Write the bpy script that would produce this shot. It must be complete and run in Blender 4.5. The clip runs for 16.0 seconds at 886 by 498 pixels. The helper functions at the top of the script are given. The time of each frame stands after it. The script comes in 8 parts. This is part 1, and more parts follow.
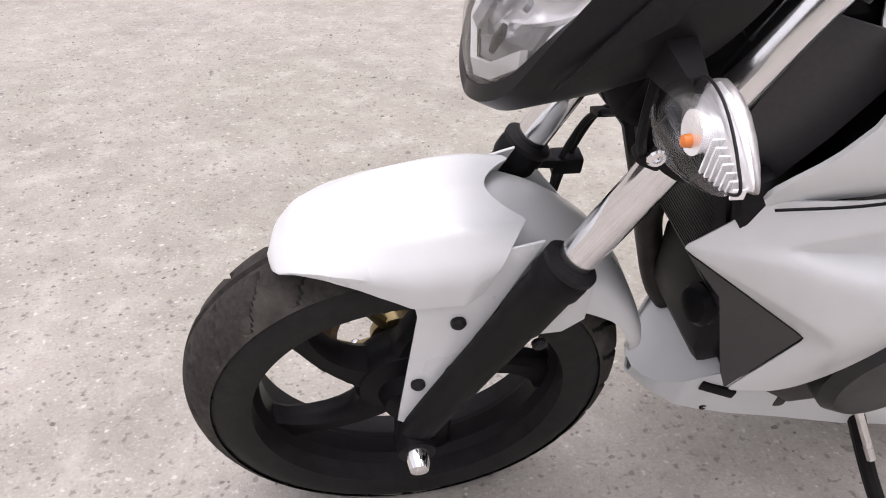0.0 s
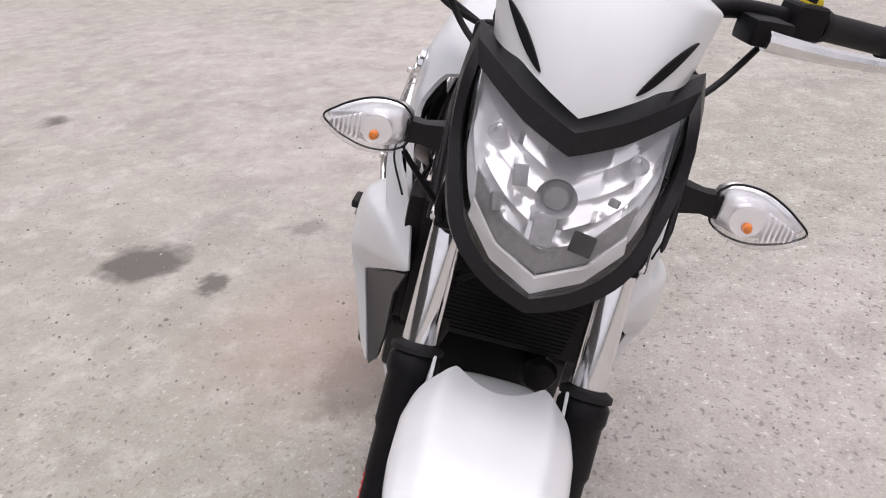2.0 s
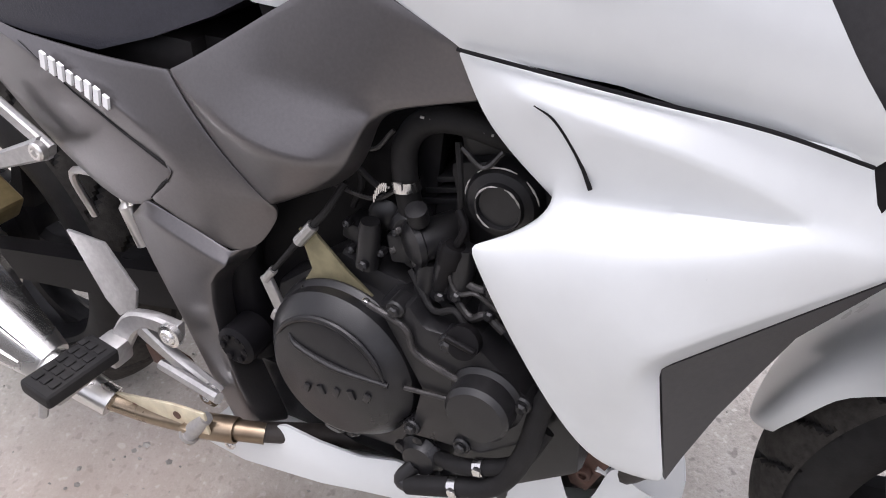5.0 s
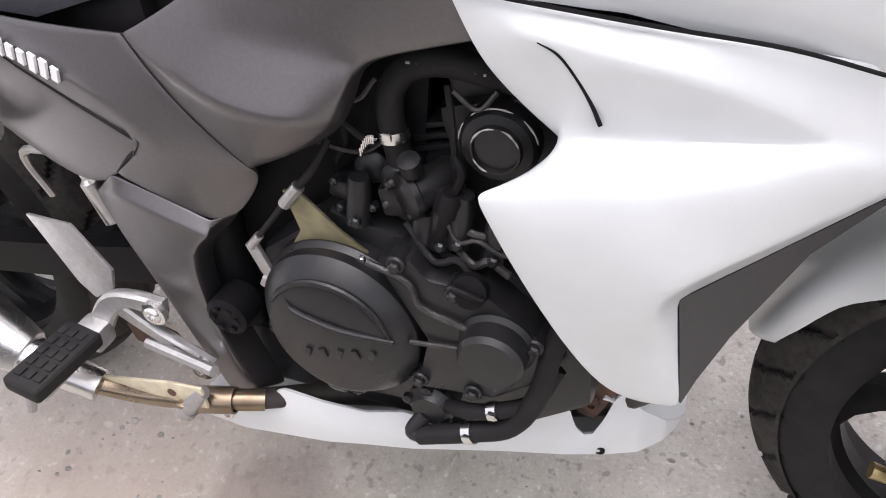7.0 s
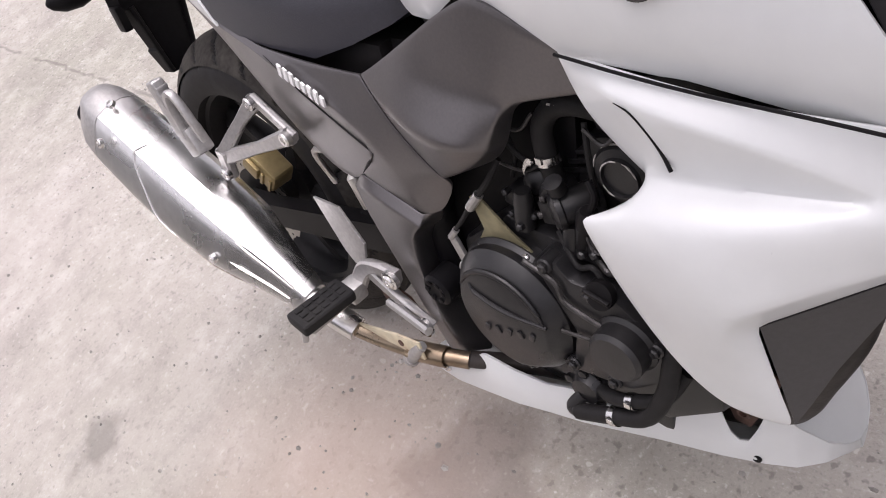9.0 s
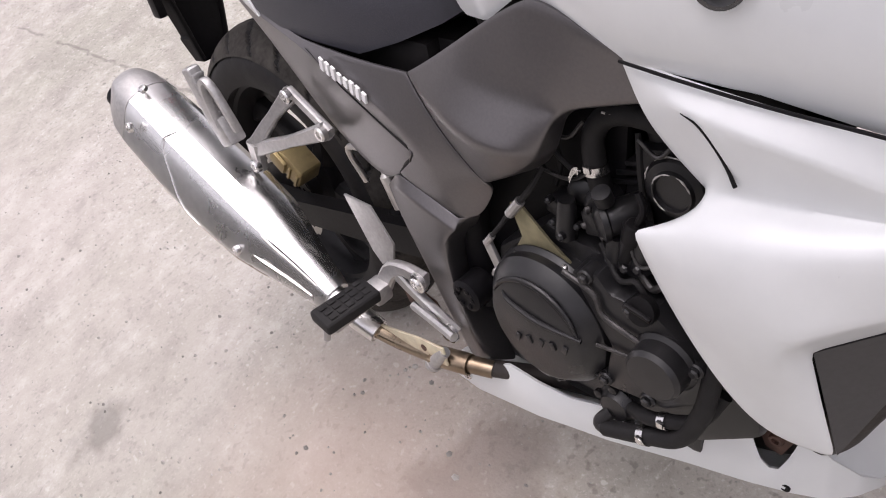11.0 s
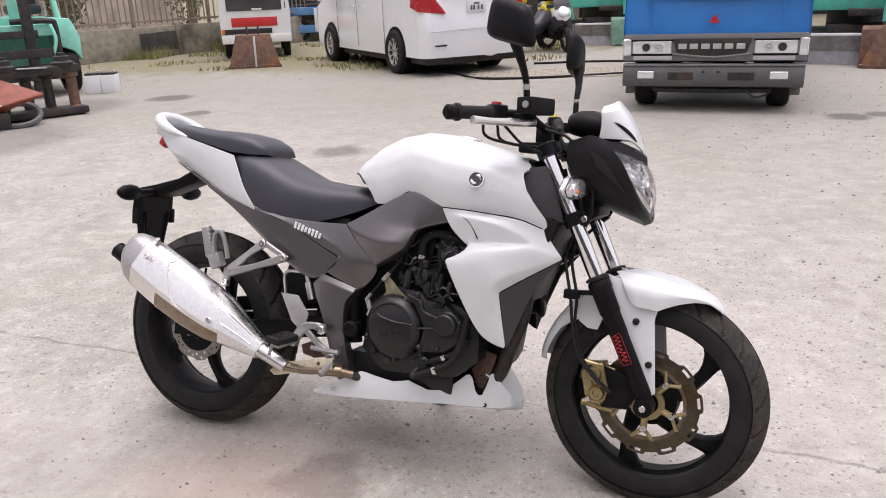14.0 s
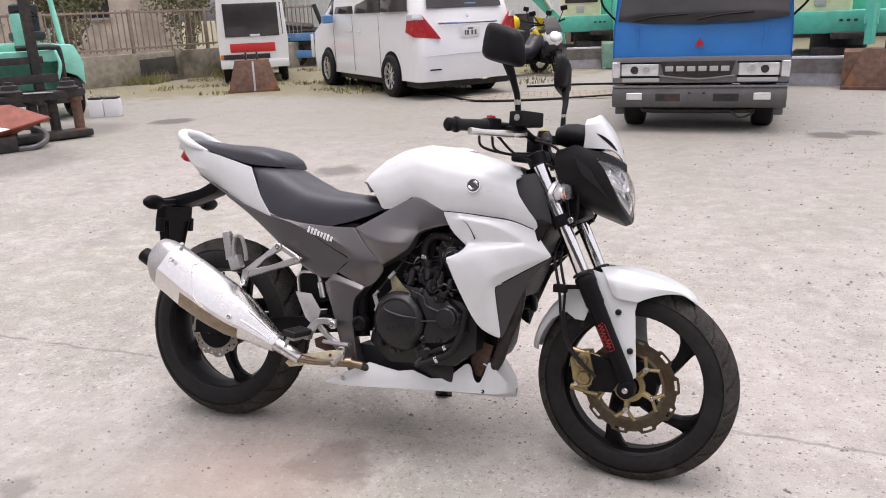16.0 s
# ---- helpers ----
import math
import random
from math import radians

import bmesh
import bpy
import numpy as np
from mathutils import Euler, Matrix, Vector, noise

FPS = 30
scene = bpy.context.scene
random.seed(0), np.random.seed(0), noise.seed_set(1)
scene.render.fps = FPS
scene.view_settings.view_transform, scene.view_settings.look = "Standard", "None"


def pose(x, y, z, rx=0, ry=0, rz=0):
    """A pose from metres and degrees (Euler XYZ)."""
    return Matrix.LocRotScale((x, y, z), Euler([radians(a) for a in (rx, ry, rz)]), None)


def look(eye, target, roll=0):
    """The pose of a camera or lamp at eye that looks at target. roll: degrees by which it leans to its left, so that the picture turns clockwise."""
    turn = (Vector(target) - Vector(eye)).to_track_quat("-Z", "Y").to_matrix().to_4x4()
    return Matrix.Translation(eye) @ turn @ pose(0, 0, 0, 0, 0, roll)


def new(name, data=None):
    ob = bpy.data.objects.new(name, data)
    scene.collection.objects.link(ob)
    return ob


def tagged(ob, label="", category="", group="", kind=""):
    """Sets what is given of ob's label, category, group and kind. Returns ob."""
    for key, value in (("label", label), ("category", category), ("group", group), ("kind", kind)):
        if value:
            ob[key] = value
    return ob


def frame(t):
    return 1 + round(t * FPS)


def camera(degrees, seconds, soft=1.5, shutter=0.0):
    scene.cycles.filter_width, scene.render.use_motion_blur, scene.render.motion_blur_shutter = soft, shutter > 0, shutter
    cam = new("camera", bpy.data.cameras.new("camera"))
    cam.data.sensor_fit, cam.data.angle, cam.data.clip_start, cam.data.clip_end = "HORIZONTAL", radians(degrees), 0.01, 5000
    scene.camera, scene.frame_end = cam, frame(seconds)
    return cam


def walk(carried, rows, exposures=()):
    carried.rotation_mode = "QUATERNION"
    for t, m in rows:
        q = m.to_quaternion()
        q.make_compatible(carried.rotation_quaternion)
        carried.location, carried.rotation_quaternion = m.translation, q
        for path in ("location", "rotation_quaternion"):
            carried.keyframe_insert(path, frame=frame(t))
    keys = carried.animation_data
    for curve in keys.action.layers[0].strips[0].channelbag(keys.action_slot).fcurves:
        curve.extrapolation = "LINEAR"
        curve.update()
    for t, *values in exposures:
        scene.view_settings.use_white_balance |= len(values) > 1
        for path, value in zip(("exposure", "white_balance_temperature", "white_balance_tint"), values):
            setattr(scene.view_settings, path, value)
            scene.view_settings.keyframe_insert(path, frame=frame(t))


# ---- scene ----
cam = camera(60.32, 16.0, soft=1.0)
PATH = [
    (0, (0.785, 0.854, 0.996), (0.390, -0.767, -0.108), 1.20),
    (0.5, (0.924, 0.790, 0.945), (0.315, -0.689, -0.256), 0.20),
    (1, (1.087, 0.672, 0.971), (-0.003, -0.541, -0.186), 1.10),
    (1.2, (1.159, 0.603, 1.045), (-0.134, -0.446, -0.063), 0.40),
    (1.5, (1.190, 0.506, 1.097), (-0.327, -0.299, 0.072), -1.00),
    (1.7, (1.189, 0.379, 1.090), (-0.462, -0.179, 0.109), -1.10),
    (2, (1.217, 0.195, 1.102), (-0.550, -0.038, 0.195), -2.40),
    (2.5, (1.215, -0.057, 1.125), (-0.555, 0.183, 0.226), -3.60),
    (3, (1.026, -0.289, 1.109), (-0.575, 0.413, 0.137), -5.60),
    (3.5, (0.792, -0.469, 1.115), (-0.588, 0.508, 0.047), -5.30),
    (4, (0.576, -0.488, 1.088), (-0.540, 0.668, -0.103), -5.20),
    (4.2, (0.490, -0.434, 1.075), (-0.534, 0.743, -0.176), -6.10),
    (6.3, (0.245, -0.367, 1.064), (-0.320, 0.706, -0.527), -11.90),
    (6.5, (0.246, -0.369, 1.063), (-0.314, 0.708, -0.527), -11.60),
    (7, (0.253, -0.373, 1.067), (-0.335, 0.693, -0.520), -12.60),
    (7.5, (0.252, -0.380, 1.073), (-0.350, 0.680, -0.513), -12.90),
    (8, (0.267, -0.393, 1.077), (-0.457, 0.626, -0.484), -16.90),
    (8.2, (0.298, -0.386, 1.099), (-0.581, 0.545, -0.438), -22.50),
    (8.5, (0.381, -0.382, 1.137), (-0.731, 0.422, -0.318), -28.40),
    (9, (0.462, -0.333, 1.150), (-0.839, 0.270, -0.244), -34.90),
    (9.5, (0.441, -0.334, 1.160), (-0.874, 0.238, -0.234), -35.10),
    (9.7, (0.445, -0.342, 1.166), (-0.874, 0.236, -0.220), -34.00),
    (11.8, (0.418, -0.370, 1.145), (-0.850, 0.332, -0.230), -27.20),
    (12, (0.440, -0.404, 1.154), (-0.809, 0.389, -0.192), -23.80),
    (12.2, (0.464, -0.475, 1.172), (-0.728, 0.484, -0.115), -18.40),
    (12.5, (0.490, -0.620, 1.180), (-0.594, 0.582, 0.005), -11.70),
    (12.8, (0.568, -0.882, 1.226), (-0.392, 0.550, 0.212), -6.20),
    (13, (0.641, -1.056, 1.231), (-0.274, 0.473, 0.322), -4.44),
    (13.3, (0.725, -1.262, 1.292), (-0.134, 0.344, 0.477), -3.30),
    (13.5, (0.746, -1.425, 1.303), (-0.060, 0.241, 0.545), -2.65),
    (14, (0.837, -1.795, 1.342), (0.107, -0.053, 0.684), -2.22),
    (14.5, (0.917, -1.981, 1.346), (0.208, -0.216, 0.726), -2.40),
    (15, (0.929, -2.018, 1.354), (0.213, -0.251, 0.746), -2.43),
    (15.5, (0.917, -2.018, 1.352), (0.194, -0.253, 0.750), -2.46),
    (16, (0.906, -2.012, 1.348), (0.183, -0.246, 0.747), -2.41),
]
EXPOSURE = [(0.0, 0.80, 6500, 20), (1.0, 0.78, 6500, 20), (1.5, 0.65, 6500, 20), (2.0, 0.52, 6450, 20), (2.5, 0.55, 6400, 20), (3.5, 0.70, 6250, 18), (4.2, 0.92, 6200, 18), (6.3, 1.22, 6350, 17), (7.5, 1.20, 6400, 17),
            (8.5, 0.96, 6500, 20), (9.5, 0.83, 6500, 21), (11.8, 0.83, 6500, 21), (12.5, 0.92, 6450, 19), (14.0, 0.80, 6500, 20), (16.0, 0.82, 6500, 20)]
walk(cam, [(t, look(eye, target, roll)) for t, eye, target, roll in PATH], EXPOSURE)
# world: an overcast sky, bright and nearly white, with a wide weak sun
world = bpy.data.worlds.new("sky")
scene.world = world
world.use_nodes = True
wn, wl = world.node_tree.nodes, world.node_tree.links
sky = wn.new("ShaderNodeTexSky")
sky.sky_type, sky.sun_disc = "NISHITA", False
sky.sun_elevation, sky.sun_rotation = radians(86), radians(20)
sky.air_density, sky.dust_density, sky.ozone_density = 1.0, 4.0, 1.0
grey = wn.new("ShaderNodeHueSaturation")
grey.inputs["Saturation"].default_value = 0.12
wl.new(sky.outputs[0], grey.inputs["Color"])
wl.new(grey.outputs[0], wn["Background"].inputs[0])
wn["Background"].inputs[1].default_value = 0.15
sun = new("sun", bpy.data.lights.new("sun", "SUN"))
sun.data.energy, sun.data.angle, sun.data.color = 0.8, radians(80), (1.0, 0.97, 0.94)
sun.matrix_world = look((0, 0, 30), (-0.5, -2.5, 0))


# ---- materials ----
def mat(name, color, rough=0.5, metal=0.0, grain=0.12, scale=40.0, bump=0.0, bump_scale=200.0, rough_var=0.08, coat=0.0, dirt=None, dirt_amount=0.0, dirt_scale=6.0, spec=0.5):
    m = bpy.data.materials.new(name)
    m.use_nodes = True
    n, l = m.node_tree.nodes, m.node_tree.links
    b = n["Principled BSDF"]
    tc = n.new("ShaderNodeTexCoord")
    fine = n.new("ShaderNodeTexNoise")
    fine.inputs["Scale"].default_value, fine.inputs["Detail"].default_value = scale, 5
    wide = n.new("ShaderNodeTexNoise")
    wide.inputs["Scale"].default_value, wide.inputs["Detail"].default_value = dirt_scale, 6
    for t in (fine, wide):
        l.new(tc.outputs["Object"], t.inputs["Vector"])
    ramp = n.new("ShaderNodeMapRange")
    ramp.inputs[1].default_value, ramp.inputs[2].default_value = 0.3, 0.7
    ramp.inputs[3].default_value, ramp.inputs[4].default_value = 1 - grain, 1 + grain
    l.new(fine.outputs[0], ramp.inputs[0])
    mul = n.new("ShaderNodeVectorMath")
    mul.operation = "SCALE"
    mul.inputs[0].default_value = color
    l.new(ramp.outputs[0], mul.inputs["Scale"])
    out = mul.outputs[0]
    if dirt:
        mask = n.new("ShaderNodeMapRange")
        mask.inputs[1].default_value, mask.inputs[2].default_value = 0.5, 0.72
        mask.inputs[4].default_value = dirt_amount
        l.new(wide.outputs[0], mask.inputs[0])
        mix = n.new("ShaderNodeMix")
        mix.data_type = "RGBA"
        mix.inputs["B"].default_value = (*dirt, 1)
        l.new(mask.outputs[0], mix.inputs["Factor"])
        l.new(out, mix.inputs["A"])
        out = mix.outputs["Result"]
    l.new(out, b.inputs["Base Color"])
    rr = n.new("ShaderNodeMapRange")
    rr.inputs[1].default_value, rr.inputs[2].default_value = 0.3, 0.7
    rr.inputs[3].default_value, rr.inputs[4].default_value = max(rough - rough_var, 0.02), min(rough + rough_var, 1)
    l.new(wide.outputs[0], rr.inputs[0])
    l.new(rr.outputs[0], b.inputs["Roughness"])
    b.inputs["Metallic"].default_value = metal
    b.inputs["Specular IOR Level"].default_value = spec
    b.inputs["Coat Weight"].default_value = coat
    b.inputs["Coat Roughness"].default_value = 0.08
    if bump:
        rel = n.new("ShaderNodeTexNoise")
        rel.inputs["Scale"].default_value, rel.inputs["Detail"].default_value = bump_scale, 4
        l.new(tc.outputs["Object"], rel.inputs["Vector"])
        bm_ = n.new("ShaderNodeBump")
        bm_.inputs["Strength"].default_value, bm_.inputs["Distance"].default_value = bump, 0.002
        l.new(rel.outputs[0], bm_.inputs["Height"])
        l.new(bm_.outputs[0], b.inputs["Normal"])
    return m


def clear_plastic(name):
    """Thin clear cover: see-through, with the gloss of a polished sheet."""
    m = bpy.data.materials.new(name)
    m.use_nodes = True
    n, l = m.node_tree.nodes, m.node_tree.links
    n.clear()
    out, mix = n.new("ShaderNodeOutputMaterial"), n.new("ShaderNodeMixShader")
    through_, gloss, fres = n.new("ShaderNodeBsdfTransparent"), n.new("ShaderNodeBsdfGlossy"), n.new("ShaderNodeLayerWeight")
    through_.inputs["Color"].default_value = (0.95, 0.95, 0.95, 1)
    gloss.inputs["Roughness"].default_value = 0.03
    fres.inputs["Blend"].default_value = 0.12
    weak = n.new("ShaderNodeMath")
    weak.operation = "MULTIPLY_ADD"
    weak.inputs[1].default_value, weak.inputs[2].default_value = 0.55, 0.03
    l.new(fres.outputs["Facing"], weak.inputs[0])
    l.new(weak.outputs[0], mix.inputs[0])
    l.new(through_.outputs[0], mix.inputs[1])
    l.new(gloss.outputs[0], mix.inputs[2])
    l.new(mix.outputs[0], out.inputs["Surface"])
    return m


WHITE = mat("white_paint", (0.618, 0.634, 0.638), 0.30, 0.0, 0.02, 30, coat=0.35, dirt=(0.60, 0.58, 0.55), dirt_amount=0.04, dirt_scale=9, rough_var=0.03)
GREY = mat("gunmetal_plastic", (0.148, 0.140, 0.142), 0.36, 0.85, 0.05, 300, bump=0.06, bump_scale=900, dirt=(0.095, 0.09, 0.09), dirt_amount=0.25)
DARK = mat("dark_grey_plastic", (0.014, 0.0132, 0.014), 0.40, 0.0, 0.12, 200, spec=0.17, bump=0.08, bump_scale=900)
INSERT = mat("satin_dark_plastic", (0.040, 0.038, 0.040), 0.42, 0.0, 0.10, 200, spec=0.4, bump=0.06, bump_scale=900)
SEALANT = mat("pale_sealant", (0.42, 0.40, 0.38), 0.7, 0.0, 0.3, 200)
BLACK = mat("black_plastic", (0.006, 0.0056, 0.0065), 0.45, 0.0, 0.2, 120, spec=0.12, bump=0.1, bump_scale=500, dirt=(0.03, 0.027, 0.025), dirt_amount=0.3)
ENGINE = mat("black_engine_paint", (0.012, 0.0115, 0.0125), 0.34, 0.0, 0.25, 90, spec=0.42, bump=0.14, bump_scale=900, dirt=(0.022, 0.020, 0.019), dirt_amount=0.35, dirt_scale=14)
VINYL = mat("seat_vinyl", (0.028, 0.028, 0.036), 0.42, 0.0, 0.10, 200, bump=0.35, bump_scale=420, dirt=(0.09, 0.09, 0.1), dirt_amount=0.25)
RUBBER = mat("tyre_rubber", (0.014, 0.0133, 0.0137), 0.62, 0.0, 0.2, 60, bump=0.15, bump_scale=300, spec=0.18, dirt=(0.03, 0.028, 0.026), dirt_amount=0.5, dirt_scale=11)
TREAD = mat("dusty_tread_rubber", (0.036, 0.033, 0.030), 0.85, 0.0, 0.3, 120, bump=0.3, bump_scale=400, spec=0.15, dirt=(0.085, 0.078, 0.07), dirt_amount=0.7, dirt_scale=16)
WORN = mat("worn_black_edge", (0.045, 0.042, 0.041), 0.4, 0.3, 0.4, 150, bump=0.2, bump_scale=500)
CHROME = mat("chrome", (0.78, 0.78, 0.79), 0.12, 1.0, 0.03, 80)
ALU = mat("cast_aluminium", (0.44, 0.43, 0.425), 0.46, 0.85, 0.10, 150, bump=0.1, bump_scale=500, dirt=(0.26, 0.24, 0.225), dirt_amount=0.4)
MUFF = mat("satin_muffler_steel", (0.80, 0.79, 0.78), 0.30, 1.0, 0.05, 60, bump=0.012, bump_scale=700, dirt=(0.56, 0.50, 0.43), dirt_amount=0.35, dirt_scale=5)
STEEL = mat("brushed_steel", (0.72, 0.71, 0.70), 0.27, 1.0, 0.05, 60, dirt=(0.45, 0.40, 0.33), dirt_amount=0.35, dirt_scale=5)
GOLD = mat("gold_anodised", (0.35, 0.275, 0.135), 0.38, 0.7, 0.15, 80, dirt=(0.20, 0.15, 0.08), dirt_amount=0.5)
BRASS = mat("brass_plated_bracket", (0.25, 0.225, 0.14), 0.45, 0.6, 0.2, 60, dirt=(0.16, 0.12, 0.06), dirt_amount=0.5)
DISC = mat("worn_brake_steel", (0.20, 0.165, 0.120), 0.36, 0.9, 0.18, 70, dirt=(0.16, 0.09, 0.045), dirt_amount=0.7, dirt_scale=18)
RDISC = mat("bright_brake_steel", (0.55, 0.53, 0.5), 0.35, 0.9, 0.1, 70, dirt=(0.3, 0.2, 0.12), dirt_amount=0.5, dirt_scale=18)
RUST = mat("sooty_header_steel", (0.030, 0.025, 0.023), 0.55, 0.3, 0.35, 45, bump=0.2, dirt=(0.035, 0.022, 0.017), dirt_amount=0.6)
RUSTPLATE = mat("rusted_bracket_steel", (0.085, 0.042, 0.030), 0.6, 0.2, 0.35, 60, bump=0.2, bump_scale=200, dirt=(0.045, 0.026, 0.02), dirt_amount=0.8, dirt_scale=20)
TITAN = mat("heat_browned_steel", (0.27, 0.215, 0.155), 0.32, 0.9, 0.15, 40, dirt=(0.17, 0.105, 0.06), dirt_amount=0.8, dirt_scale=8)
PLATED = mat("yellow_zinc_plate", (0.60, 0.54, 0.40), 0.45, 0.4, 0.15, 60, dirt=(0.32, 0.16, 0.08), dirt_amount=0.7, dirt_scale=22)
CLEAR = clear_plastic("clear_lens")
AMBER = mat("amber_bulb", (0.75, 0.20, 0.02), 0.25, 0.0, 0.1, 60)
REFLECT = mat("lamp_reflector", (0.96, 0.96, 0.97), 0.19, 0.6, 0.03, 60)
REDPL = mat("red_plastic", (0.42, 0.015, 0.02), 0.25, 0.0, 0.08, 60, coat=0.4)
DECAL_W = mat("white_decal", (0.78, 0.78, 0.78), 0.4, 0.0, 0.03, 60)
DECAL_R = mat("red_decal", (0.55, 0.03, 0.03), 0.4, 0.0, 0.1, 200)
YELLOW = mat("yellow_plastic", (0.72, 0.55, 0.02), 0.4, 0.0, 0.1, 30)
MIRROR = mat("mirror_glass", (0.85, 0.86, 0.87), 0.02, 1.0, 0.01, 10, rough_var=0.0)
BUMPERDARK = mat("dark_enamel", (0.06, 0.06, 0.062), 0.3, 0.2, 0.1, 60)
TRIMGREY = mat("ribbed_grey_plastic", (0.30, 0.30, 0.305), 0.4, 0.2, 0.15, 200)


# ---- mesh helpers ----
LEAN = 15.2
AXIS_P, AXIS_D = Vector((0.30, 0, 0.90)), Vector((-0.42, 0, 0.907)).normalized()
STEER = Matrix.Translation((0, 0.009, 0)) @ Matrix.Translation(AXIS_P) @ Matrix.Rotation(radians(-4.5), 4, AXIS_D) @ Matrix.Translation(-AXIS_P)


def part(name, bm, material, parent=None, label="", sharp=35, steer=False):
    """Links a bmesh as one mesh object under a thing or a part."""
    if steer:
        bmesh.ops.transform(bm, matrix=STEER, verts=bm.verts)
    bmesh.ops.recalc_face_normals(bm, faces=bm.faces)
    me = bpy.data.meshes.new(name)
    bm.to_mesh(me)
    bm.free()
    me.materials.append(material)
    me.polygons.foreach_set("use_smooth", [True] * len(me.polygons))
    me.set_sharp_from_angle(angle=radians(sharp))
    ob = new(name, me)
    ob.parent = parent
    if label:
        ob["label"] = label
    return ob


def flip(bm):
    """The same mesh on the other side of the middle plane y = 0."""
    bmesh.ops.transform(bm, matrix=Matrix.Diagonal((1, -1, 1, 1)), verts=bm.verts)
    bmesh.ops.reverse_faces(bm, faces=bm.faces)
    return bm


def join(*bms):
    out = bmesh.new()
    for b in bms:
        me = bpy.data.meshes.new("tmp")
        b.to_mesh(me)
        b.free()
        out.from_mesh(me)
        bpy.data.meshes.remove(me)
    return out


def bevel(bm, width, segments=2, angle=30):
    es = [e for e in bm.edges if len(e.link_faces) == 2 and e.calc_face_angle(0) > radians(angle)]
    if es and width:
        bmesh.ops.bevel(bm, geom=es, offset=width, segments=segments, affect="EDGES", profile=0.6, clamp_overlap=True)
    return bm


def box(center, size, rot=(0, 0, 0), bev=0.004, seg=2, taper=1.0):
    bm = bmesh.new()
    bmesh.ops.create_cube(bm, size=1.0)
    for v in bm.verts:
        if v.co.z > 0:
            v.co.x *= taper
            v.co.y *= taper
    bmesh.ops.transform(bm, matrix=pose(*center, *rot) @ Matrix.Diagonal((*size, 1)), verts=bm.verts)
    return bevel(bm, bev, seg)


def rings(loops, closed=True, caps=True):
    """Skin between rings of equally many points."""
    bm = bmesh.new()
    vs = [[bm.verts.new(p) for p in loop] for loop in loops]
    n = len(loops[0])
    for a, b in zip(vs, vs[1:]):
        for i in range(n if closed else n - 1):
            j = (i + 1) % n
            bm.faces.new((a[i], a[j], b[j], b[i]))
    if caps and closed:
        bm.faces.new(vs[0][::-1])
        bm.faces.new(vs[-1])
    return bm


def smooth_path(pts, k=6):
    """A Catmull-Rom curve through points."""
    pts = [Vector(p) for p in pts]
    if len(pts) < 3:
        return pts
    ext = [2 * pts[0] - pts[1], *pts, 2 * pts[-1] - pts[-2]]
    out = []
    for i in range(1, len(ext) - 2):
        a, b, c, d = ext[i - 1:i + 3]
        for s in range(k):
            t = s / k
            out.append(0.5 * (2 * b + (c - a) * t + (2 * a - 5 * b + 4 * c - d) * t * t + (3 * b - a - 3 * c + d) * t ** 3))
    return out + [pts[-1]]


def tube(pts, r, n=10, curve=True, caps=True):
    """A round bar along points; r is one radius or one for each given point."""
    rs = r if isinstance(r, (list, tuple)) else [r] * len(pts)
    k = 6 if curve and len(pts) > 2 else 1
    path = smooth_path(pts, k) if k > 1 else [Vector(p) for p in pts]
    loops, up = [], None
    for i, p in enumerate(path):
        d = (path[min(i + 1, len(path) - 1)] - path[max(i - 1, 0)]).normalized()
        if up is None:
            up = d.orthogonal().normalized()
        up = (up - d * up.dot(d)).normalized()
        side = d.cross(up)
        f = i / k
        j = min(int(f), len(rs) - 2)
        rad = rs[j] + (rs[j + 1] - rs[j]) * (f - j)
        loops.append([p + rad * (math.cos(a) * up + math.sin(a) * side) for a in np.arange(n) * 2 * math.pi / n])
    return rings(loops, caps=caps)


def bar(pts, wide, thick, curve=True):
    """A flat cast bar along points: wide across, thick along y."""
    ws = wide if isinstance(wide, (list, tuple)) else [wide] * len(pts)
    k = 6 if curve and len(pts) > 2 else 1
    path = smooth_path(pts, k) if k > 1 else [Vector(p) for p in pts]
    loops = []
    for i, p in enumerate(path):
        d = (path[min(i + 1, len(path) - 1)] - path[max(i - 1, 0)]).normalized()
        across = d.cross(Vector((0, 1, 0))).normalized()
        out = across.cross(d)
        f = i / k
        j = min(int(f), len(ws) - 2)
        w = ws[j] + (ws[j + 1] - ws[j]) * (f - j)
        loops.append([p + across * a * w / 2 + out * b * thick / 2 for a, b in ((-1, -0.5), (-0.75, -1), (0.75, -1), (1, -0.5), (1, 0.5), (0.75, 1), (-0.75, 1), (-1, 0.5))])
    return rings(loops)


def lathe(profile, center, axis=(0, 1, 0), n=32, closed=False, caps=True):
    """Turns (radius, height along the axis) pairs about the axis through center."""
    w = Vector(axis).normalized()
    u = w.orthogonal().normalized()
    v = w.cross(u)
    c = Vector(center)
    loops = [[c + w * h + max(r, 1e-4) * (math.cos(a) * u + math.sin(a) * v) for a in np.arange(n) * 2 * math.pi / n] for r, h in profile]
    if closed:
        loops.append(loops[0])
    bm = rings(loops, caps=caps and not closed)
    if closed:
        bmesh.ops.remove_doubles(bm, verts=bm.verts, dist=1e-5)
    return bm


def bolt(p, axis=(0, -1, 0), r=0.011, h=0.006):
    """A round bolt head with a hexagon socket."""
    w = Vector(axis).normalized()
    return join(lathe([(r, -0.004), (r, h * 0.6), (r * 0.82, h), (r * 0.5, h), (r * 0.45, h * 0.35), (0.0005, h * 0.35)], p, w, 14))


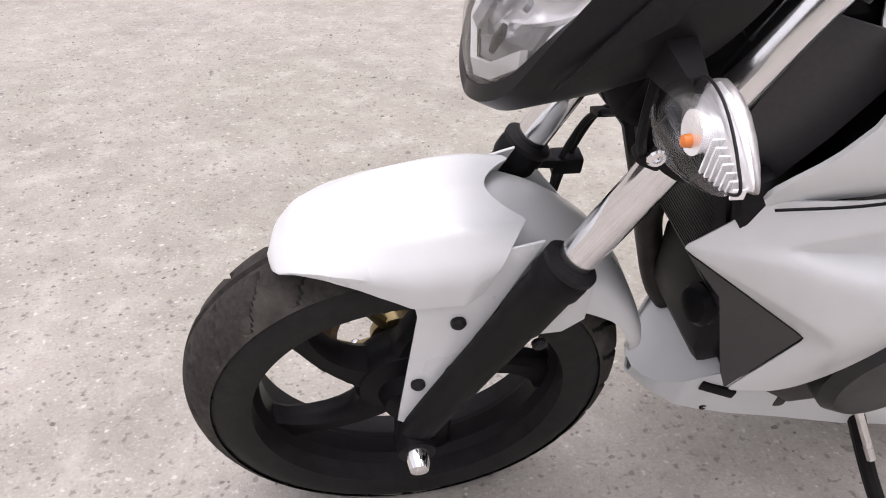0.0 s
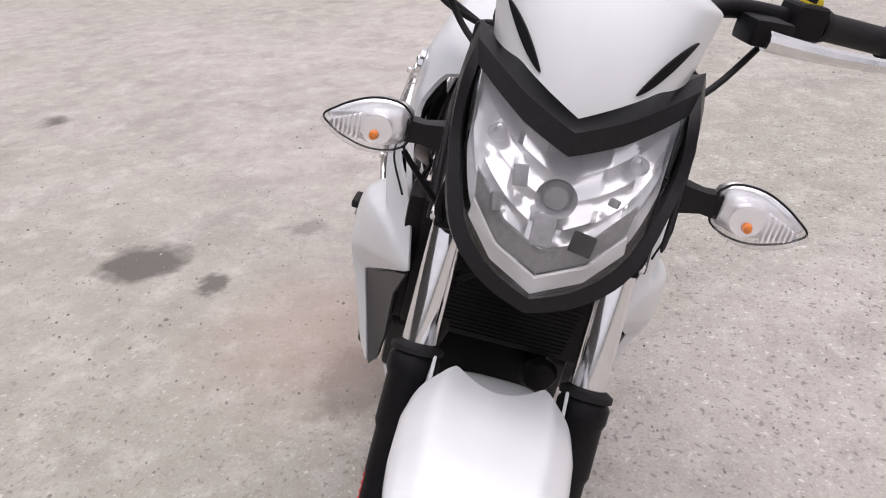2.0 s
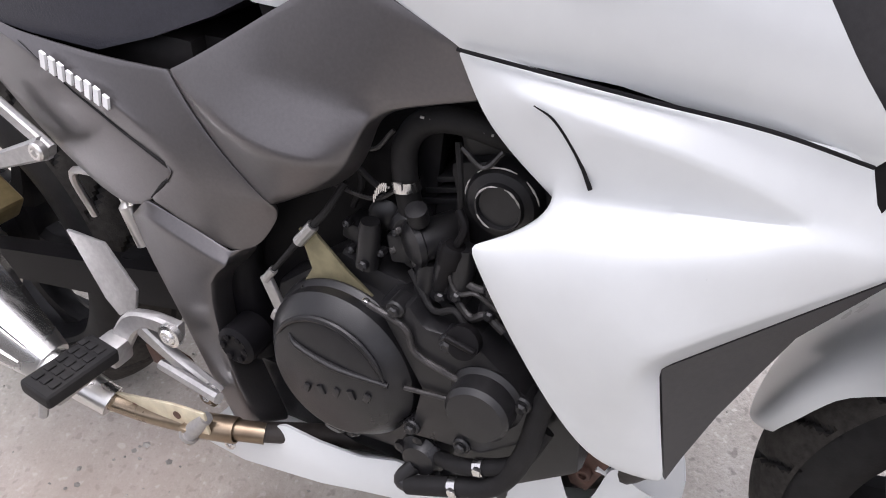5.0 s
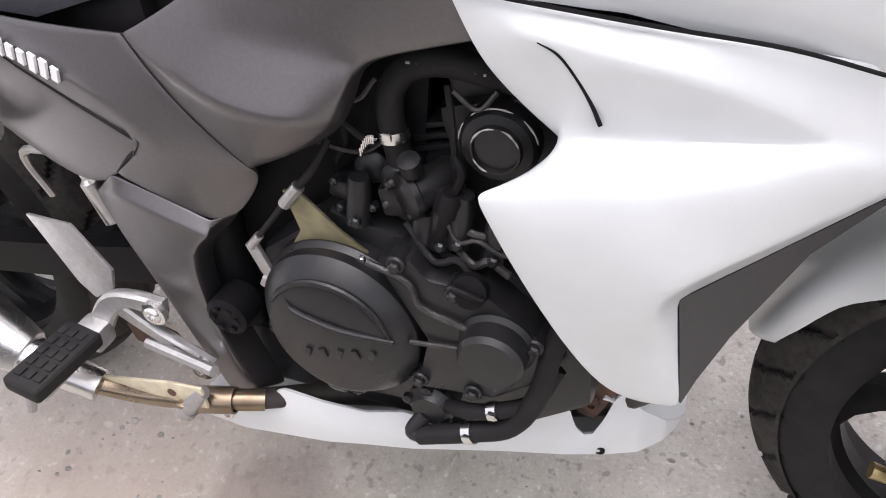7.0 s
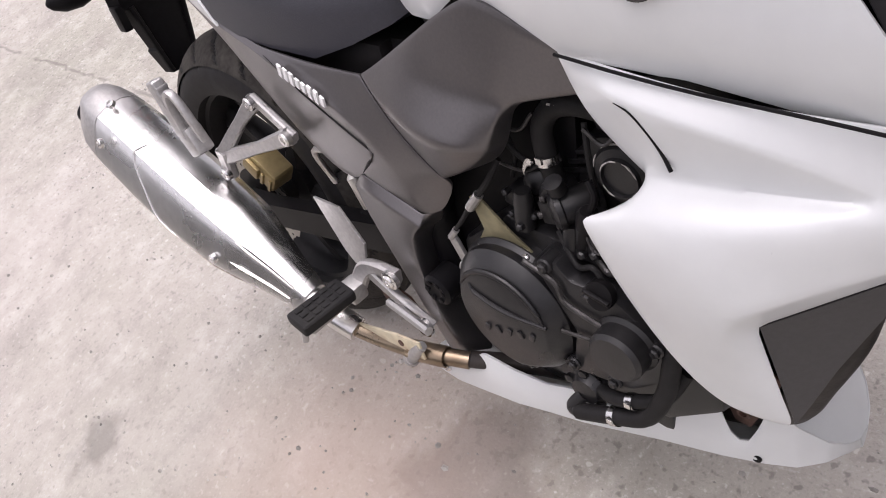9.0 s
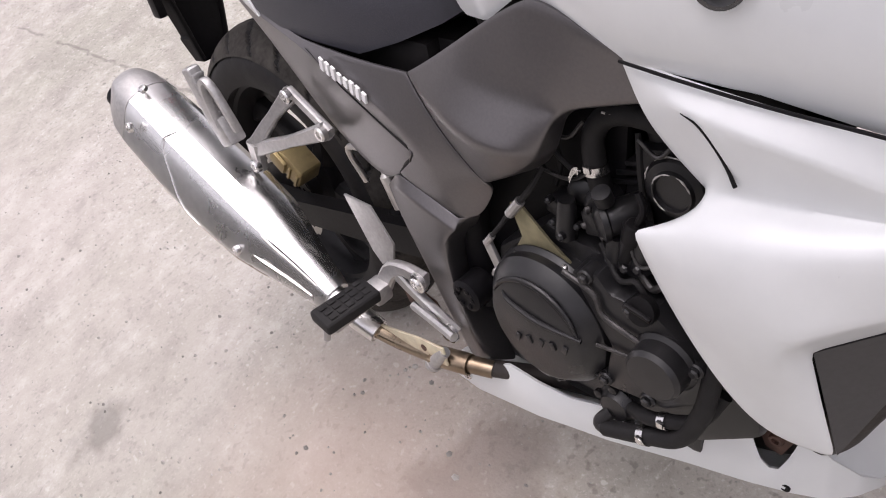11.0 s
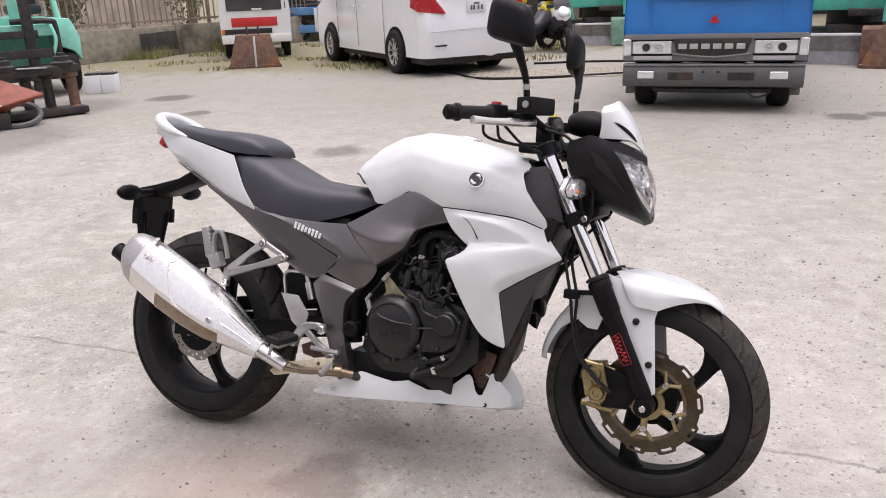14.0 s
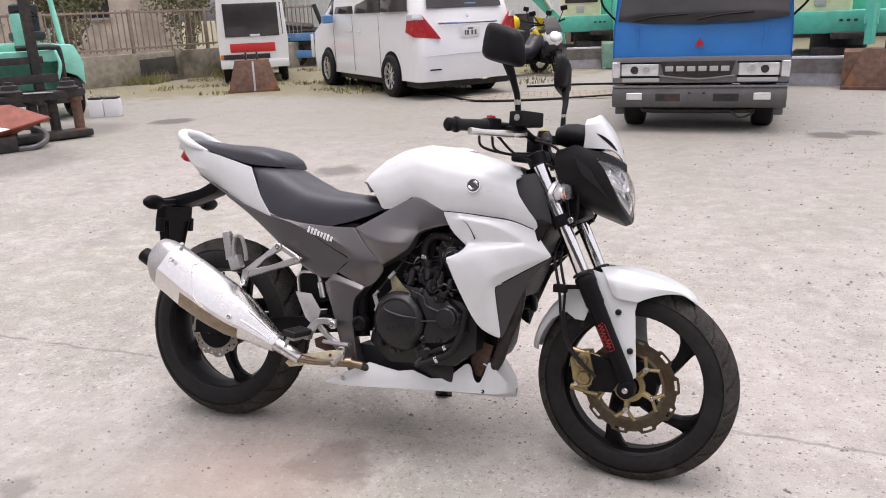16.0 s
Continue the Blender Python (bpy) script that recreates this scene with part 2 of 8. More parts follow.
def shell(verts, faces, thick=0.004, cuts=0, bev=0.0, smooth=0.0):
    """A panel of faces, with thickness, softened edges and, with cuts, a rounder face."""
    bm = bmesh.new()
    vs = [bm.verts.new(v) for v in verts]
    for f in faces:
        bm.faces.new([vs[i] for i in f])
    bmesh.ops.recalc_face_normals(bm, faces=bm.faces)
    if cuts:
        bmesh.ops.triangulate(bm, faces=[f for f in bm.faces if len(f.verts) > 4])
        bmesh.ops.subdivide_edges(bm, edges=bm.edges, cuts=cuts, use_grid_fill=True, smooth=smooth)
    bmesh.ops.solidify(bm, geom=bm.faces, thickness=thick)
    return bevel(bm, bev, 2, 50)


def plate(outline, y, thick=0.004, bev=0.0015):
    """A flat plate of an (x, z) outline that reaches from y inwards."""
    bm = bmesh.new()
    f = bm.faces.new([bm.verts.new((x, y, z)) for x, z in outline])
    ext = bmesh.ops.extrude_face_region(bm, geom=[f])
    bmesh.ops.translate(bm, vec=(0, thick, 0), verts=[v for v in ext["geom"] if isinstance(v, bmesh.types.BMVert)])
    bmesh.ops.recalc_face_normals(bm, faces=bm.faces)
    return bevel(bm, bev, 2, 40)


def surface(fn, nu, nv, thick=0.0):
    """An open sheet of fn(u, v), both from 0 to 1."""
    bm = bmesh.new()
    vs = [[bm.verts.new(fn(i / nu, j / nv)) for j in range(nv + 1)] for i in range(nu + 1)]
    for i in range(nu):
        for j in range(nv):
            bm.faces.new((vs[i][j], vs[i + 1][j], vs[i + 1][j + 1], vs[i][j + 1]))
    bmesh.ops.remove_doubles(bm, verts=bm.verts, dist=1e-5)
    bmesh.ops.recalc_face_normals(bm, faces=bm.faces)
    if thick:
        bmesh.ops.solidify(bm, geom=bm.faces, thickness=thick)
    return bm


def cage(name, verts, faces, material, parent=None, label="", creases=(), corners=(), thick=0.004, levels=3, s=-1, rim=0.0012, back=None):
    """A pressed panel: a coarse net, smoothed, with soft or sharp folds, a thickness and a rounded rim; s > 0 mirrors it to the other side."""
    bm = bmesh.new()
    fold, point = bm.edges.layers.float.new("crease_edge"), bm.verts.layers.float.new("crease_vert")
    vs = [bm.verts.new((x, -y if s > 0 else y, z)) for x, y, z in verts]
    for f in faces:
        bm.faces.new([vs[i] for i in f])
    bmesh.ops.recalc_face_normals(bm, faces=bm.faces)
    if sum(f.normal.y * f.calc_area() for f in bm.faces) * s < 0:
        bmesh.ops.reverse_faces(bm, faces=bm.faces)
    for chain, value in creases:
        for i, j in zip(chain, chain[1:]):
            e = bm.edges.get((vs[i], vs[j]))
            if e:
                e[fold] = value
    for some, value in corners:
        for i in some:
            vs[i][point] = value
    me = bpy.data.meshes.new(name)
    bm.to_mesh(me)
    bm.free()
    me.materials.append(material)
    me.polygons.foreach_set("use_smooth", [True] * len(me.polygons))
    ob = new(name, me)
    ob.parent = parent
    if label:
        ob["label"] = label
    m = ob.modifiers.new("smooth", "SUBSURF")
    m.levels = m.render_levels = levels
    m = ob.modifiers.new("thickness", "SOLIDIFY")
    m.thickness, m.offset = thick, -1
    if back:
        me.materials.append(back)
        m.material_offset = 1
    if rim:
        m = ob.modifiers.new("rim", "BEVEL")
        m.width, m.segments, m.limit_method, m.angle_limit = rim, 2, "ANGLE", radians(50)
    return ob


def at(table, x):
    """Straight interpolation in ((x, value), ...)."""
    return float(np.interp(x, [p[0] for p in table], [p[1] for p in table]))


def saddle(stations, n=9):
    """A cushion: rings along x of (x, top, bottom, half width, roundness)."""
    loops = []
    for x, top, low, w, q in stations:
        loop = []
        for i in range(2 * n + 1):
            a = math.pi * i / (2 * n)
            c, s = math.cos(a), math.sin(a)
            loop.append((x, w * math.copysign(abs(c) ** q, c), low + (top - low) * max(s, 0) ** q))
        loop += [(x, -w * 0.6, low - 0.004), (x, w * 0.6, low - 0.004)]
        loops.append(loop)
    return rings(loops)


def thing(name, m, label, category, group=""):
    e = new(name)
    e.matrix_world = m
    e.empty_display_size = 0.1
    return tagged(e, label, category, group)


# ---- ground ----
def ground_material():
    m = bpy.data.materials.new("worn_concrete")
    m.use_nodes = True
    n, l = m.node_tree.nodes, m.node_tree.links
    b = n["Principled BSDF"]
    geo = n.new("ShaderNodeNewGeometry")
    pos = geo.outputs["Position"]

    def noise_node(scale, detail=6, rough=0.6):
        t = n.new("ShaderNodeTexNoise")
        t.inputs["Scale"].default_value, t.inputs["Detail"].default_value, t.inputs["Roughness"].default_value = scale, detail, rough
        l.new(pos, t.inputs["Vector"])
        return t

    def remap(src, a, c, d=0.0, e=1.0):
        r = n.new("ShaderNodeMapRange")
        for i, v in zip((1, 2, 3, 4), (a, c, d, e)):
            r.inputs[i].default_value = v
        l.new(src, r.inputs[0])
        return r.outputs[0]

    def blend(a, color, fac):
        x = n.new("ShaderNodeMix")
        x.data_type = "RGBA"
        x.inputs["B"].default_value = (*color, 1)
        if isinstance(a, tuple):
            x.inputs["A"].default_value = (*a, 1)
        else:
            l.new(a, x.inputs["A"])
        l.new(fac, x.inputs["Factor"])
        return x.outputs["Result"]

    wide, mid, fine, grit, speck = noise_node(0.35), noise_node(2.6), noise_node(22, 8, 0.75), noise_node(150, 3), noise_node(60, 2, 0.4)
    patch = noise_node(8, 7, 0.7)
    col = blend((0.365, 0.338, 0.308), (0.30, 0.288, 0.246), remap(wide.outputs[0], 0.42, 0.6))
    col = blend(col, (0.24, 0.220, 0.198), remap(mid.outputs[0], 0.50, 0.72, 0, 0.75))
    col = blend(col, (0.47, 0.45, 0.42), remap(patch.outputs[0], 0.50, 0.30, 0, 0.6))
    col = blend(col, (0.22, 0.20, 0.18), remap(patch.outputs[0], 0.54, 0.72, 0, 0.6))
    # the slab behind the bike was trowelled smoother
    place = n.new("ShaderNodeSeparateXYZ")
    l.new(pos, place.inputs[0])

    def mathn(op, a, c):
        m_ = n.new("ShaderNodeMath")
        m_.operation = op
        for i, v in enumerate((a, c)):
            if isinstance(v, (int, float)):
                m_.inputs[i].default_value = v
            else:
                l.new(v, m_.inputs[i])
        return m_.outputs[0]

    ragged = mathn("MULTIPLY", mathn("SUBTRACT", mid.outputs[0], 0.5), 5.0)
    slab = mathn("MULTIPLY", remap(mathn("ADD", place.outputs["Y"], mathn("MULTIPLY", ragged, 0.15)), 0.15, -0.35), remap(place.outputs["X"], 0.5, -0.5))
    rougher = remap(slab, 0, 1, 1.0, 0.40)

    def coarse(src, *span):
        return mathn("MULTIPLY", remap(src, *span), rougher)

    col = blend(col, (0.15, 0.138, 0.125), coarse(fine.outputs[0], 0.55, 0.76, 0, 0.42))
    col = blend(col, (0.56, 0.54, 0.51), coarse(fine.outputs[0], 0.44, 0.28, 0, 0.42))
    col = blend(col, (0.10, 0.092, 0.084), coarse(grit.outputs[0], 0.56, 0.72, 0, 0.34))
    col = blend(col, (0.66, 0.64, 0.61), coarse(grit.outputs[0], 0.43, 0.28, 0, 0.30))
    col = blend(col, (0.08, 0.075, 0.07), coarse(speck.outputs[0], 0.62, 0.70, 0, 0.5))
    col = blend(col, (0.70, 0.68, 0.65), coarse(speck.outputs[0], 0.34, 0.27, 0, 0.4))
    # greyer far yard, earth along the wall and under the parked vans
    far_y = mathn("ADD", place.outputs["Y"], mathn("MULTIPLY", ragged, 0.5))
    col = blend(col, (0.215, 0.205, 0.172), remap(far_y, 2.0, 6.5, 0, 0.62))
    edge = mathn("ADD", mathn("ADD", mathn("MULTIPLY", place.outputs["X"], -0.42), mathn("MULTIPLY", place.outputs["Y"], 0.62)), ragged)
    col = blend(col, (0.17, 0.155, 0.085), remap(edge, 8.9, 10.4, 0, 0.85))
    earth = mathn("MULTIPLY", remap(mathn("ADD", place.outputs["Y"], mathn("MULTIPLY", ragged, 0.25)), 9.1, 9.9), remap(mathn("ADD", place.outputs["X"], ragged), -3.0, -4.4))
    col = blend(col, (0.185, 0.165, 0.095), mathn("MULTIPLY", earth, remap(patch.outputs[0], 0.30, 0.55, 0.45, 0.9)))
    # oil spots, ragged at the rim; the two widest also paint shadow by the scrap
    warp = n.new("ShaderNodeVectorMath")
    warp.operation = "MULTIPLY_ADD"
    wn2 = noise_node(7, 4)
    l.new(wn2.outputs["Color"], warp.inputs[0])
    warp.inputs[1].default_value = (0.22, 0.22, 0)
    l.new(pos, warp.inputs[2])
    for x, y, r, strength in ((-0.75, -0.96, 0.165, 0.9), (0.46, -0.67, 0.07, 0.6), (-2.42, -2.28, 0.14, 0.9), (-2.5, -2.94, 0.13, 0.6), (-0.13, -0.10, 0.16, 0.55),
                              (-1.05, -0.5, 0.10, 0.5), (-0.62, -0.68, 0.065, 0.85), (-2.78, -1.36, 0.10, 0.35), (-6.49, 6.64, 0.36, 0.85), (-5.18, 5.57, 0.22, 0.75), (-6.3, 3.6, 1.1, 0.5), (-7.4, 5.6, 1.0, 0.5), (-2.5, 4.2, 0.26, 0.65), (1.76, 6.5, 0.24, 0.85), (2.08, 6.68, 0.2, 0.8), (-1.1, -0.75, 0.05, 0.5)):
        dist = n.new("ShaderNodeVectorMath")
        dist.operation = "DISTANCE"
        l.new(warp.outputs[0], dist.inputs[0])
        dist.inputs[1].default_value = (x, y, 0)
        col = blend(col, (0.085, 0.078, 0.07), remap(dist.outputs["Value"], r, r * 0.62, 0, strength))
    # reddish rust wash beside the bike, and the slab joint behind it
    dist = n.new("ShaderNodeVectorMath")
    dist.operation = "DISTANCE"
    l.new(warp.outputs[0], dist.inputs[0])
    dist.inputs[1].default_value = (-0.35, -0.2, 0)
    col = blend(col, (0.36, 0.25, 0.21), remap(dist.outputs["Value"], 0.5, 0.1, 0, 0.4))
    sep = n.new("ShaderNodeSeparateXYZ")
    thin = n.new("ShaderNodeVectorMath")
    thin.operation = "MULTIPLY_ADD"
    l.new(wn2.outputs["Color"], thin.inputs[0])
    thin.inputs[1].default_value = (0.0, 0.07, 0)
    l.new(pos, thin.inputs[2])
    l.new(thin.outputs[0], sep.inputs[0])
    off = n.new("ShaderNodeMath")
    off.operation = "SUBTRACT"
    l.new(sep.outputs["Y"], off.inputs[0])
    off.inputs[1].default_value = 0.385
    ab = n.new("ShaderNodeMath")
    ab.operation = "ABSOLUTE"
    l.new(off.outputs[0], ab.inputs[0])
    joint = remap(ab.outputs[0], 0.012, 0.003)
    broken = n.new("ShaderNodeMath")
    broken.operation = "MULTIPLY"
    l.new(joint, broken.inputs[0])
    away = mathn("ABSOLUTE", mathn("ADD", place.outputs["X"], 0.25), 0.0)
    l.new(mathn("MULTIPLY", remap(mid.outputs[0], 0.44, 0.52), remap(away, 1.05, 1.25)), broken.inputs[1])
    col = blend(col, (0.13, 0.12, 0.108), remap(broken.outputs[0], 0, 1, 0, 0.6))
    l.new(col, b.inputs["Base Color"])
    b.inputs["Roughness"].default_value = 0.85
    bump = n.new("ShaderNodeBump")
    bump.inputs["Distance"].default_value = 0.006
    add = n.new("ShaderNodeMath")
    l.new(fine.outputs[0], add.inputs[0])
    l.new(grit.outputs[0], add.inputs[1])
    l.new(add.outputs[0], bump.inputs["Height"])
    l.new(remap(slab, 0, 1, 0.42, 0.22), bump.inputs["Strength"])
    l.new(bump.outputs[0], b.inputs["Normal"])
    return m


def ground_z(x, y):
    """The yard falls slightly behind the motorcycle, and is level again further off."""
    u = min(1.0, max(0.0, (0.25 - x) / 2.6))
    f = min(1.0, max(0.0, (math.hypot(x + 1.0, y) - 2.8) / 3.6))
    return -0.082 * u * u * (3 - 2 * u) * (1 - f * f * (3 - 2 * f))


lines = [-400, -150, -60, -30, -18, -12, *np.arange(-8, 6.01, 0.2), 9, 14, 22, 40, 90, 200, 400]
bm = rings([[(x, y, ground_z(x, y)) for y in lines] for x in lines], closed=False)
ground = part("ground", bm, ground_material())
tagged(ground, "worn grey concrete yard with oil stains and grit", "ground", kind="structure")

# ---- the motorcycle ----
bike = thing("motorcycle", pose(0, 0, 0, -LEAN, 0, 0), "white naked motorcycle with gunmetal side covers leaning on its side stand", "motorcycle")
FX, FZ, FR = 0.645, 0.283, 0.294
RX, RZ, RR = -0.796, 0.290, 0.321
FORK = Vector((-0.487, 0, 1.0))


def tyre_mesh(cx, cz, radius, half, height, pitch, edge=112, closed=True):
    """A road tyre: rounded tread with slanting grooves, side walls and beads; a smaller edge angle gives the tread alone."""
    na, angles = pitch * 14, np.radians(np.linspace(-edge, edge, 31))
    loops, flags = [], []
    for i in range(na):
        a, loop = 2 * math.pi * i / na, []
        for f in angles:
            r, y = radius - height + height * math.cos(f) * (1.0 if abs(f) < 1.57 else 1.15), half * math.sin(f) * (1.0 if abs(f) < 1.57 else 0.9 + 0.1 * abs(math.sin(f)))
            q = (i * pitch / na * 1.0 + (0.42 if f > 0 else 0.0) + 0.75 * abs(f)) % 1.0
            if 0.16 < abs(f) < 1.05 and q < 0.13 or abs(f) < 0.05:
                r -= 0.006
                flags.append((i, len(loop)))
            if 1.45 < abs(f) < 1.52:
                y *= 0.975
            loop.append((cx + r * math.cos(a), y, cz + r * math.sin(a)))
        loops.append(loop)
    loops.append(loops[0])
    bm = rings(loops, closed=closed, caps=False)
    bmesh.ops.remove_doubles(bm, verts=bm.verts, dist=1e-5)
    return bm, flags


def wheel_rim(cx, cz, wide, turn=0.0):
    """A black five-spoke cast rim with a hub."""
    w = wide
    ring = lathe([(0.222, -w), (0.227, -w * 0.93), (0.220, -w * 0.8), (0.210, -w * 0.4), (0.210, w * 0.4), (0.220, w * 0.8), (0.227, w * 0.93), (0.222, w),
                  (0.212, w * 0.9), (0.203, w * 0.5), (0.198, 0.014), (0.198, -0.014), (0.203, -w * 0.5), (0.212, -w * 0.9)], (cx, 0, cz), (0, 1, 0), 72, closed=True)
    hub = lathe([(0.02, -0.055), (0.034, -0.055), (0.042, -0.032), (0.070, -0.024), (0.074, -0.012), (0.074, 0.014), (0.066, 0.026), (0.042, 0.034), (0.034, 0.055), (0.02, 0.055)], (cx, 0, cz), (0, 1, 0), 32)
    out = []
    for k in range(5):
        loops = []
        for s in range(8):
            f = s / 7
            r = 0.060 + f * 0.144
            a = turn + 2 * math.pi * k / 5 + 0.42 * f ** 1.4
            hw = (0.030, 0.024, 0.0195, 0.0175, 0.0175, 0.020, 0.027, 0.044)[s]
            th = 0.024 - 0.008 * f
            d, t = Vector((math.cos(a), 0, math.sin(a))), Vector((-math.sin(a), 0, math.cos(a)))
            c = Vector((cx, 0, cz)) + d * r
            loops.append([c + t * u * hw + Vector((0, v * th, 0)) for u, v in ((-1, -0.5), (-0.6, -1), (0.6, -1), (1, -0.5), (1, 0.5), (0.6, 1), (-0.6, 1), (-1, 0.5))])
        out.append(rings(loops))
    return join(ring, hub), out


def brake_disc(cx, cz, y, r_in, r_out, teeth, wave, holes, thick=0.005):
    """A wavy brake ring with slots cut through it."""
    na, rad = teeth * 12, 6
    bm = bmesh.new()
    vs = [[None] * (rad + 1) for _ in range(na)]
    for i in range(na):
        a = 2 * math.pi * i / na
        edge = r_out + wave * (1 if (i % 12) < 7 else -1)
        for j in range(rad + 1):
            r = r_in + (edge - r_in) * j / rad
            vs[i][j] = bm.verts.new((cx + r * math.cos(a), y, cz + r * math.sin(a)))
    for i in range(na):
        for j in range(rad):
            slot = (j == 4 and i % 12 in (1, 2, 3, 4)) if holes == "slots" else ((j == 2 and i % 6 == 0) or (j == 4 and i % 6 == 3))
            if not slot:
                k = (i + 1) % na
                bm.faces.new((vs[i][j], vs[k][j], vs[k][j + 1], vs[i][j + 1]))
    bmesh.ops.solidify(bm, geom=bm.faces, thickness=thick)
    return bm


def wheel(name, cx, cz, radius, half, height, pitch, steer, wide):
    body, arms = wheel_rim(cx, cz, wide, 0.35 if steer else 0.9)
    rim = part(name, body, BLACK, bike, "black five-spoke cast wheel", steer=steer)
    for arm in arms:
        part("spoke", arm, BLACK, rim, steer=steer)
    tyre = part("tyre", tyre_mesh(cx, cz, radius - 0.007, half + 0.002, height - 0.006, pitch)[0], RUBBER, rim, "black road tyre with slanting grooves", sharp=50, steer=steer)
    bm, flags = tyre_mesh(cx, cz, radius, half + 0.004, height, pitch, 66, False)
    tread = part("tread", bm, TREAD, tyre, "dusty worn tread", sharp=35, steer=steer)
    tread.data.materials.append(RUBBER)
    for i, j in flags:
        if j < 30:
            tread.data.polygons[i * 30 + j].material_index = 1
    part("axle", join(lathe([(0.009, -0.125), (0.014, -0.125), (0.016, -0.118), (0.016, -0.1), (0.009, -0.1), (0.009, 0.1), (0.016, 0.1), (0.016, 0.138), (0.012, 0.150), (0.004, 0.152)], (cx, 0, cz), (0, 1, 0), 12)),
         CHROME if steer else STEEL, rim, steer=steer)
    part("valve", tube([(cx - 0.04, 0.0, cz + 0.19), (cx - 0.036, -0.012, cz + 0.165)], 0.004, 8), BLACK, rim, steer=steer)
    return rim


front = wheel("front_wheel", FX, FZ, FR, 0.059, 0.062, 24, True, 0.040)
disc = part("brake_disc", brake_disc(FX, FZ, -0.066, 0.098, 0.137, 10, 0.004, "slots"), DISC, front, "browned wavy brake disc", steer=True)
arms = []
for k in range(5):
    a = 0.88 + 2 * math.pi * k / 5
    for s in (-1, 1):
        p = Vector((FX + 0.070 * math.cos(a), -0.066, FZ + 0.070 * math.sin(a)))
        q = Vector((FX + 0.101 * math.cos(a + s * 0.28), -0.068, FZ + 0.101 * math.sin(a + s * 0.28)))
        arms.append(tube([p, q], 0.0055, 8))
    arms.append(tube([(FX + 0.038 * math.cos(a), -0.064, FZ + 0.038 * math.sin(a)), p], [0.010, 0.0085], 8))
    part("disc_bolt", bolt((FX + 0.070 * math.cos(a), -0.070, FZ + 0.070 * math.sin(a)), r=0.0085, h=0.006), STEEL, disc, steer=True)
carrier = part("disc_carrier", lathe([(0.03, -0.073), (0.045, -0.073), (0.045, -0.058), (0.03, -0.058)], (FX, 0, FZ), (0, 1, 0), 32, closed=True), GOLD, front, "gold disc carrier", steer=True)
for arm in arms:
    part("carrier_arm", arm, GOLD, carrier, steer=True)
part("disc_ring", lathe([(0.092, -0.070), (0.101, -0.070), (0.101, -0.063), (0.092, -0.063)], (FX, 0, FZ), (0, 1, 0), 60, closed=True), DISC, disc, steer=True)
rear = wheel("rear_wheel", RX, RZ, RR, 0.073, 0.072, 22, False, 0.052)
part("brake_disc", brake_disc(RX, RZ, -0.085, 0.066, 0.100, 8, 0.003, "holes"), RDISC, rear, "drilled steel rear brake disc")
part("disc_carrier", lathe([(0.03, -0.088), (0.07, -0.088), (0.07, -0.08), (0.03, -0.08)], (RX, 0, RZ), (0, 1, 0), 40, closed=True), BLACK, rear)


# fork
def fork_point(z, y):
    return Vector((FX + 0.007, y, FZ)) + FORK * (z - FZ)


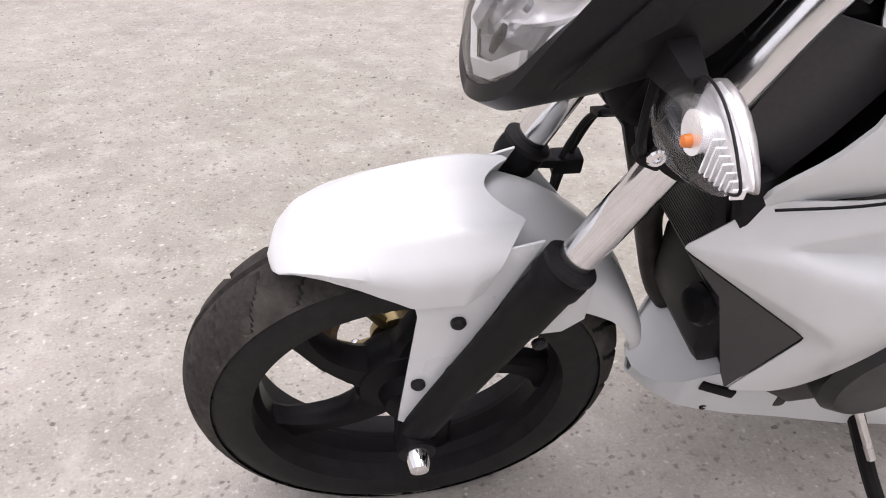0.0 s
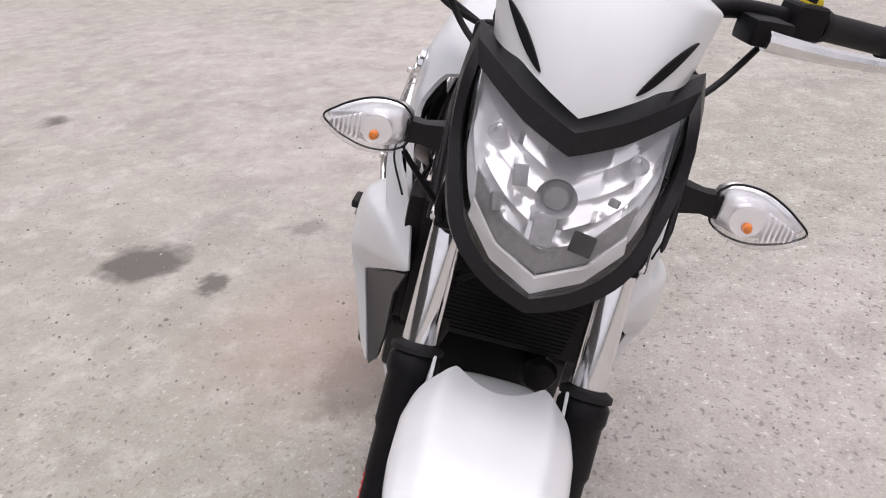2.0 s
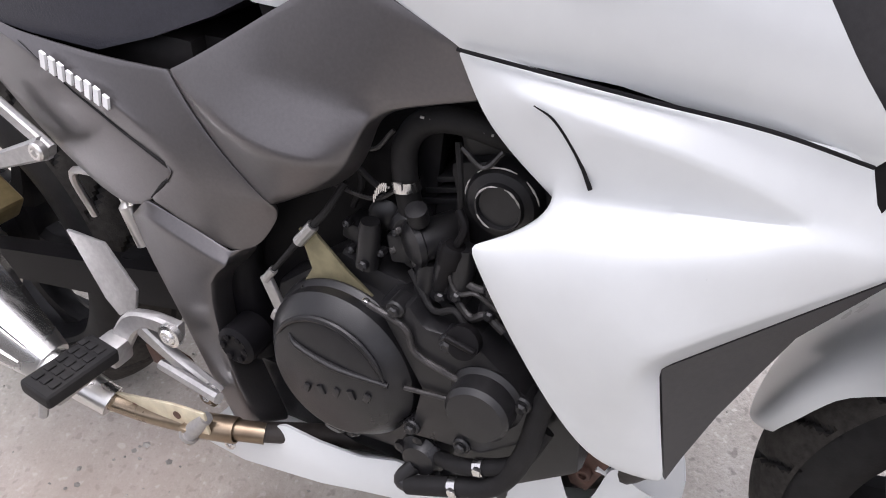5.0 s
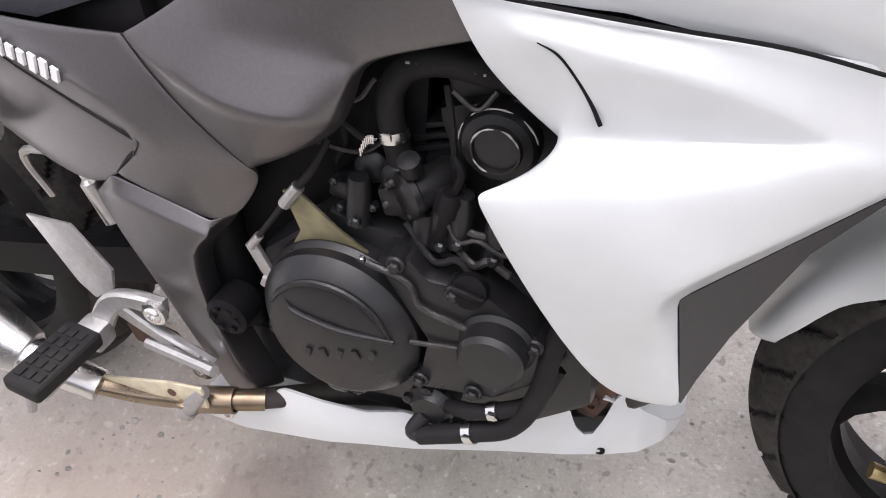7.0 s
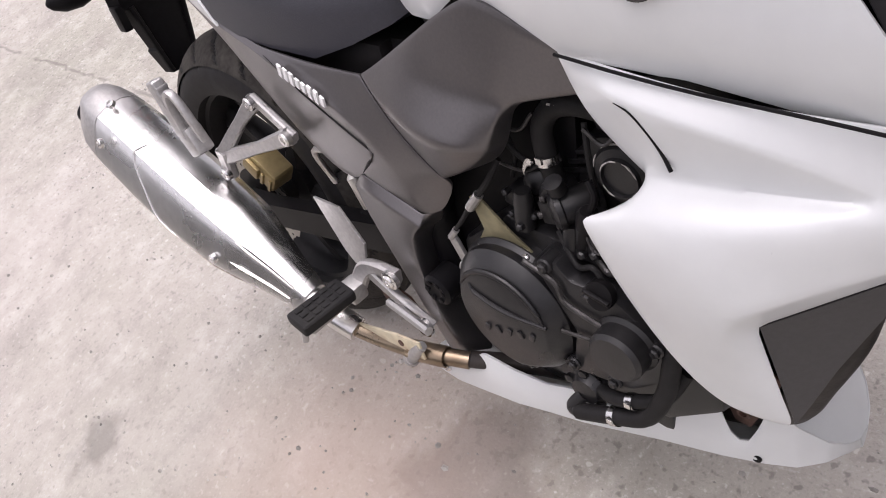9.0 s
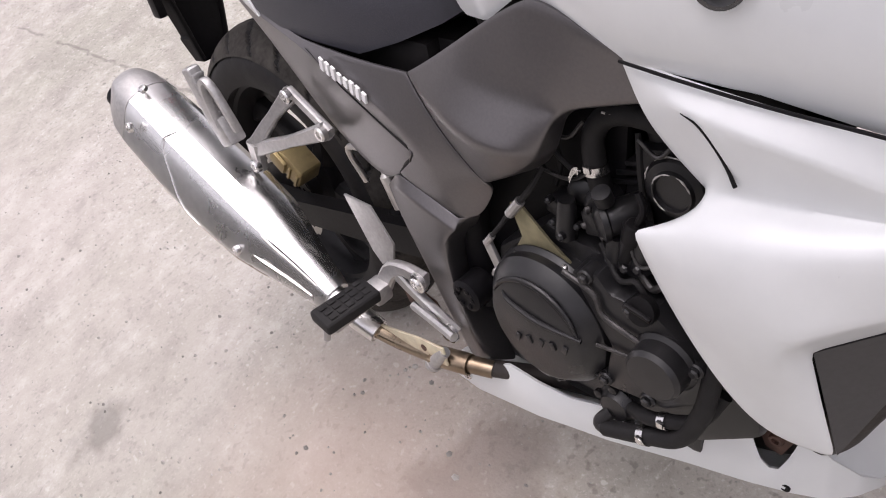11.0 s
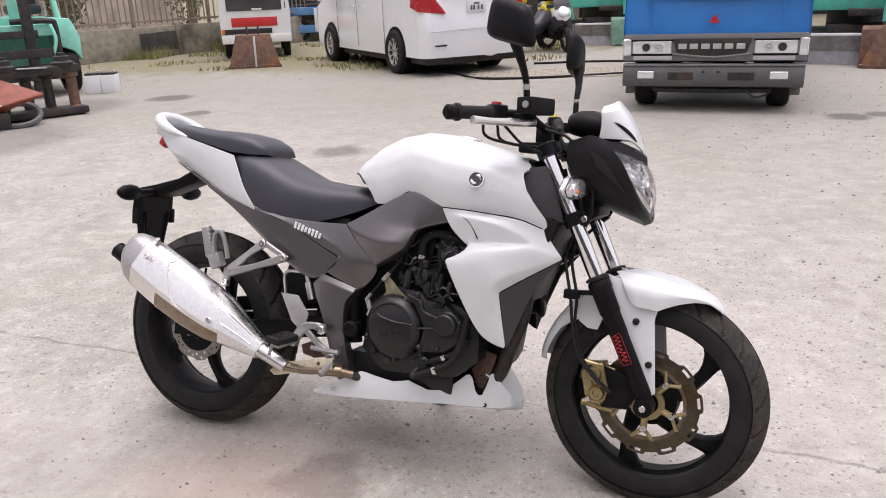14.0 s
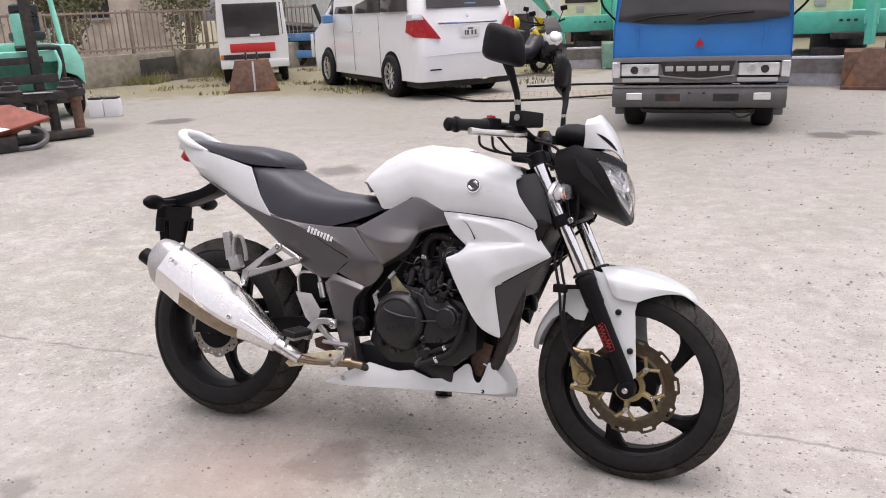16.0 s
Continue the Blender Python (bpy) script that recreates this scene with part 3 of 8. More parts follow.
for s in (-1, 1):
    y = 0.100 * s
    part("fork_tube", lathe([(0.0195, 0), (0.0205, 0.002), (0.0205, 0.425), (0.0195, 0.43)], fork_point(0.555, y), FORK, 28), CHROME, bike, "chromed fork tube", steer=True)
    d = FORK.normalized()
    base = fork_point(FZ + 0.002, y)
    slider = part("fork_slider", join(lathe([(0.018, 0.0), (0.0225, 0.03), (0.0235, 0.19), (0.0245, 0.20), (0.0245, 0.25), (0.0275, 0.258), (0.0275, 0.315), (0.0305, 0.322), (0.0305, 0.338), (0.026, 0.345), (0.021, 0.345)], base, d, 24),
                                         lathe([(0.012, -0.03), (0.024, -0.028), (0.027, 0.0), (0.024, 0.026), (0.012, 0.028)], (FX, y, FZ), (0, 1, 0), 20)), BLACK, bike, "black fork slider", steer=True)
    part("axle_pinch_bolt", bolt((FX, y + 0.0285 * s, FZ), (0, s, 0), 0.0095, 0.006), STEEL, slider, steer=True)
    part("dust_seal", lathe([(0.031, 0.346), (0.031, 0.352), (0.024, 0.356), (0.021, 0.356)], base, d, 24), RUBBER, slider, steer=True)
    if s < 0:
        axis_p = lambda f, dx: base + d * f + Vector((dx * 0.91, -math.sqrt(0.0237 ** 2 - dx * dx), dx * 0.42))
        zig = [axis_p(0.125 + 0.0019 * i, 0.0085 * math.sin(i * 1.15) * (0.45 + 0.55 * abs(math.sin(i * 0.37))) + 0.002 * math.sin(i * 0.21) - 0.0035) for i in range(42)]
        rim_ = [axis_p(f, x) for f, x in ((0.117, -0.015), (0.117, -0.003), (0.117, 0.009), (0.205, 0.009), (0.205, -0.003), (0.205, -0.015), (0.117, -0.015))]
        part("sticker", join(tube(zig, 0.0009, 6), tube(rim_, 0.0005, 6, curve=False)), DECAL_R, slider, "red scribbled sticker, worn", steer=True)
    clamp_c = fork_point(0.748, y)
    part("lower_clamp", join(lathe([(0.021, -0.017), (0.028, -0.017), (0.029, -0.014), (0.029, 0.014), (0.028, 0.017), (0.021, 0.017)], clamp_c, d, 22, closed=True),
                              box(clamp_c + Vector((-0.01, -0.055 * s, 0)), (0.05, 0.09, 0.032), (0, -25, 0), 0.006), box(clamp_c + Vector((0.027, 0.004 * s, 0.004)), (0.026, 0.024, 0.032), (0, -25, 0), 0.005)), BLACK, bike, steer=True)
    part("clamp_bolt", bolt(clamp_c + Vector((0.030, 0.016 * s, 0.005)), (0, s, 0), 0.0095, 0.005), CHROME, bike, steer=True)
    top_c = fork_point(0.925, y)
    part("upper_clamp", join(lathe([(0.0195, -0.018), (0.030, -0.018), (0.030, 0.014), (0.026, 0.018), (0.0195, 0.018)], top_c, d, 22, closed=True),
                              box(top_c + Vector((-0.012, -0.05 * s, 0.004)), (0.05, 0.09, 0.03), (0, -25, 0), 0.006)), BLACK, bike, steer=True)
part("steering_stem", tube([(0.30, 0, 0.90), (0.375, 0, 0.74)], 0.03, 16), BLACK, bike, steer=True)

# front fender: a crowned front shell with two pointed rear corners, a lower rear shell, side legs
FEND_R = ((57, 0.302), (59, 0.309), (64, 0.3165), (76, 0.322), (90, 0.333), (108, 0.355))
FEND_W = ((57, 0.014), (58, 0.028), (60, 0.042), (65, 0.058), (72, 0.074), (80, 0.086), (90, 0.093), (100, 0.095), (108, 0.084))
FEND_H = ((57, 0.002), (60, 0.004), (65, 0.008), (70, 0.019), (76, 0.038), (87, 0.078), (100, 0.085), (108, 0.050))
FEND_Y = ((0.0, 0.0), (0.50, 0.60), (0.56, 0.67), (0.78, 0.93), (0.86, 1.0), (1.0, 0.99))
FEND_DROP = ((0.0, 0.0), (0.50, 0.03), (0.56, 0.06), (0.78, 0.36), (0.86, 0.54), (1.0, 1.0))


def fender_front(u, v):
    w = 2 * v - 1
    c = abs(w)
    rear = 102 + 6.5 * (c / 0.5) ** 1.6 if c < 0.5 else 108 - 5 * (c - 0.5) / 0.5
    th = 57 + (rear - 57) * u
    r = at(FEND_R, th) - at(FEND_H, th) * at(FEND_DROP, c) - 0.004 * c
    y = at(FEND_W, th) * math.copysign(at(FEND_Y, c), w)
    return (FX + r * math.cos(radians(th)), y, FZ + r * math.sin(radians(th)))


def fender_rear(u, v):
    w = 2 * v - 1
    th = 100 + 68 * u
    c = abs(w)
    r = at(((100, 0.338), (115, 0.336), (140, 0.326), (168, 0.318)), th) - at(((100, 0.075), (125, 0.07), (145, 0.03), (168, 0.02)), th) * (1 - max(0.0, 1 - c ** 3.2) ** 0.75)
    y = at(((100, 0.070), (130, 0.074), (155, 0.068), (163, 0.055), (168, 0.03)), th) * math.copysign(1.0 - (1 - c) ** 1.75, w)
    return (FX + r * math.cos(radians(th)), y, FZ + r * math.sin(radians(th)))


fender = part("front_fender", surface(fender_front, 44, 40, 0.003), WHITE, bike, "glossy white front mudguard", sharp=30, steer=True)
part("rear_flap", surface(fender_rear, 28, 20, 0.003), WHITE, fender, "glossy white rear half of the mudguard", sharp=50, steer=True)
for s in (-1, 1):
    leg = shell([(0.672, -0.079, 0.545), (0.655, -0.081, 0.530), (0.650, -0.083, 0.506), (0.658, -0.088, 0.42), (0.668, -0.097, 0.318), (0.641, -0.097, 0.298), (0.612, -0.090, 0.415),
                 (0.602, -0.089, 0.428), (0.560, -0.085, 0.52), (0.521, -0.078, 0.612), (0.560, -0.076, 0.60), (0.620, -0.079, 0.575)],
                [(0, 1, 2, 11), (2, 3, 7, 8), (3, 4, 5, 6), (3, 6, 7), (2, 8, 9, 10, 11)], 0.004, 2, 0.0012)
    part("side_leg", flip(leg) if s > 0 else leg, WHITE, fender, sharp=30, steer=True)
    back = shell([(0.510, -0.076, 0.600), (0.535, -0.080, 0.545), (0.505, -0.080, 0.460), (0.478, -0.080, 0.462), (0.452, -0.076, 0.478), (0.450, -0.070, 0.530)], [(0, 1, 2, 3, 4, 5)], 0.004, 0, 0.001)
    part("rear_leg", flip(back) if s > 0 else back, WHITE, fender, steer=True)
    for x, z in ((0.604, 0.497), (0.645, 0.390), (0.503, 0.446)):
        part("fender_bolt", lathe([(0.009, -0.002), (0.009, 0.003), (0.006, 0.006), (0.0005, 0.0065)], (x, (0.0925 if x > 0.62 else 0.0865) * s, z), (0, s, 0), 14), DARK, fender, steer=True)

# front brake caliper with its pins and hoses
caliper = part("front_caliper", join(box((0.515, -0.070, 0.318), (0.058, 0.050, 0.11), (0, -12, 0), 0.010, 3), box((0.492, -0.084, 0.318), (0.028, 0.03, 0.075), (0, -12, 0), 0.008, 3)), GOLD, bike, "gold anodised brake caliper", steer=True)
for z, x in ((0.345, 0.508), (0.295, 0.519)):
    part("piston_boss", lathe([(0.021, -0.01), (0.021, 0.008), (0.017, 0.014), (0.010, 0.014), (0.009, 0.009), (0.0005, 0.009)], (x, -0.095, z), (0, -1, 0), 22), GOLD, caliper, steer=True)
for z in (0.362, 0.276):
    part("caliper_bolt", bolt((0.497, -0.100, z), r=0.008, h=0.007), STEEL, caliper, steer=True)
part("caliper_bracket", join(plate([(0.53, 0.37), (0.59, 0.355), (0.62, 0.30), (0.60, 0.262), (0.53, 0.258), (0.55, 0.31)], -0.095, 0.012, 0.002)), BLACK, caliper, steer=True)
for z in (0.372, 0.262):
    part("slide_pin", tube([(0.478, -0.088, z), (0.515, -0.088, z - 0.006), (0.56, -0.088, z - 0.012)], [0.009, 0.007, 0.006], 10), GOLD, caliper, steer=True)
for dx, dy in ((0.0, 0.0), (0.014, 0.010)):
    part("brake_hose", tube([(0.415 + dx, 0.02 + dy, 0.735), (0.405 + dx, -0.055 + dy, 0.680), (0.412 + dx, -0.105 + dy, 0.640), (0.423 + dx, -0.118 + dy, 0.600), (0.436 + dx, -0.120 + dy, 0.545), (0.446 + dx * 0.3, -0.120 + dy, 0.470), (0.466 + dx * 0.3, -0.120 + dy, 0.395), (0.512, -0.120 + dy, 0.342), (0.556, -0.116 + dy, 0.306)], 0.0043, 8), RUBBER, bike, "black brake hose", steer=True)
part("hose_guide", join(box((0.438, -0.116, 0.553), (0.040, 0.028, 0.024), (0, 0, 0), 0.004), box((0.478, -0.108, 0.560), (0.060, 0.012, 0.013), (0, -5, 0), 0.003)), BLACK, bike, steer=True)
part("hose_tie", box((0.414, -0.090, 0.648), (0.030, 0.030, 0.008), (25, 0, 0), 0.002), BLACK, bike, "black cable tie", steer=True)

# ---- headlight ----
LENS_KEYS = ((0.0, 0.898), (0.045, 0.913), (0.100, 0.938), (0.102, 0.902), (0.095, 0.866), (0.076, 0.815), (0.045, 0.784), (0.0, 0.761))
HOUSE_KEYS = ((0.0, 0.930), (0.050, 0.946), (0.112, 0.969), (0.117, 0.930), (0.111, 0.868), (0.093, 0.800), (0.055, 0.762), (0.0, 0.739))
BACK_KEYS = ((0.0, 0.955), (0.060, 0.958), (0.096, 0.950), (0.106, 0.915), (0.102, 0.872), (0.086, 0.830), (0.052, 0.805), (0.0, 0.796))


def lens_x(y, z):
    return 0.612 - 3.4 * (z - 0.81) ** 2 - 4.8 * y * y - (0.06 * max(0.0, z - 0.87))


def outline(keys, k=5):
    """A closed outline (y, z) that mirrors the keys of one half."""
    half = []
    for (a, b), (c, d) in zip(keys[:2], keys[1:3]):
        half += [(a + (c - a) * i / k, b + (d - b) * i / k) for i in range(k)]
    half += [(p.x, p.y) for p in smooth_path([(y, z, 0) for y, z in keys[2:]], k)]
    return half + [(-y, z) for y, z in half[-2:0:-1]]


lens_o, house_o, back_o = outline(LENS_KEYS), outline(HOUSE_KEYS), outline(BACK_KEYS)
loops = [[(lens_x(y, z) - 0.012, y, z) for y, z in lens_o],
         [(lens_x(y, z) + 0.001, y * 1.01, z) for y, z in lens_o],
         [(lens_x(y, z) + 0.003 - 0.40 * min(0.055, max(0.0, z - 0.885)), y * 0.35 + q * 0.65, z * 0.35 + w * 0.65) for (y, z), (q, w) in zip(lens_o, house_o)],
         [(lens_x(y, z) - 0.006, y, z) for y, z in house_o],
         [(0.6 * lens_x(y, z) + 0.4 * (0.40 + 0.25 * max(0, 0.88 - w)) - 0.004, 0.6 * y + 0.4 * q + 0.004 * np.sign(y), 0.6 * z + 0.4 * w) for (y, z), (q, w) in zip(house_o, back_o)],
         [(0.395 + 0.45 * max(0, 0.90 - z), y, z) for y, z in back_o]]
housing = part("headlight_housing", rings(loops, caps=False), DARK, bike, "dark grey headlight surround", sharp=28, steer=True)
bm = bmesh.new()
bm.faces.new([bm.verts.new((0.397 + 0.45 * max(0, 0.90 - z), y * 0.99, z)) for y, z in back_o])
part("back_cover", bm, BLACK, housing, steer=True)
for s in (-1, 1):
    ridge = shell([(0.455, -0.119, 0.935), (0.500, -0.120, 0.905), (0.560, -0.112, 0.82), (0.545, -0.116, 0.835), (0.480, -0.124, 0.885)], [(0, 1, 2, 3, 4)], 0.006, 0, 0.002)
    part("side_ridge", flip(ridge) if s > 0 else ridge, DARK, housing, steer=True)


LENS_LOW = sorted((y, z) for y, z in lens_o if y >= 0 and z < 0.88) + [(0.099, 0.922)]


def lens_surface(u, v):
    w = 2 * v - 1
    y = 0.099 * w
    top = at(((0, 0.898), (0.045, 0.913), (0.099, 0.938)), abs(y))
    low = at(LENS_LOW, abs(y))
    z = top + (low - top) * u
    return (lens_x(y, z), y, z)


lens = part("lens", surface(lens_surface, 20, 28, 0.0025), CLEAR, housing, "clear headlight lens", sharp=60, steer=True)
lens.visible_shadow = False


def bowl(cy, cz, r, depth, x0):
    return lathe([(r, 0), (r * 0.9, -depth * 0.35), (r * 0.65, -depth * 0.7), (r * 0.3, -depth), (0.006, -depth * 1.04)], (x0, cy, cz), (1, 0, 0.05), 26, caps=False)


def reflector_back(u, v):
    x, y, z = lens_surface(u, v)
    i, j = min(4, int(u * 5)), min(6, int(v * 7))
    tilt = math.tan(math.radians(26 + 9 * math.sin(j * 2.3 + i * 1.7)))
    turn = math.tan(math.radians(9 * math.sin(j * 1.1 + i * 2.9)))
    return (min(x - 0.008, x - 0.026 - 0.010 * math.sin(u * math.pi) + tilt * (u * 5 - i - 0.5) * 0.030 + turn * (v * 7 - j - 0.5) * 0.024), y * 0.97, z - 0.006 + 0.012 * u)


part("reflector", surface(reflector_back, 30, 42), REFLECT, housing, "faceted chrome reflector", sharp=20, steer=True)
for cy, cz, r in ((0.0, 0.858, 0.019), (-0.066, 0.893, 0.009), (0.066, 0.893, 0.009)):
    part("lamp_bowl", bowl(cy, cz, r, 0.02, lens_x(cy, cz) - 0.016), REFLECT, housing, sharp=60, steer=True)
part("bulb_shield", lathe([(0.014, 0), (0.014, 0.006), (0.011, 0.012), (0.0005, 0.014)], (0.573, 0.0, 0.858), (1, 0, 0), 18), TRIMGREY, housing, steer=True)
# grey and dark pieces added to imitate dark reflections in the reflector
for cy, cz, wy, wz, tint in ((0.034, 0.822, 0.022, 0.020, DARK), (-0.004, 0.828, 0.020, 0.030, TRIMGREY), (-0.036, 0.868, 0.014, 0.020, TRIMGREY), (0.052, 0.862, 0.010, 0.008, TRIMGREY), (-0.052, 0.838, 0.008, 0.018, TRIMGREY)):
    part("dark_reflection_patch", box((lens_x(cy, cz) - 0.017, cy, cz), (0.006, wy, wz), (0, -26, 90 * -cy * 6), 0.002), tint, housing, steer=True)


def lamp_v(low, high, depth):
    """A V-shaped band inside the lamp between two lines of (y, z)."""
    pts = low + high[::-1]
    return rings([[(lens_x(y, z) - depth - d, y, z) for y, z in pts] for d in (0, 0.006)])


V0 = [(-0.074, 0.818), (-0.044, 0.787), (0.0, 0.764), (0.044, 0.787), (0.074, 0.818)]
V1 = [(-0.072, 0.834), (-0.042, 0.803), (0.0, 0.783), (0.042, 0.803), (0.072, 0.834)]
V2 = [(-0.076, 0.858), (-0.040, 0.824), (0.0, 0.806), (0.040, 0.824), (0.076, 0.858)]
part("chrome_lip", lamp_v(V0, V1, 0.006), DECAL_W, housing, "bright trim at the foot of the lamp", steer=True)
part("grey_band", lamp_v(V1, V2, 0.016), TRIMGREY, housing, "ribbed grey band inside the lamp", steer=True)


def visor(u, v):
    """The flyscreen: a pointed shield whose flanks sweep back."""
    w = 2 * v - 1
    c = abs(w)
    low = 0.929 + 0.032 * min(1.0, c / 0.66)
    z = low + (1.064 - 0.02 * c * c - low) * u
    dz = z - 0.934
    y = (0.095 + 0.012 * u) * w * (1.0 - 0.30 * max(0.0, u - 0.8) / 0.2)
    return (0.571 - 0.17 * dz - 3.0 * dz * dz - (0.03 * c * c + 0.06 * c ** 5) * (1 - 0.55 * u), y, z)


def visor_slot(u, v):
    """A leaf-shaped opening that follows the shield."""
    k = u
    c = 0.44 + 0.42 * k
    low = 0.929 + 0.032 * min(1.0, c / 0.66)
    z = 0.957 + 0.045 * k + (v - 0.5) * 0.014 * math.sin(math.pi * min(1.0, 0.02 + 0.98 * k)) ** 0.7
    x, y, z = visor((z - low) / (1.064 - 0.02 * c * c - low), 0.5 - 0.5 * c)
    return (x + 0.0022, y - 0.0010, z + 0.0012)


flyscreen = part("flyscreen", surface(visor, 28, 32, 0.004), WHITE, bike, "white pointed flyscreen over the headlight", sharp=50, steer=True)
for s in (-1, 1):
    slot = surface(visor_slot, 12, 4, 0.003)
    part("vent_slot", flip(slot) if s > 0 else slot, BLACK, flyscreen, steer=True)
pod = part("instrument_pod", rings([[(x, hw * math.cos(a), z + hh * math.sin(a)) for a in np.arange(16) * math.pi / 8] for x, z, hw, hh in
                                    ((0.368, 1.002, 0.030, 0.012), (0.374, 1.000, 0.048, 0.028), (0.400, 1.001, 0.056, 0.036), (0.430, 0.998, 0.056, 0.040), (0.460, 0.992, 0.052, 0.038), (0.510, 0.978, 0.03, 0.02))]), BLACK, bike, "black instrument pod", sharp=60, steer=True)

# indicators
RIM_I = [(-0.048, 0.016, 1), (-0.036, 0.0275, 1), (-0.018, 0.0315, 1), (0.000, 0.0300, 1), (0.018, 0.0235, 1), (0.034, 0.0145, 1), (0.049, 0.0015, 1), (0.034, 0.0145, -1), (0.018, 0.0235, -1), (0.000, 0.0300, -1), (-0.018, 0.0315, -1),
         (-0.036, 0.0275, -1), (-0.048, 0.016, -1), (-0.048, 0.016, 1)]
for s in (-1, 1):
    c = Vector((0.450, -0.212, 0.832)) if s < 0 else Vector((0.478, 0.209, 0.844))
    loops = []
    for t, r in ((-0.050, 0.006), (-0.047, 0.018), (-0.036, 0.0275), (-0.018, 0.0315), (0.000, 0.0300), (0.018, 0.0235), (0.034, 0.0145), (0.045, 0.006), (0.049, 0.0015)):
        loops.append([c + Vector((r * 0.85 * math.cos(a), t * s, r * 0.92 * math.sin(a) - 0.10 * t)) for a in np.arange(24) * math.pi / 12])
    ind = part("front_indicator", rings([[Vector((c.x - 0.020 + (p.x - c.x) * 0.45, p.y, c.z + (p.z - c.z) * 0.98)) for p in l] for l in loops], caps=True), ALU, bike, "silver-backed clear front indicator", sharp=60, steer=True)
    ln = part("indicator_lens", rings([[Vector((c.x + (p.x - c.x) * 1.05 + 0.004, p.y, p.z)) for p in l] for l in loops]), CLEAR, ind, "clear ribbed lens", sharp=60, steer=True)
    ln.visible_shadow = False
    part("bulb", lathe([(0.004, 0), (0.0055, 0.006), (0.0045, 0.012), (0.0005, 0.014)], c + Vector((-0.002, -0.012 * s, -0.008)), (1, 0, 0), 12), AMBER, ind, "amber bulb", steer=True)
    part("bowl", join(lathe([(0.017, 0.010), (0.014, 0.0), (0.008, -0.006), (0.0005, -0.007)], c + Vector((-0.006, -0.014 * s, -0.002)), (1, 0, 0), 16)), REFLECT, ind, steer=True)
    part("indicator_reflector", rings([[Vector((c.x - 0.0175 + (p.x - c.x) * 0.45, c.y + (p.y - c.y) * 0.95, c.z + (p.z - c.z) * 0.94)) for p in l] for l in loops], caps=True), REFLECT, ind, sharp=60, steer=True)
    for i in range(7):
        part("rib", box(c + Vector((-0.004 - 0.0012 * i, (0.008 + 0.0056 * i) * s, -0.006 - 0.0010 * i)), (0.010, 0.0020, 0.030 - 0.0036 * i), (0, 0, 0), 0), REFLECT, ind, steer=True)
    part("lens_rim", tube([c + Vector((-0.006, t * s, r * 0.935 * k - 0.10 * t)) for t, r, k in RIM_I], 0.0013, 6), DARK, ind, "dark seam round the lens", steer=True)
    part("stalk", rings([[Vector((c.x - 0.014 + a * 0.55, y * s, c.z + 0.002 + b)) for a, b in ((-0.022 * k, -0.016 * k), (0.022 * k, -0.016 * k), (0.022 * k, 0.016 * k), (-0.022 * k, 0.016 * k))] for y, k in ((0.085, 1.35), (0.12, 1.05), (0.15, 0.72), (0.168, 0.80))]), DARK, ind, "dark grey stalk", steer=True)

# handlebar and controls
part("handlebar", tube([(0.175, -0.39, 1.0), (0.235, -0.25, 1.01), (0.29, -0.14, 1.012), (0.315, -0.07, 0.985), (0.315, 0.07, 0.985), (0.29, 0.14, 1.012), (0.235, 0.25, 1.01), (0.175, 0.39, 1.0)], 0.011, 12), BLACK, bike, "black handlebar", steer=True)
part("bar_clamp", join(box((0.31, -0.04, 0.965), (0.045, 0.03, 0.05), (0, 0, 0), 0.006), box((0.31, 0.04, 0.965), (0.045, 0.03, 0.05), (0, 0, 0), 0.006), box((0.30, 0, 0.93), (0.09, 0.2, 0.03), (0, 0, 0), 0.01)), BLACK, bike, steer=True)
for s in (-1, 1):
    d = Vector((-0.055, 0.125 * s, -0.008)).normalized()
    p = Vector((0.236, 0.255 * s, 1.010))
    grip = part("grip", join(lathe([(0.0145, 0), (0.019, 0.002), (0.019, 0.010), (0.0165, 0.014), (0.0165, 0.106), (0.022, 0.110), (0.022, 0.116), (0.018, 0.120)], p, d, 18)), RUBBER, bike, "black rubber grip", steer=True)
    part("bar_end", lathe([(0.0165, 0.121), (0.0185, 0.125), (0.0185, 0.142), (0.013, 0.147), (0.007, 0.147)], p, d, 18), BLACK, grip, steer=True)
    sw = part("switch_box", box(p - d * 0.022, (0.04, 0.045, 0.042), (0, 0, 24 * s), 0.008, 3), BLACK, bike, "black switch box", steer=True)
    part("switch_button", box(p - d * 0.018 + Vector((0, 0, 0.022)), (0.016, 0.022, 0.012), (0, 0, 24 * s), 0.003), REDPL if s < 0 else YELLOW, sw, "red kill switch" if s < 0 else "yellow button", steer=True)
    part("control_lever", tube([(0.325, 0.185 * s, 0.992), (0.318, 0.215 * s, 0.990), (0.297, 0.26 * s, 0.987), (0.262, 0.33 * s, 0.985), (0.240, 0.375 * s, 0.985)], [0.012, 0.011, 0.010, 0.0085, 0.0105], 10), STEEL, bike, "silver control lever", steer=True)
    part("lever_perch", box((0.30, 0.185 * s, 0.998), (0.045, 0.05, 0.03), (0, 0, 20 * s), 0.006), BLACK, bike, steer=True)
master = part("brake_reservoir", box((0.335, -0.20, 1.032), (0.055, 0.085, 0.042), (0, 0, -25), 0.006), BLACK, bike, "black brake fluid reservoir", steer=True)
part("sight_glass", lathe([(0.009, 0), (0.009, 0.003), (0.0005, 0.004)], (0.325, -0.247, 1.033), (-0.3, -1, 0), 14), ALU, master, steer=True)
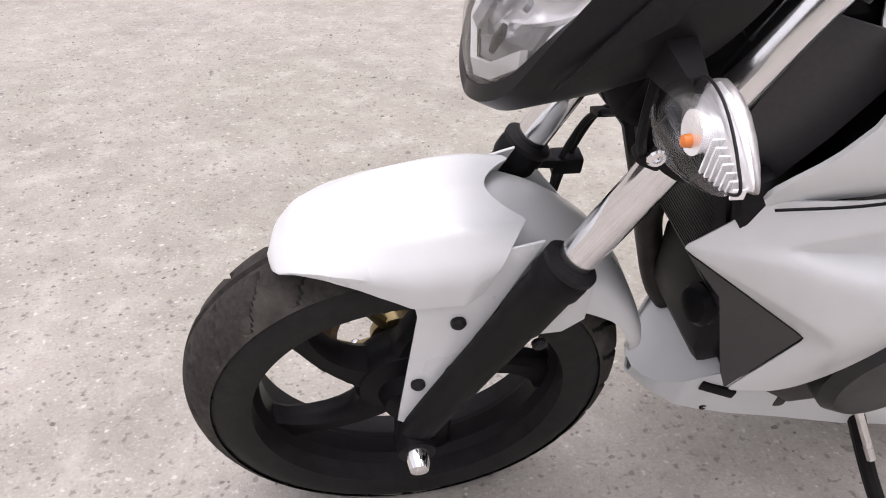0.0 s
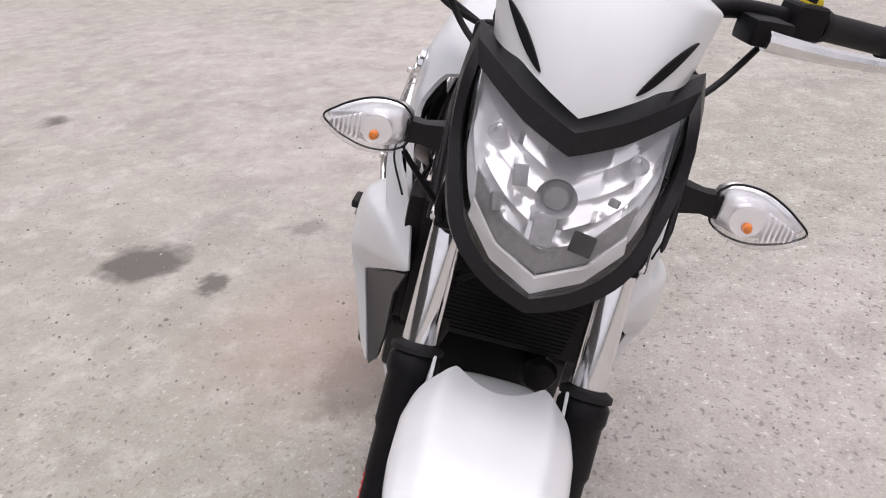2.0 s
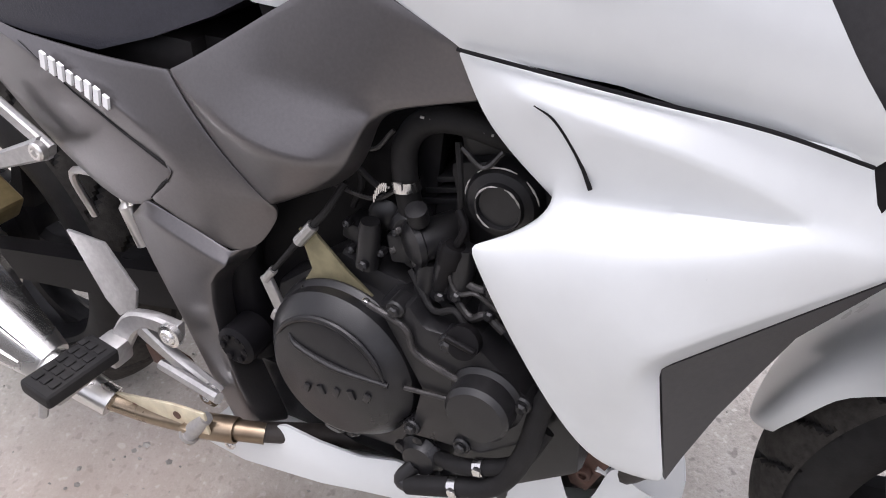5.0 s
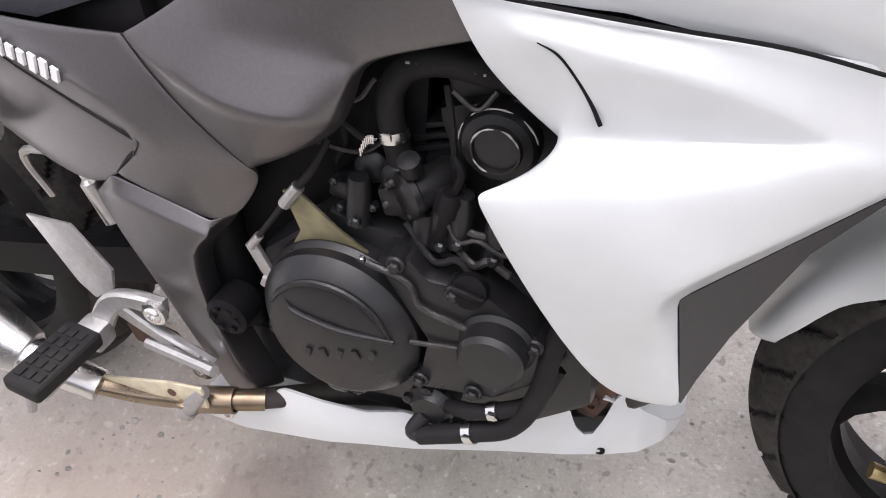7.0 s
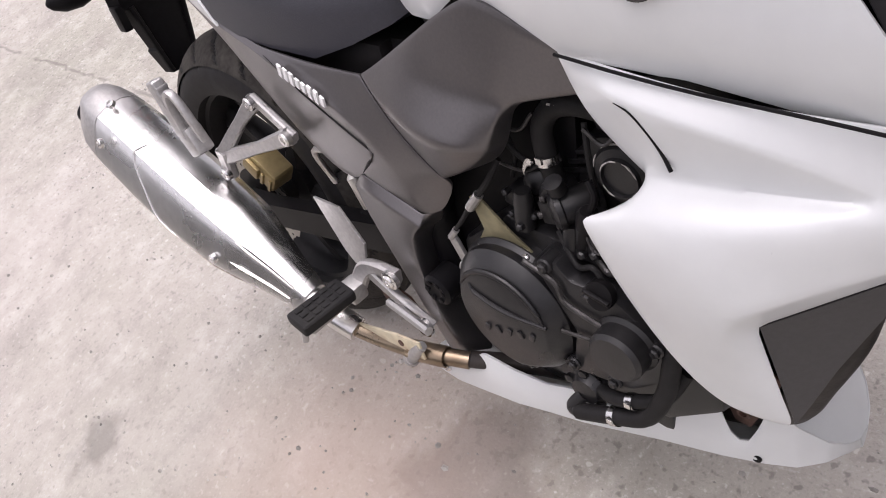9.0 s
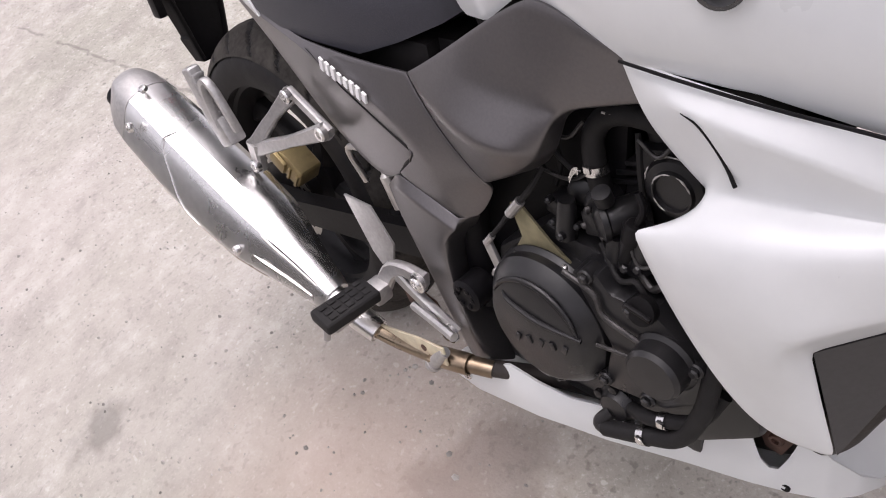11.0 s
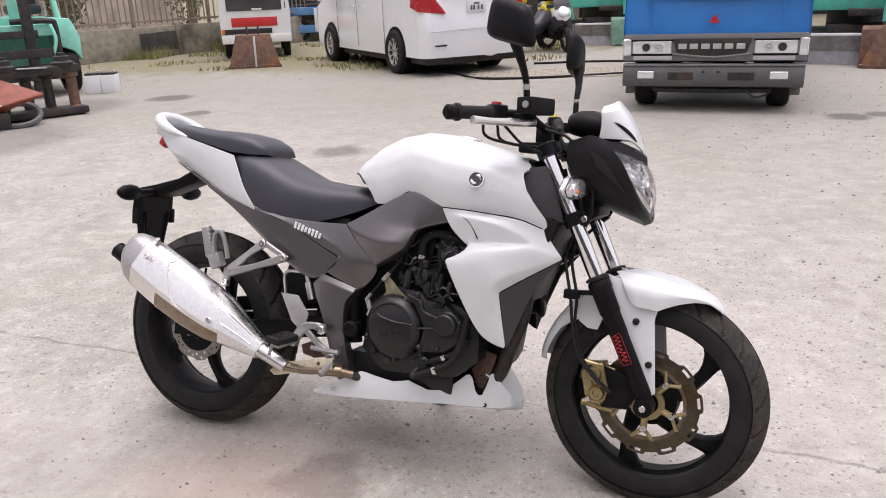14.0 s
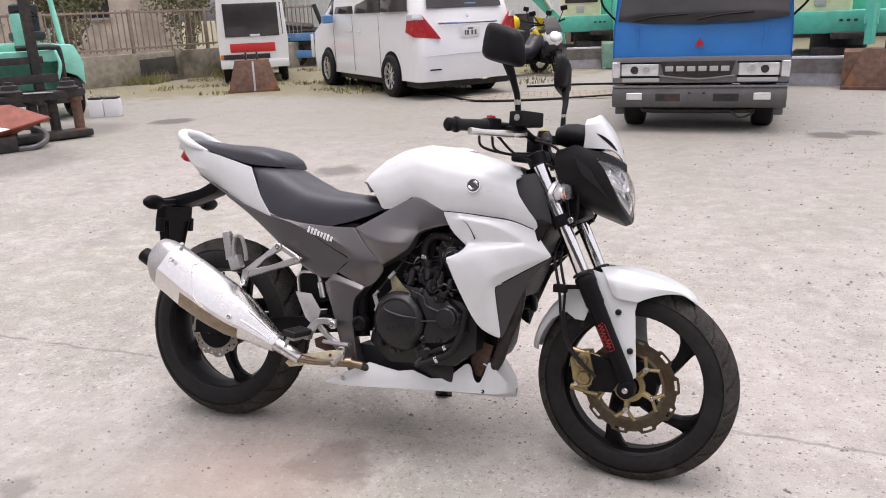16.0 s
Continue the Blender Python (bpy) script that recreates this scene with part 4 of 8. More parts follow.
# mirrors: the right one is turned outwards
for s, w, c in ((-1, Vector((0.93, -0.30, 0.0)), Vector((0.287, -0.285, 1.226))), (1, Vector((-0.10, 0.98, 0.0)), Vector((0.285, 0.285, 1.225)))):
    w = w.normalized()
    big = 1.18 if s < 0 else 1.35
    n = w.cross(Vector((0, 0, 1))) * (1 if s < 0 else 1)
    n = Vector((n.x, n.y, 0)).normalized()
    up = Vector((0, 0, 1))
    loops = []
    for dn, k in ((-0.014, 0.97), (-0.010, 1.0), (0.006, 0.97), (0.018, 0.78), (0.022, 0.5)):
        loop = []
        for i in range(20):
            a = 2 * math.pi * i / 20
            cx_, sz_ = math.copysign(abs(math.cos(a)) ** 0.45, math.cos(a)), math.copysign(abs(math.sin(a)) ** 0.45, math.sin(a))
            loop.append(c + w * cx_ * (0.058 - 0.008 * sz_) * k * big + up * (sz_ * 0.044 - cx_ * (0.017 if s < 0 else 0.007)) * k * big + n * dn)
        loops.append(loop)
    mir = part("mirror", rings(loops), BLACK, bike, "black rear-view mirror", sharp=50, steer=True)
    bm = bmesh.new()
    bm.faces.new([bm.verts.new(c + (p - c) * 0.92 - n * 0.002) for p in loops[0]])
    part("mirror_glass", bm, MIRROR, mir, steer=True)
    part("mirror_stem", tube([(0.316, 0.215 * s, 1.04), (0.314, 0.225 * s, 1.09), (0.310, 0.25 * s, 1.13), c + Vector((0.01, 0, -0.035))], [0.0085, 0.0085, 0.010, 0.016], 10), BLACK, mir, steer=True)
    part("stem_nut", lathe([(0.010, -0.008), (0.0105, 0.008)], (0.314, 0.222 * s, 1.078), (0, 0, 1), 6), ALU, mir, steer=True)
for a, b, c in (((0.25, -0.20, 0.985), (0.30, -0.15, 0.93), (0.40, -0.08, 0.90)), ((0.24, -0.22, 0.985), (0.25, -0.18, 0.94), (0.36, -0.06, 0.93)), ((0.27, 0.2, 0.985), (0.33, 0.14, 0.92), (0.40, 0.06, 0.89)),
                ((0.33, -0.1, 0.98), (0.40, -0.10, 0.955), (0.43, -0.05, 0.88)), ((0.20, -0.22, 0.99), (0.21, -0.20, 0.95), (0.30, -0.12, 0.93))):
    part("control_cable", tube([a, b, c], 0.004, 8), RUBBER, bike, steer=True)
for pts, r in (([(0.47, -0.10, 0.83), (0.47, -0.112, 0.76), (0.42, -0.07, 0.70)], 0.005), ([(0.47, 0.10, 0.83), (0.47, 0.112, 0.76), (0.42, 0.07, 0.70)], 0.005),
               ([(0.455, -0.165, 0.815), (0.452, -0.130, 0.775), (0.440, -0.060, 0.700), (0.415, -0.03, 0.690)], 0.0035)):
    part("front_wire", tube(pts, r, 8), BLACK, bike, steer=True)
part("headlight_bracket", box((0.43, 0, 0.80), (0.06, 0.14, 0.12), (0, -25, 0), 0.01), BLACK, bike, steer=True)

# ---- tank ----
TANK_TOP = ((-0.29, 0.780), (-0.262, 0.792), (-0.240, 0.838), (-0.210, 0.876), (-0.162, 0.916), (-0.103, 0.946), (-0.024, 0.961), (0.045, 0.956), (0.122, 0.940), (0.198, 0.921), (0.26, 0.903), (0.37, 0.865))
TANK_LOW = ((-0.29, 0.778), (-0.200, 0.778), (-0.140, 0.748), (-0.102, 0.750), (-0.038, 0.790), (0.0, 0.783), (0.079, 0.752), (0.192, 0.747), (0.279, 0.730), (0.37, 0.706))
TANK_W = ((-0.29, 0.090), (-0.2, 0.124), (-0.1, 0.152), (0.0, 0.174), (0.1, 0.188), (0.174, 0.191), (0.27, 0.183), (0.37, 0.158))


def tank_sheet(u, v):
    w = 2 * v - 1
    c = abs(w)
    x0 = at(((0, -0.258), (0.6, -0.236), (0.85, -0.196), (1, -0.150)), c)
    x1 = at(((0, 0.262), (0.30, 0.280), (0.42, 0.296), (0.47, 0.299), (0.52, 0.294), (0.57, 0.289), (0.63, 0.289), (0.75, 0.304), (0.84, 0.328), (0.925, 0.358), (0.97, 0.362), (1, 0.352)), c)
    x = x0 + (x1 - x0) * u
    h = at(((0, 0), (0.2, 0.30), (0.4, 0.58), (0.58, 0.82), (0.72, 0.955), (0.84, 1.0), (0.93, 0.985), (1, 0.93)), c)
    g = at(((0, 1), (0.2, 0.985), (0.4, 0.93), (0.58, 0.80), (0.72, 0.60), (0.84, 0.38), (0.93, 0.18), (1, 0.0)), c)
    low, top = at(TANK_LOW, x), at(TANK_TOP, x)
    return (x, math.copysign(at(TANK_W, x) * h, w), low + (top - low) * g)


tank = part("fuel_tank", surface(tank_sheet, 48, 56, 0.006), WHITE, bike, "glossy white fuel tank", sharp=60)
part("filler_cap", lathe([(0.035, -0.01), (0.035, 0.003), (0.03, 0.008), (0.0005, 0.009)], (0.08, 0, 0.945), (0.15, 0, 1), 28), CHROME, tank)
for s in (-1, 1):
    e = Vector((0.172, 0.1895 * s, 0.833))
    ax = Vector((0.05, s, 0.16))
    badge = part("tank_badge", join(lathe([(0.0185, -0.003), (0.0215, -0.003), (0.0215, 0.003), (0.0185, 0.003)], e, ax, 36, closed=True)), CHROME, tank, "round chrome badge")
    part("badge_ground", lathe([(0.0188, -0.003), (0.0188, 0.0006), (0.0005, 0.0007)], e, ax, 28), BUMPERDARK, badge, "dark ground")
    fx, fz = Vector((1, -0.05 * s, 0)).normalized(), Vector((0, -0.16 * s, 1)).normalized()
    for turn in (0.3, 0.3 + math.pi):
        sweep = [e + ax.normalized() * 0.0012 + (fx * math.cos(a) + fz * math.sin(a)) * 0.0095 + (fx * math.cos(turn) + fz * math.sin(turn)) * 0.003 for a in np.linspace(turn - 0.6, turn + 1.9, 7)]
        part("badge_sweep", tube(sweep, [0.0006, 0.0028, 0.0046, 0.0056, 0.0050, 0.0034, 0.0006], 8), CHROME, badge)
    inner = shell([(0.262, -0.128, 0.842), (0.276, -0.126, 0.862), (0.298, -0.120, 0.874), (0.344, -0.104, 0.882), (0.372, -0.104, 0.800), (0.396, -0.108, 0.735), (0.340, -0.128, 0.715), (0.310, -0.136, 0.775), (0.280, -0.136, 0.828), (0.350, -0.108, 0.858)],
                  [(0, 1, 8), (1, 2, 9, 8), (2, 3, 9), (8, 9, 4, 7), (7, 4, 5, 6)], 0.006, 0, 0.002)
    part("tank_inner_cover", flip(inner) if s > 0 else inner, INSERT, bike, "dark grey inlay in front of the tank")
part("tank_underside", join(box((0.06, 0, 0.77), (0.42, 0.24, 0.10), (0, 0, 0), 0.02), box((0.27, 0, 0.80), (0.14, 0.19, 0.15), (0, 0, 0), 0.02)), BLACK, bike)

# ---- front side panels with their dark inserts ----
SHROUD_EDGE = [(0.073, -0.170, 0.754), (0.091, -0.176, 0.722), (0.104, -0.177, 0.701), (0.128, -0.178, 0.678), (0.162, -0.181, 0.653), (0.140, -0.196, 0.630), (0.105, -0.213, 0.618),
          (0.131, -0.214, 0.565), (0.171, -0.210, 0.493), (0.206, -0.195, 0.430), (0.235, -0.184, 0.406), (0.277, -0.163, 0.389), (0.266, -0.180, 0.466), (0.257, -0.197, 0.544),
          (0.325, -0.168, 0.590), (0.404, -0.130, 0.640), (0.374, -0.140, 0.680), (0.352, -0.150, 0.718), (0.292, -0.182, 0.737), (0.215, -0.186, 0.744), (0.150, -0.182, 0.750)]
SHROUD_FOLDS = [(0.118, -0.190, 0.738), (0.170, -0.203, 0.731), (0.257, -0.204, 0.720), (0.350, -0.168, 0.672), (0.168, -0.184, 0.662), (0.205, -0.191, 0.667), (0.290, -0.187, 0.675),
          (0.145, -0.220, 0.640), (0.225, -0.230, 0.656), (0.305, -0.212, 0.668), (0.229, -0.243, 0.566), (0.322, -0.188, 0.612), (0.243, -0.206, 0.478), (0.250, -0.186, 0.412)]
SHROUD_UPPER = [(0, 20, 21), (20, 19, 22, 21), (19, 18, 23, 22), (18, 17, 24, 23), (17, 16, 24), (16, 15, 24), (0, 21, 2, 1), (21, 22, 3, 2), (22, 25, 4, 3), (22, 26, 25), (22, 23, 27, 26), (23, 24, 27)]
SHROUD_LOWER = [(25, 28, 5, 4), (5, 28, 6), (25, 26, 29, 28), (26, 27, 30, 29), (27, 24, 30), (24, 15, 30), (28, 31, 7, 6), (28, 29, 31), (29, 30, 32, 31), (30, 15, 32), (31, 32, 14, 13), (32, 15, 14),
                (7, 31, 33, 8), (31, 13, 12, 33), (8, 33, 34, 9), (33, 12, 11, 34), (9, 34, 10), (10, 34, 11)]
for s in (-1, 1):
    shroud = cage("side_shroud", SHROUD_EDGE + SHROUD_FOLDS, SHROUD_UPPER + SHROUD_LOWER, WHITE, bike, "angular glossy white radiator shroud", s=s, back=BLACK,
                  creases=(((31, 32, 15), 0.72), ((31, 13), 0.4), ((21, 22, 23, 24), 0.55), ((25, 26, 27, 24), 0.5), ((28, 29, 30), 0.3)),
                  corners=(((0,), 0.55), ((4,), 0.5), ((6,), 0.42), ((11,), 0.4), ((13,), 0.6), ((15,), 0.65), ((17,), 0.35)))
    lip_ = tube([(0.144, -0.1968, 0.731), (0.158, -0.1968, 0.724), (0.171, -0.1953, 0.708), (0.181, -0.1938, 0.691), (0.188, -0.1942, 0.677)], [0.0004, 0.0010, 0.0012, 0.0014, 0.0018], 8)
    part("vent_slit", flip(lip_) if s > 0 else lip_, BLACK, shroud)
    ins = shell([(0.258, -0.194, 0.541), (0.277, -0.161, 0.392), (0.286, -0.150, 0.415), (0.304, -0.145, 0.468), (0.342, -0.145, 0.566), (0.396, -0.132, 0.632), (0.325, -0.165, 0.586)], [(0, 1, 2, 3), (0, 3, 4, 6), (6, 4, 5)], 0.004, 0, 0.0)
    part("dark_insert", flip(ins) if s > 0 else ins, INSERT, shroud, "dark grey triangular insert")
rad_ = part("radiator", box((0.334, 0, 0.626), (0.034, 0.26, 0.245), (0, 20, 0), 0.004), BLACK, bike, "black radiator core")
for z in np.linspace(0.520, 0.732, 26):
    part("radiator_fin", box((0.3495 + 0.36 * (z - 0.626), 0, z), (0.006, 0.21, 0.0015), (0, 20, 0), 0), BLACK, rad_)
for s in (-1, 1):
    part("radiator_tank", box((0.329, 0.138 * s, 0.626), (0.036, 0.024, 0.245), (0, 20, 0), 0.008), BLACK, rad_)
part("horn", join(lathe([(0.026, 0), (0.028, 0.010), (0.022, 0.018), (0.008, 0.022)], (0.296, 0.085, 0.470), (1, 0.1, 0.1), 24), lathe([(0.016, 0), (0.016, -0.03), (0.010, -0.034)], (0.296, 0.085, 0.470), (1, 0.1, 0.1), 18), box((0.300, 0.080, 0.520), (0.012, 0.02, 0.07), (0, 12, 0), 0.003)), BLACK, bike, "round black horn")

# ---- belly pan ----
PAN_TOP = ((-0.300, 0.188), (-0.285, 0.194), (-0.145, 0.268), (-0.050, 0.250), (-0.005, 0.258), (0.050, 0.236), (0.100, 0.240), (0.150, 0.288), (0.162, 0.292), (0.170, 0.282), (0.179, 0.248), (0.188, 0.234), (0.198, 0.236), (0.208, 0.262), (0.217, 0.296), (0.225, 0.300), (0.234, 0.288), (0.291, 0.212))
PAN_TOP_L = ((-0.300, 0.188), (-0.145, 0.272), (0.0, 0.282), (0.205, 0.298), (0.214, 0.294), (0.291, 0.214))
PAN_LOW = ((-0.300, 0.180), (-0.05, 0.197), (0.10, 0.202), (0.25, 0.202), (0.291, 0.206))
PAN_W = ((-0.300, 0.168), (-0.21, 0.178), (-0.10, 0.170), (0.0, 0.152), (0.10, 0.125), (0.17, 0.107), (0.215, 0.092), (0.247, 0.078), (0.272, 0.055), (0.285, 0.032), (0.291, 0.010))


def pan(u, v):
    x = -0.300 + 0.591 * (1 - (1 - u) ** 1.35)
    w = 2 * v - 1
    c = abs(w)
    top, low, hw = at(PAN_TOP if w < 0 else PAN_TOP_L, x), at(PAN_LOW, x), at(PAN_W, x)
    if c > 0.5:
        f = (c - 0.5) / 0.5
        return (x, math.copysign(hw * (1.0 + 0.02 * math.sin(f * math.pi) - 0.03 * f), w), low + (top - low) * f)
    f = c / 0.5
    return (x, math.copysign(hw * f, w), low - 0.020 * (1 - f ** 2.2))


belly = part("belly_pan", surface(pan, 110, 40, 0.004), WHITE, bike, "white belly pan under the engine", sharp=32)


def nose_deck(u, v):
    x = 0.205 + 0.0855 * u
    w = 2 * v - 1
    return (x, at(PAN_W, x) * 0.97 * w, at(PAN_TOP_L, x) - 0.002 + 0.006 * (1 - w * w) * (1 - u))


rb = part("exhaust_bracket", plate([(0.160, 0.300), (0.178, 0.256), (0.197, 0.252), (0.224, 0.320), (0.232, 0.352), (0.196, 0.362)], -0.088, 0.005, 0.0015), RUSTPLATE, bike, "rusty exhaust mounting bracket")
part("bracket_bolt", bolt((0.192, -0.090, 0.282), r=0.009, h=0.006), RUSTPLATE, rb)
part("nose_deck", surface(nose_deck, 14, 16, 0.004), WHITE, belly, sharp=50)
part("deck_slot", box((0.205, 0.097, 0.262), (0.05, 0.006, 0.018), (0, -6, -24), 0.002), BLACK, belly)
for s in (-1, 1):
    for x, z, y in ((-0.228, 0.207, 0.178), (0.207, 0.209, 0.094)):
        part("pan_bolt", bolt((x, y * s, z), (0, s, 0), 0.008 if x < 0 else 0.0065, 0.004 if x < 0 else 0.002), STEEL if x < 0 else BLACK, belly)

# ---- side covers ----
REAR_COVER = [(-0.905, -0.086, 0.838), (-0.765, -0.102, 0.773), (-0.660, -0.118, 0.731), (-0.538, -0.140, 0.705), (-0.441, -0.150, 0.688), (-0.330, -0.157, 0.681), (-0.223, -0.162, 0.684),
              (-0.900, -0.086, 0.832), (-0.765, -0.103, 0.766), (-0.660, -0.120, 0.724), (-0.538, -0.143, 0.698), (-0.444, -0.157, 0.684), (-0.352, -0.167, 0.643), (-0.285, -0.171, 0.611), (-0.225, -0.175, 0.586),
              (-0.273, -0.172, 0.542), (-0.228, -0.171, 0.521), (-0.176, -0.170, 0.505), (-0.148, -0.160, 0.512), (-0.110, -0.160, 0.562), (-0.117, -0.174, 0.577), (-0.160, -0.174, 0.613), (-0.198, -0.170, 0.655),
              (-0.320, -0.170, 0.655), (-0.240, -0.179, 0.622), (-0.185, -0.182, 0.570)]
REAR_FACES = [(0, 1, 8, 7), (1, 2, 9, 8), (2, 3, 10, 9), (3, 4, 11, 10), (4, 23, 12, 11), (4, 5, 24, 23), (23, 24, 13, 12), (5, 6, 22, 24), (24, 22, 21, 25), (13, 24, 14), (14, 24, 25, 15), (15, 25, 16),
              (16, 25, 17), (25, 21, 20), (25, 20, 19, 18), (25, 18, 17)]
SKIRT = [(-0.765, -0.100, 0.766), (-0.660, -0.116, 0.727), (-0.538, -0.136, 0.700), (-0.444, -0.153, 0.688), (-0.352, -0.164, 0.642), (-0.285, -0.168, 0.610), (-0.227, -0.171, 0.584),
         (-0.770, -0.097, 0.762), (-0.690, -0.106, 0.722), (-0.600, -0.119, 0.668), (-0.515, -0.134, 0.610), (-0.425, -0.150, 0.552), (-0.325, -0.160, 0.503), (-0.274, -0.166, 0.540)]
FRONT_COVER = [(-0.222, -0.161, 0.684), (-0.193, -0.163, 0.698), (-0.132, -0.164, 0.732), (-0.068, -0.165, 0.770), (-0.022, -0.166, 0.791), (0.006, -0.167, 0.786), (0.037, -0.169, 0.771), (0.076, -0.172, 0.754),
               (0.094, -0.168, 0.714), (0.003, -0.172, 0.690), (-0.007, -0.185, 0.668), (-0.017, -0.187, 0.645), (-0.030, -0.187, 0.630), (-0.067, -0.186, 0.603), (-0.098, -0.183, 0.588), (-0.115, -0.173, 0.576),
               (-0.160, -0.172, 0.611), (-0.197, -0.168, 0.654), (-0.165, -0.185, 0.658), (-0.100, -0.202, 0.645), (-0.042, -0.206, 0.648), (-0.130, -0.175, 0.704), (-0.070, -0.178, 0.698), (-0.012, -0.180, 0.694),
               (0.004, -0.156, 0.689), (-0.006, -0.156, 0.664), (-0.021, -0.156, 0.627), (-0.050, -0.155, 0.602), (-0.092, -0.153, 0.582), (-0.122, -0.150, 0.563), (0.092, -0.150, 0.711)]
FRONT_FACES = [(0, 1, 18), (1, 2, 21, 18), (2, 3, 22, 21), (3, 4, 22), (4, 5, 23, 22), (5, 6, 9, 23), (6, 7, 8, 9), (23, 9, 10), (18, 21, 22, 19), (19, 22, 23, 20), (20, 23, 10, 11), (0, 18, 17), (17, 18, 16),
               (16, 18, 19, 14), (16, 14, 15), (19, 20, 13, 14), (20, 11, 12, 13), (9, 24, 25, 10), (10, 25, 26, 11), (11, 26, 12), (12, 26, 27, 13), (13, 27, 28, 14), (14, 28, 29, 15), (8, 30, 24, 9)]
FRAME_COVER = [(-0.323, -0.160, 0.502), (-0.288, -0.166, 0.534), (-0.230, -0.169, 0.521), (-0.176, -0.171, 0.504), (-0.149, -0.158, 0.512), (-0.302, -0.167, 0.455), (-0.276, -0.168, 0.395), (-0.254, -0.166, 0.316),
               (-0.222, -0.164, 0.229), (-0.204, -0.167, 0.234), (-0.182, -0.150, 0.240), (-0.172, -0.125, 0.226), (-0.206, -0.181, 0.466), (-0.204, -0.184, 0.408), (-0.196, -0.183, 0.350), (-0.182, -0.180, 0.268),
               (-0.205, -0.128, 0.452), (-0.218, -0.128, 0.402), (-0.210, -0.128, 0.342), (-0.286, -0.175, 0.518), (-0.228, -0.180, 0.504), (-0.176, -0.182, 0.492)]
FRAME_FACES = [(0, 1, 19), (1, 2, 20, 19), (2, 3, 21, 20), (3, 4, 16, 21), (0, 19, 5), (19, 20, 12, 5), (20, 21, 12), (5, 12, 13, 6), (6, 13, 14, 7), (7, 14, 15, 8), (8, 15, 9), (15, 10, 9), (21, 16, 12),
               (12, 16, 17, 13), (13, 17, 18, 14), (14, 18, 11, 15), (15, 11, 10)]
for s in (-1, 1):
    cover = cage("rear_side_cover", REAR_COVER, REAR_FACES, GREY, bike, "gunmetal rear side cover", s=s, creases=(((4, 23, 24, 25), 0.5), ((20, 21, 22, 6), 0.45)),
                 corners=(((14,), 0.6), ((15,), 0.5), ((17,), 0.4), ((18,), 0.3), ((6,), 0.6), ((20,), 0.3)))
    cage("cover_skirt", SKIRT, [(i, i + 1, i + 8, i + 7) for i in range(6)], GREY, cover, "gunmetal lower edge of the cover", s=s, corners=(((6,), 0.6), ((13,), 0.4)))
    seam = tube([(-0.430, -0.157, 0.680), (-0.352, -0.1670, 0.641), (-0.285, -0.1710, 0.609), (-0.226, -0.1745, 0.585), (-0.248, -0.1735, 0.565), (-0.272, -0.1710, 0.543)], [0.0004, 0.0010, 0.0014, 0.0030, 0.0026, 0.0010], 8, curve=False)
    part("cover_seam", flip(seam) if s > 0 else seam, BLACK, cover)
    word = []
    for i, hgt in enumerate((0.024, 0.024, 0.024, 0.018, 0.018, 0.024, 0.024, 0.018)):
        dx = 0.0125 * i
        word.append(box((-0.387 + dx, -0.1655 - 0.10 * dx, 0.668 - 0.285 * dx), (0.0078, 0.0030, hgt * 0.82), (4, 22, -7), 0))
    name_ = join(*word)
    part("cover_lettering", flip(name_) if s > 0 else name_, DECAL_W, cover, "row of slanted white marks")
    cage("front_side_cover", FRONT_COVER, FRONT_FACES, GREY, bike, "gunmetal cover under the tank", s=s,
         creases=(((8, 9, 10, 11, 12, 13, 14, 15), 0.5), ((0, 18, 19, 20, 11), 0.62), ((1, 21, 22, 23, 9), 0.55)), corners=(((0,), 0.6), ((4,), 0.3), ((7,), 0.5), ((8,), 0.5), ((9,), 0.35), ((15,), 0.4)))
    # black plate added inside the covers to stand for the shade behind the engine
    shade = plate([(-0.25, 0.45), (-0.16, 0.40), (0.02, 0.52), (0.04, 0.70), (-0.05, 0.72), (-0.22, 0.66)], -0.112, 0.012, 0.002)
    part("shade_plate", flip(shade) if s > 0 else shade, BLACK, bike, "black plate added as shade behind the engine")
    gap = tube([(0.078, -0.1775, 0.7535), (0.150, -0.1880, 0.7510), (0.215, -0.1905, 0.7460), (0.290, -0.1865, 0.7385), (0.352, -0.1610, 0.7165)], 0.0015, 8)
    part("tank_seam", flip(gap) if s > 0 else gap, BLACK, bike)
    cage("frame_cover", FRAME_COVER, FRAME_FACES, GREY, bike, "gunmetal frame cover over the pivot", s=s,
         creases=(((12, 13, 14, 15), 0.75), ((0, 19, 20, 21), 0.75), ((21, 12), 0.7), ((3, 21), 0.6)), corners=(((0, 4, 8), 0.4), ((9, 10, 11, 16), 0.4), ((1,), 0.5), ((3,), 0.5)))
    piv = join(lathe([(0.024, -0.03), (0.024, 0.004), (0.018, 0.008), (0.010, 0.005), (0.0005, 0.005)], (-0.181, 0.180 * s, 0.387), (0, s, 0), 24),
               *[lathe([(0.004, 0.0), (0.004, 0.009), (0.0005, 0.01)], (-0.181 + 0.0145 * math.cos(a), 0.180 * s, 0.387 + 0.0145 * math.sin(a)), (0, s, 0), 8) for a in np.arange(6) * math.pi / 3])
    part("pivot_cap", piv, BLACK, bike, "worn black ribbed pivot cap")
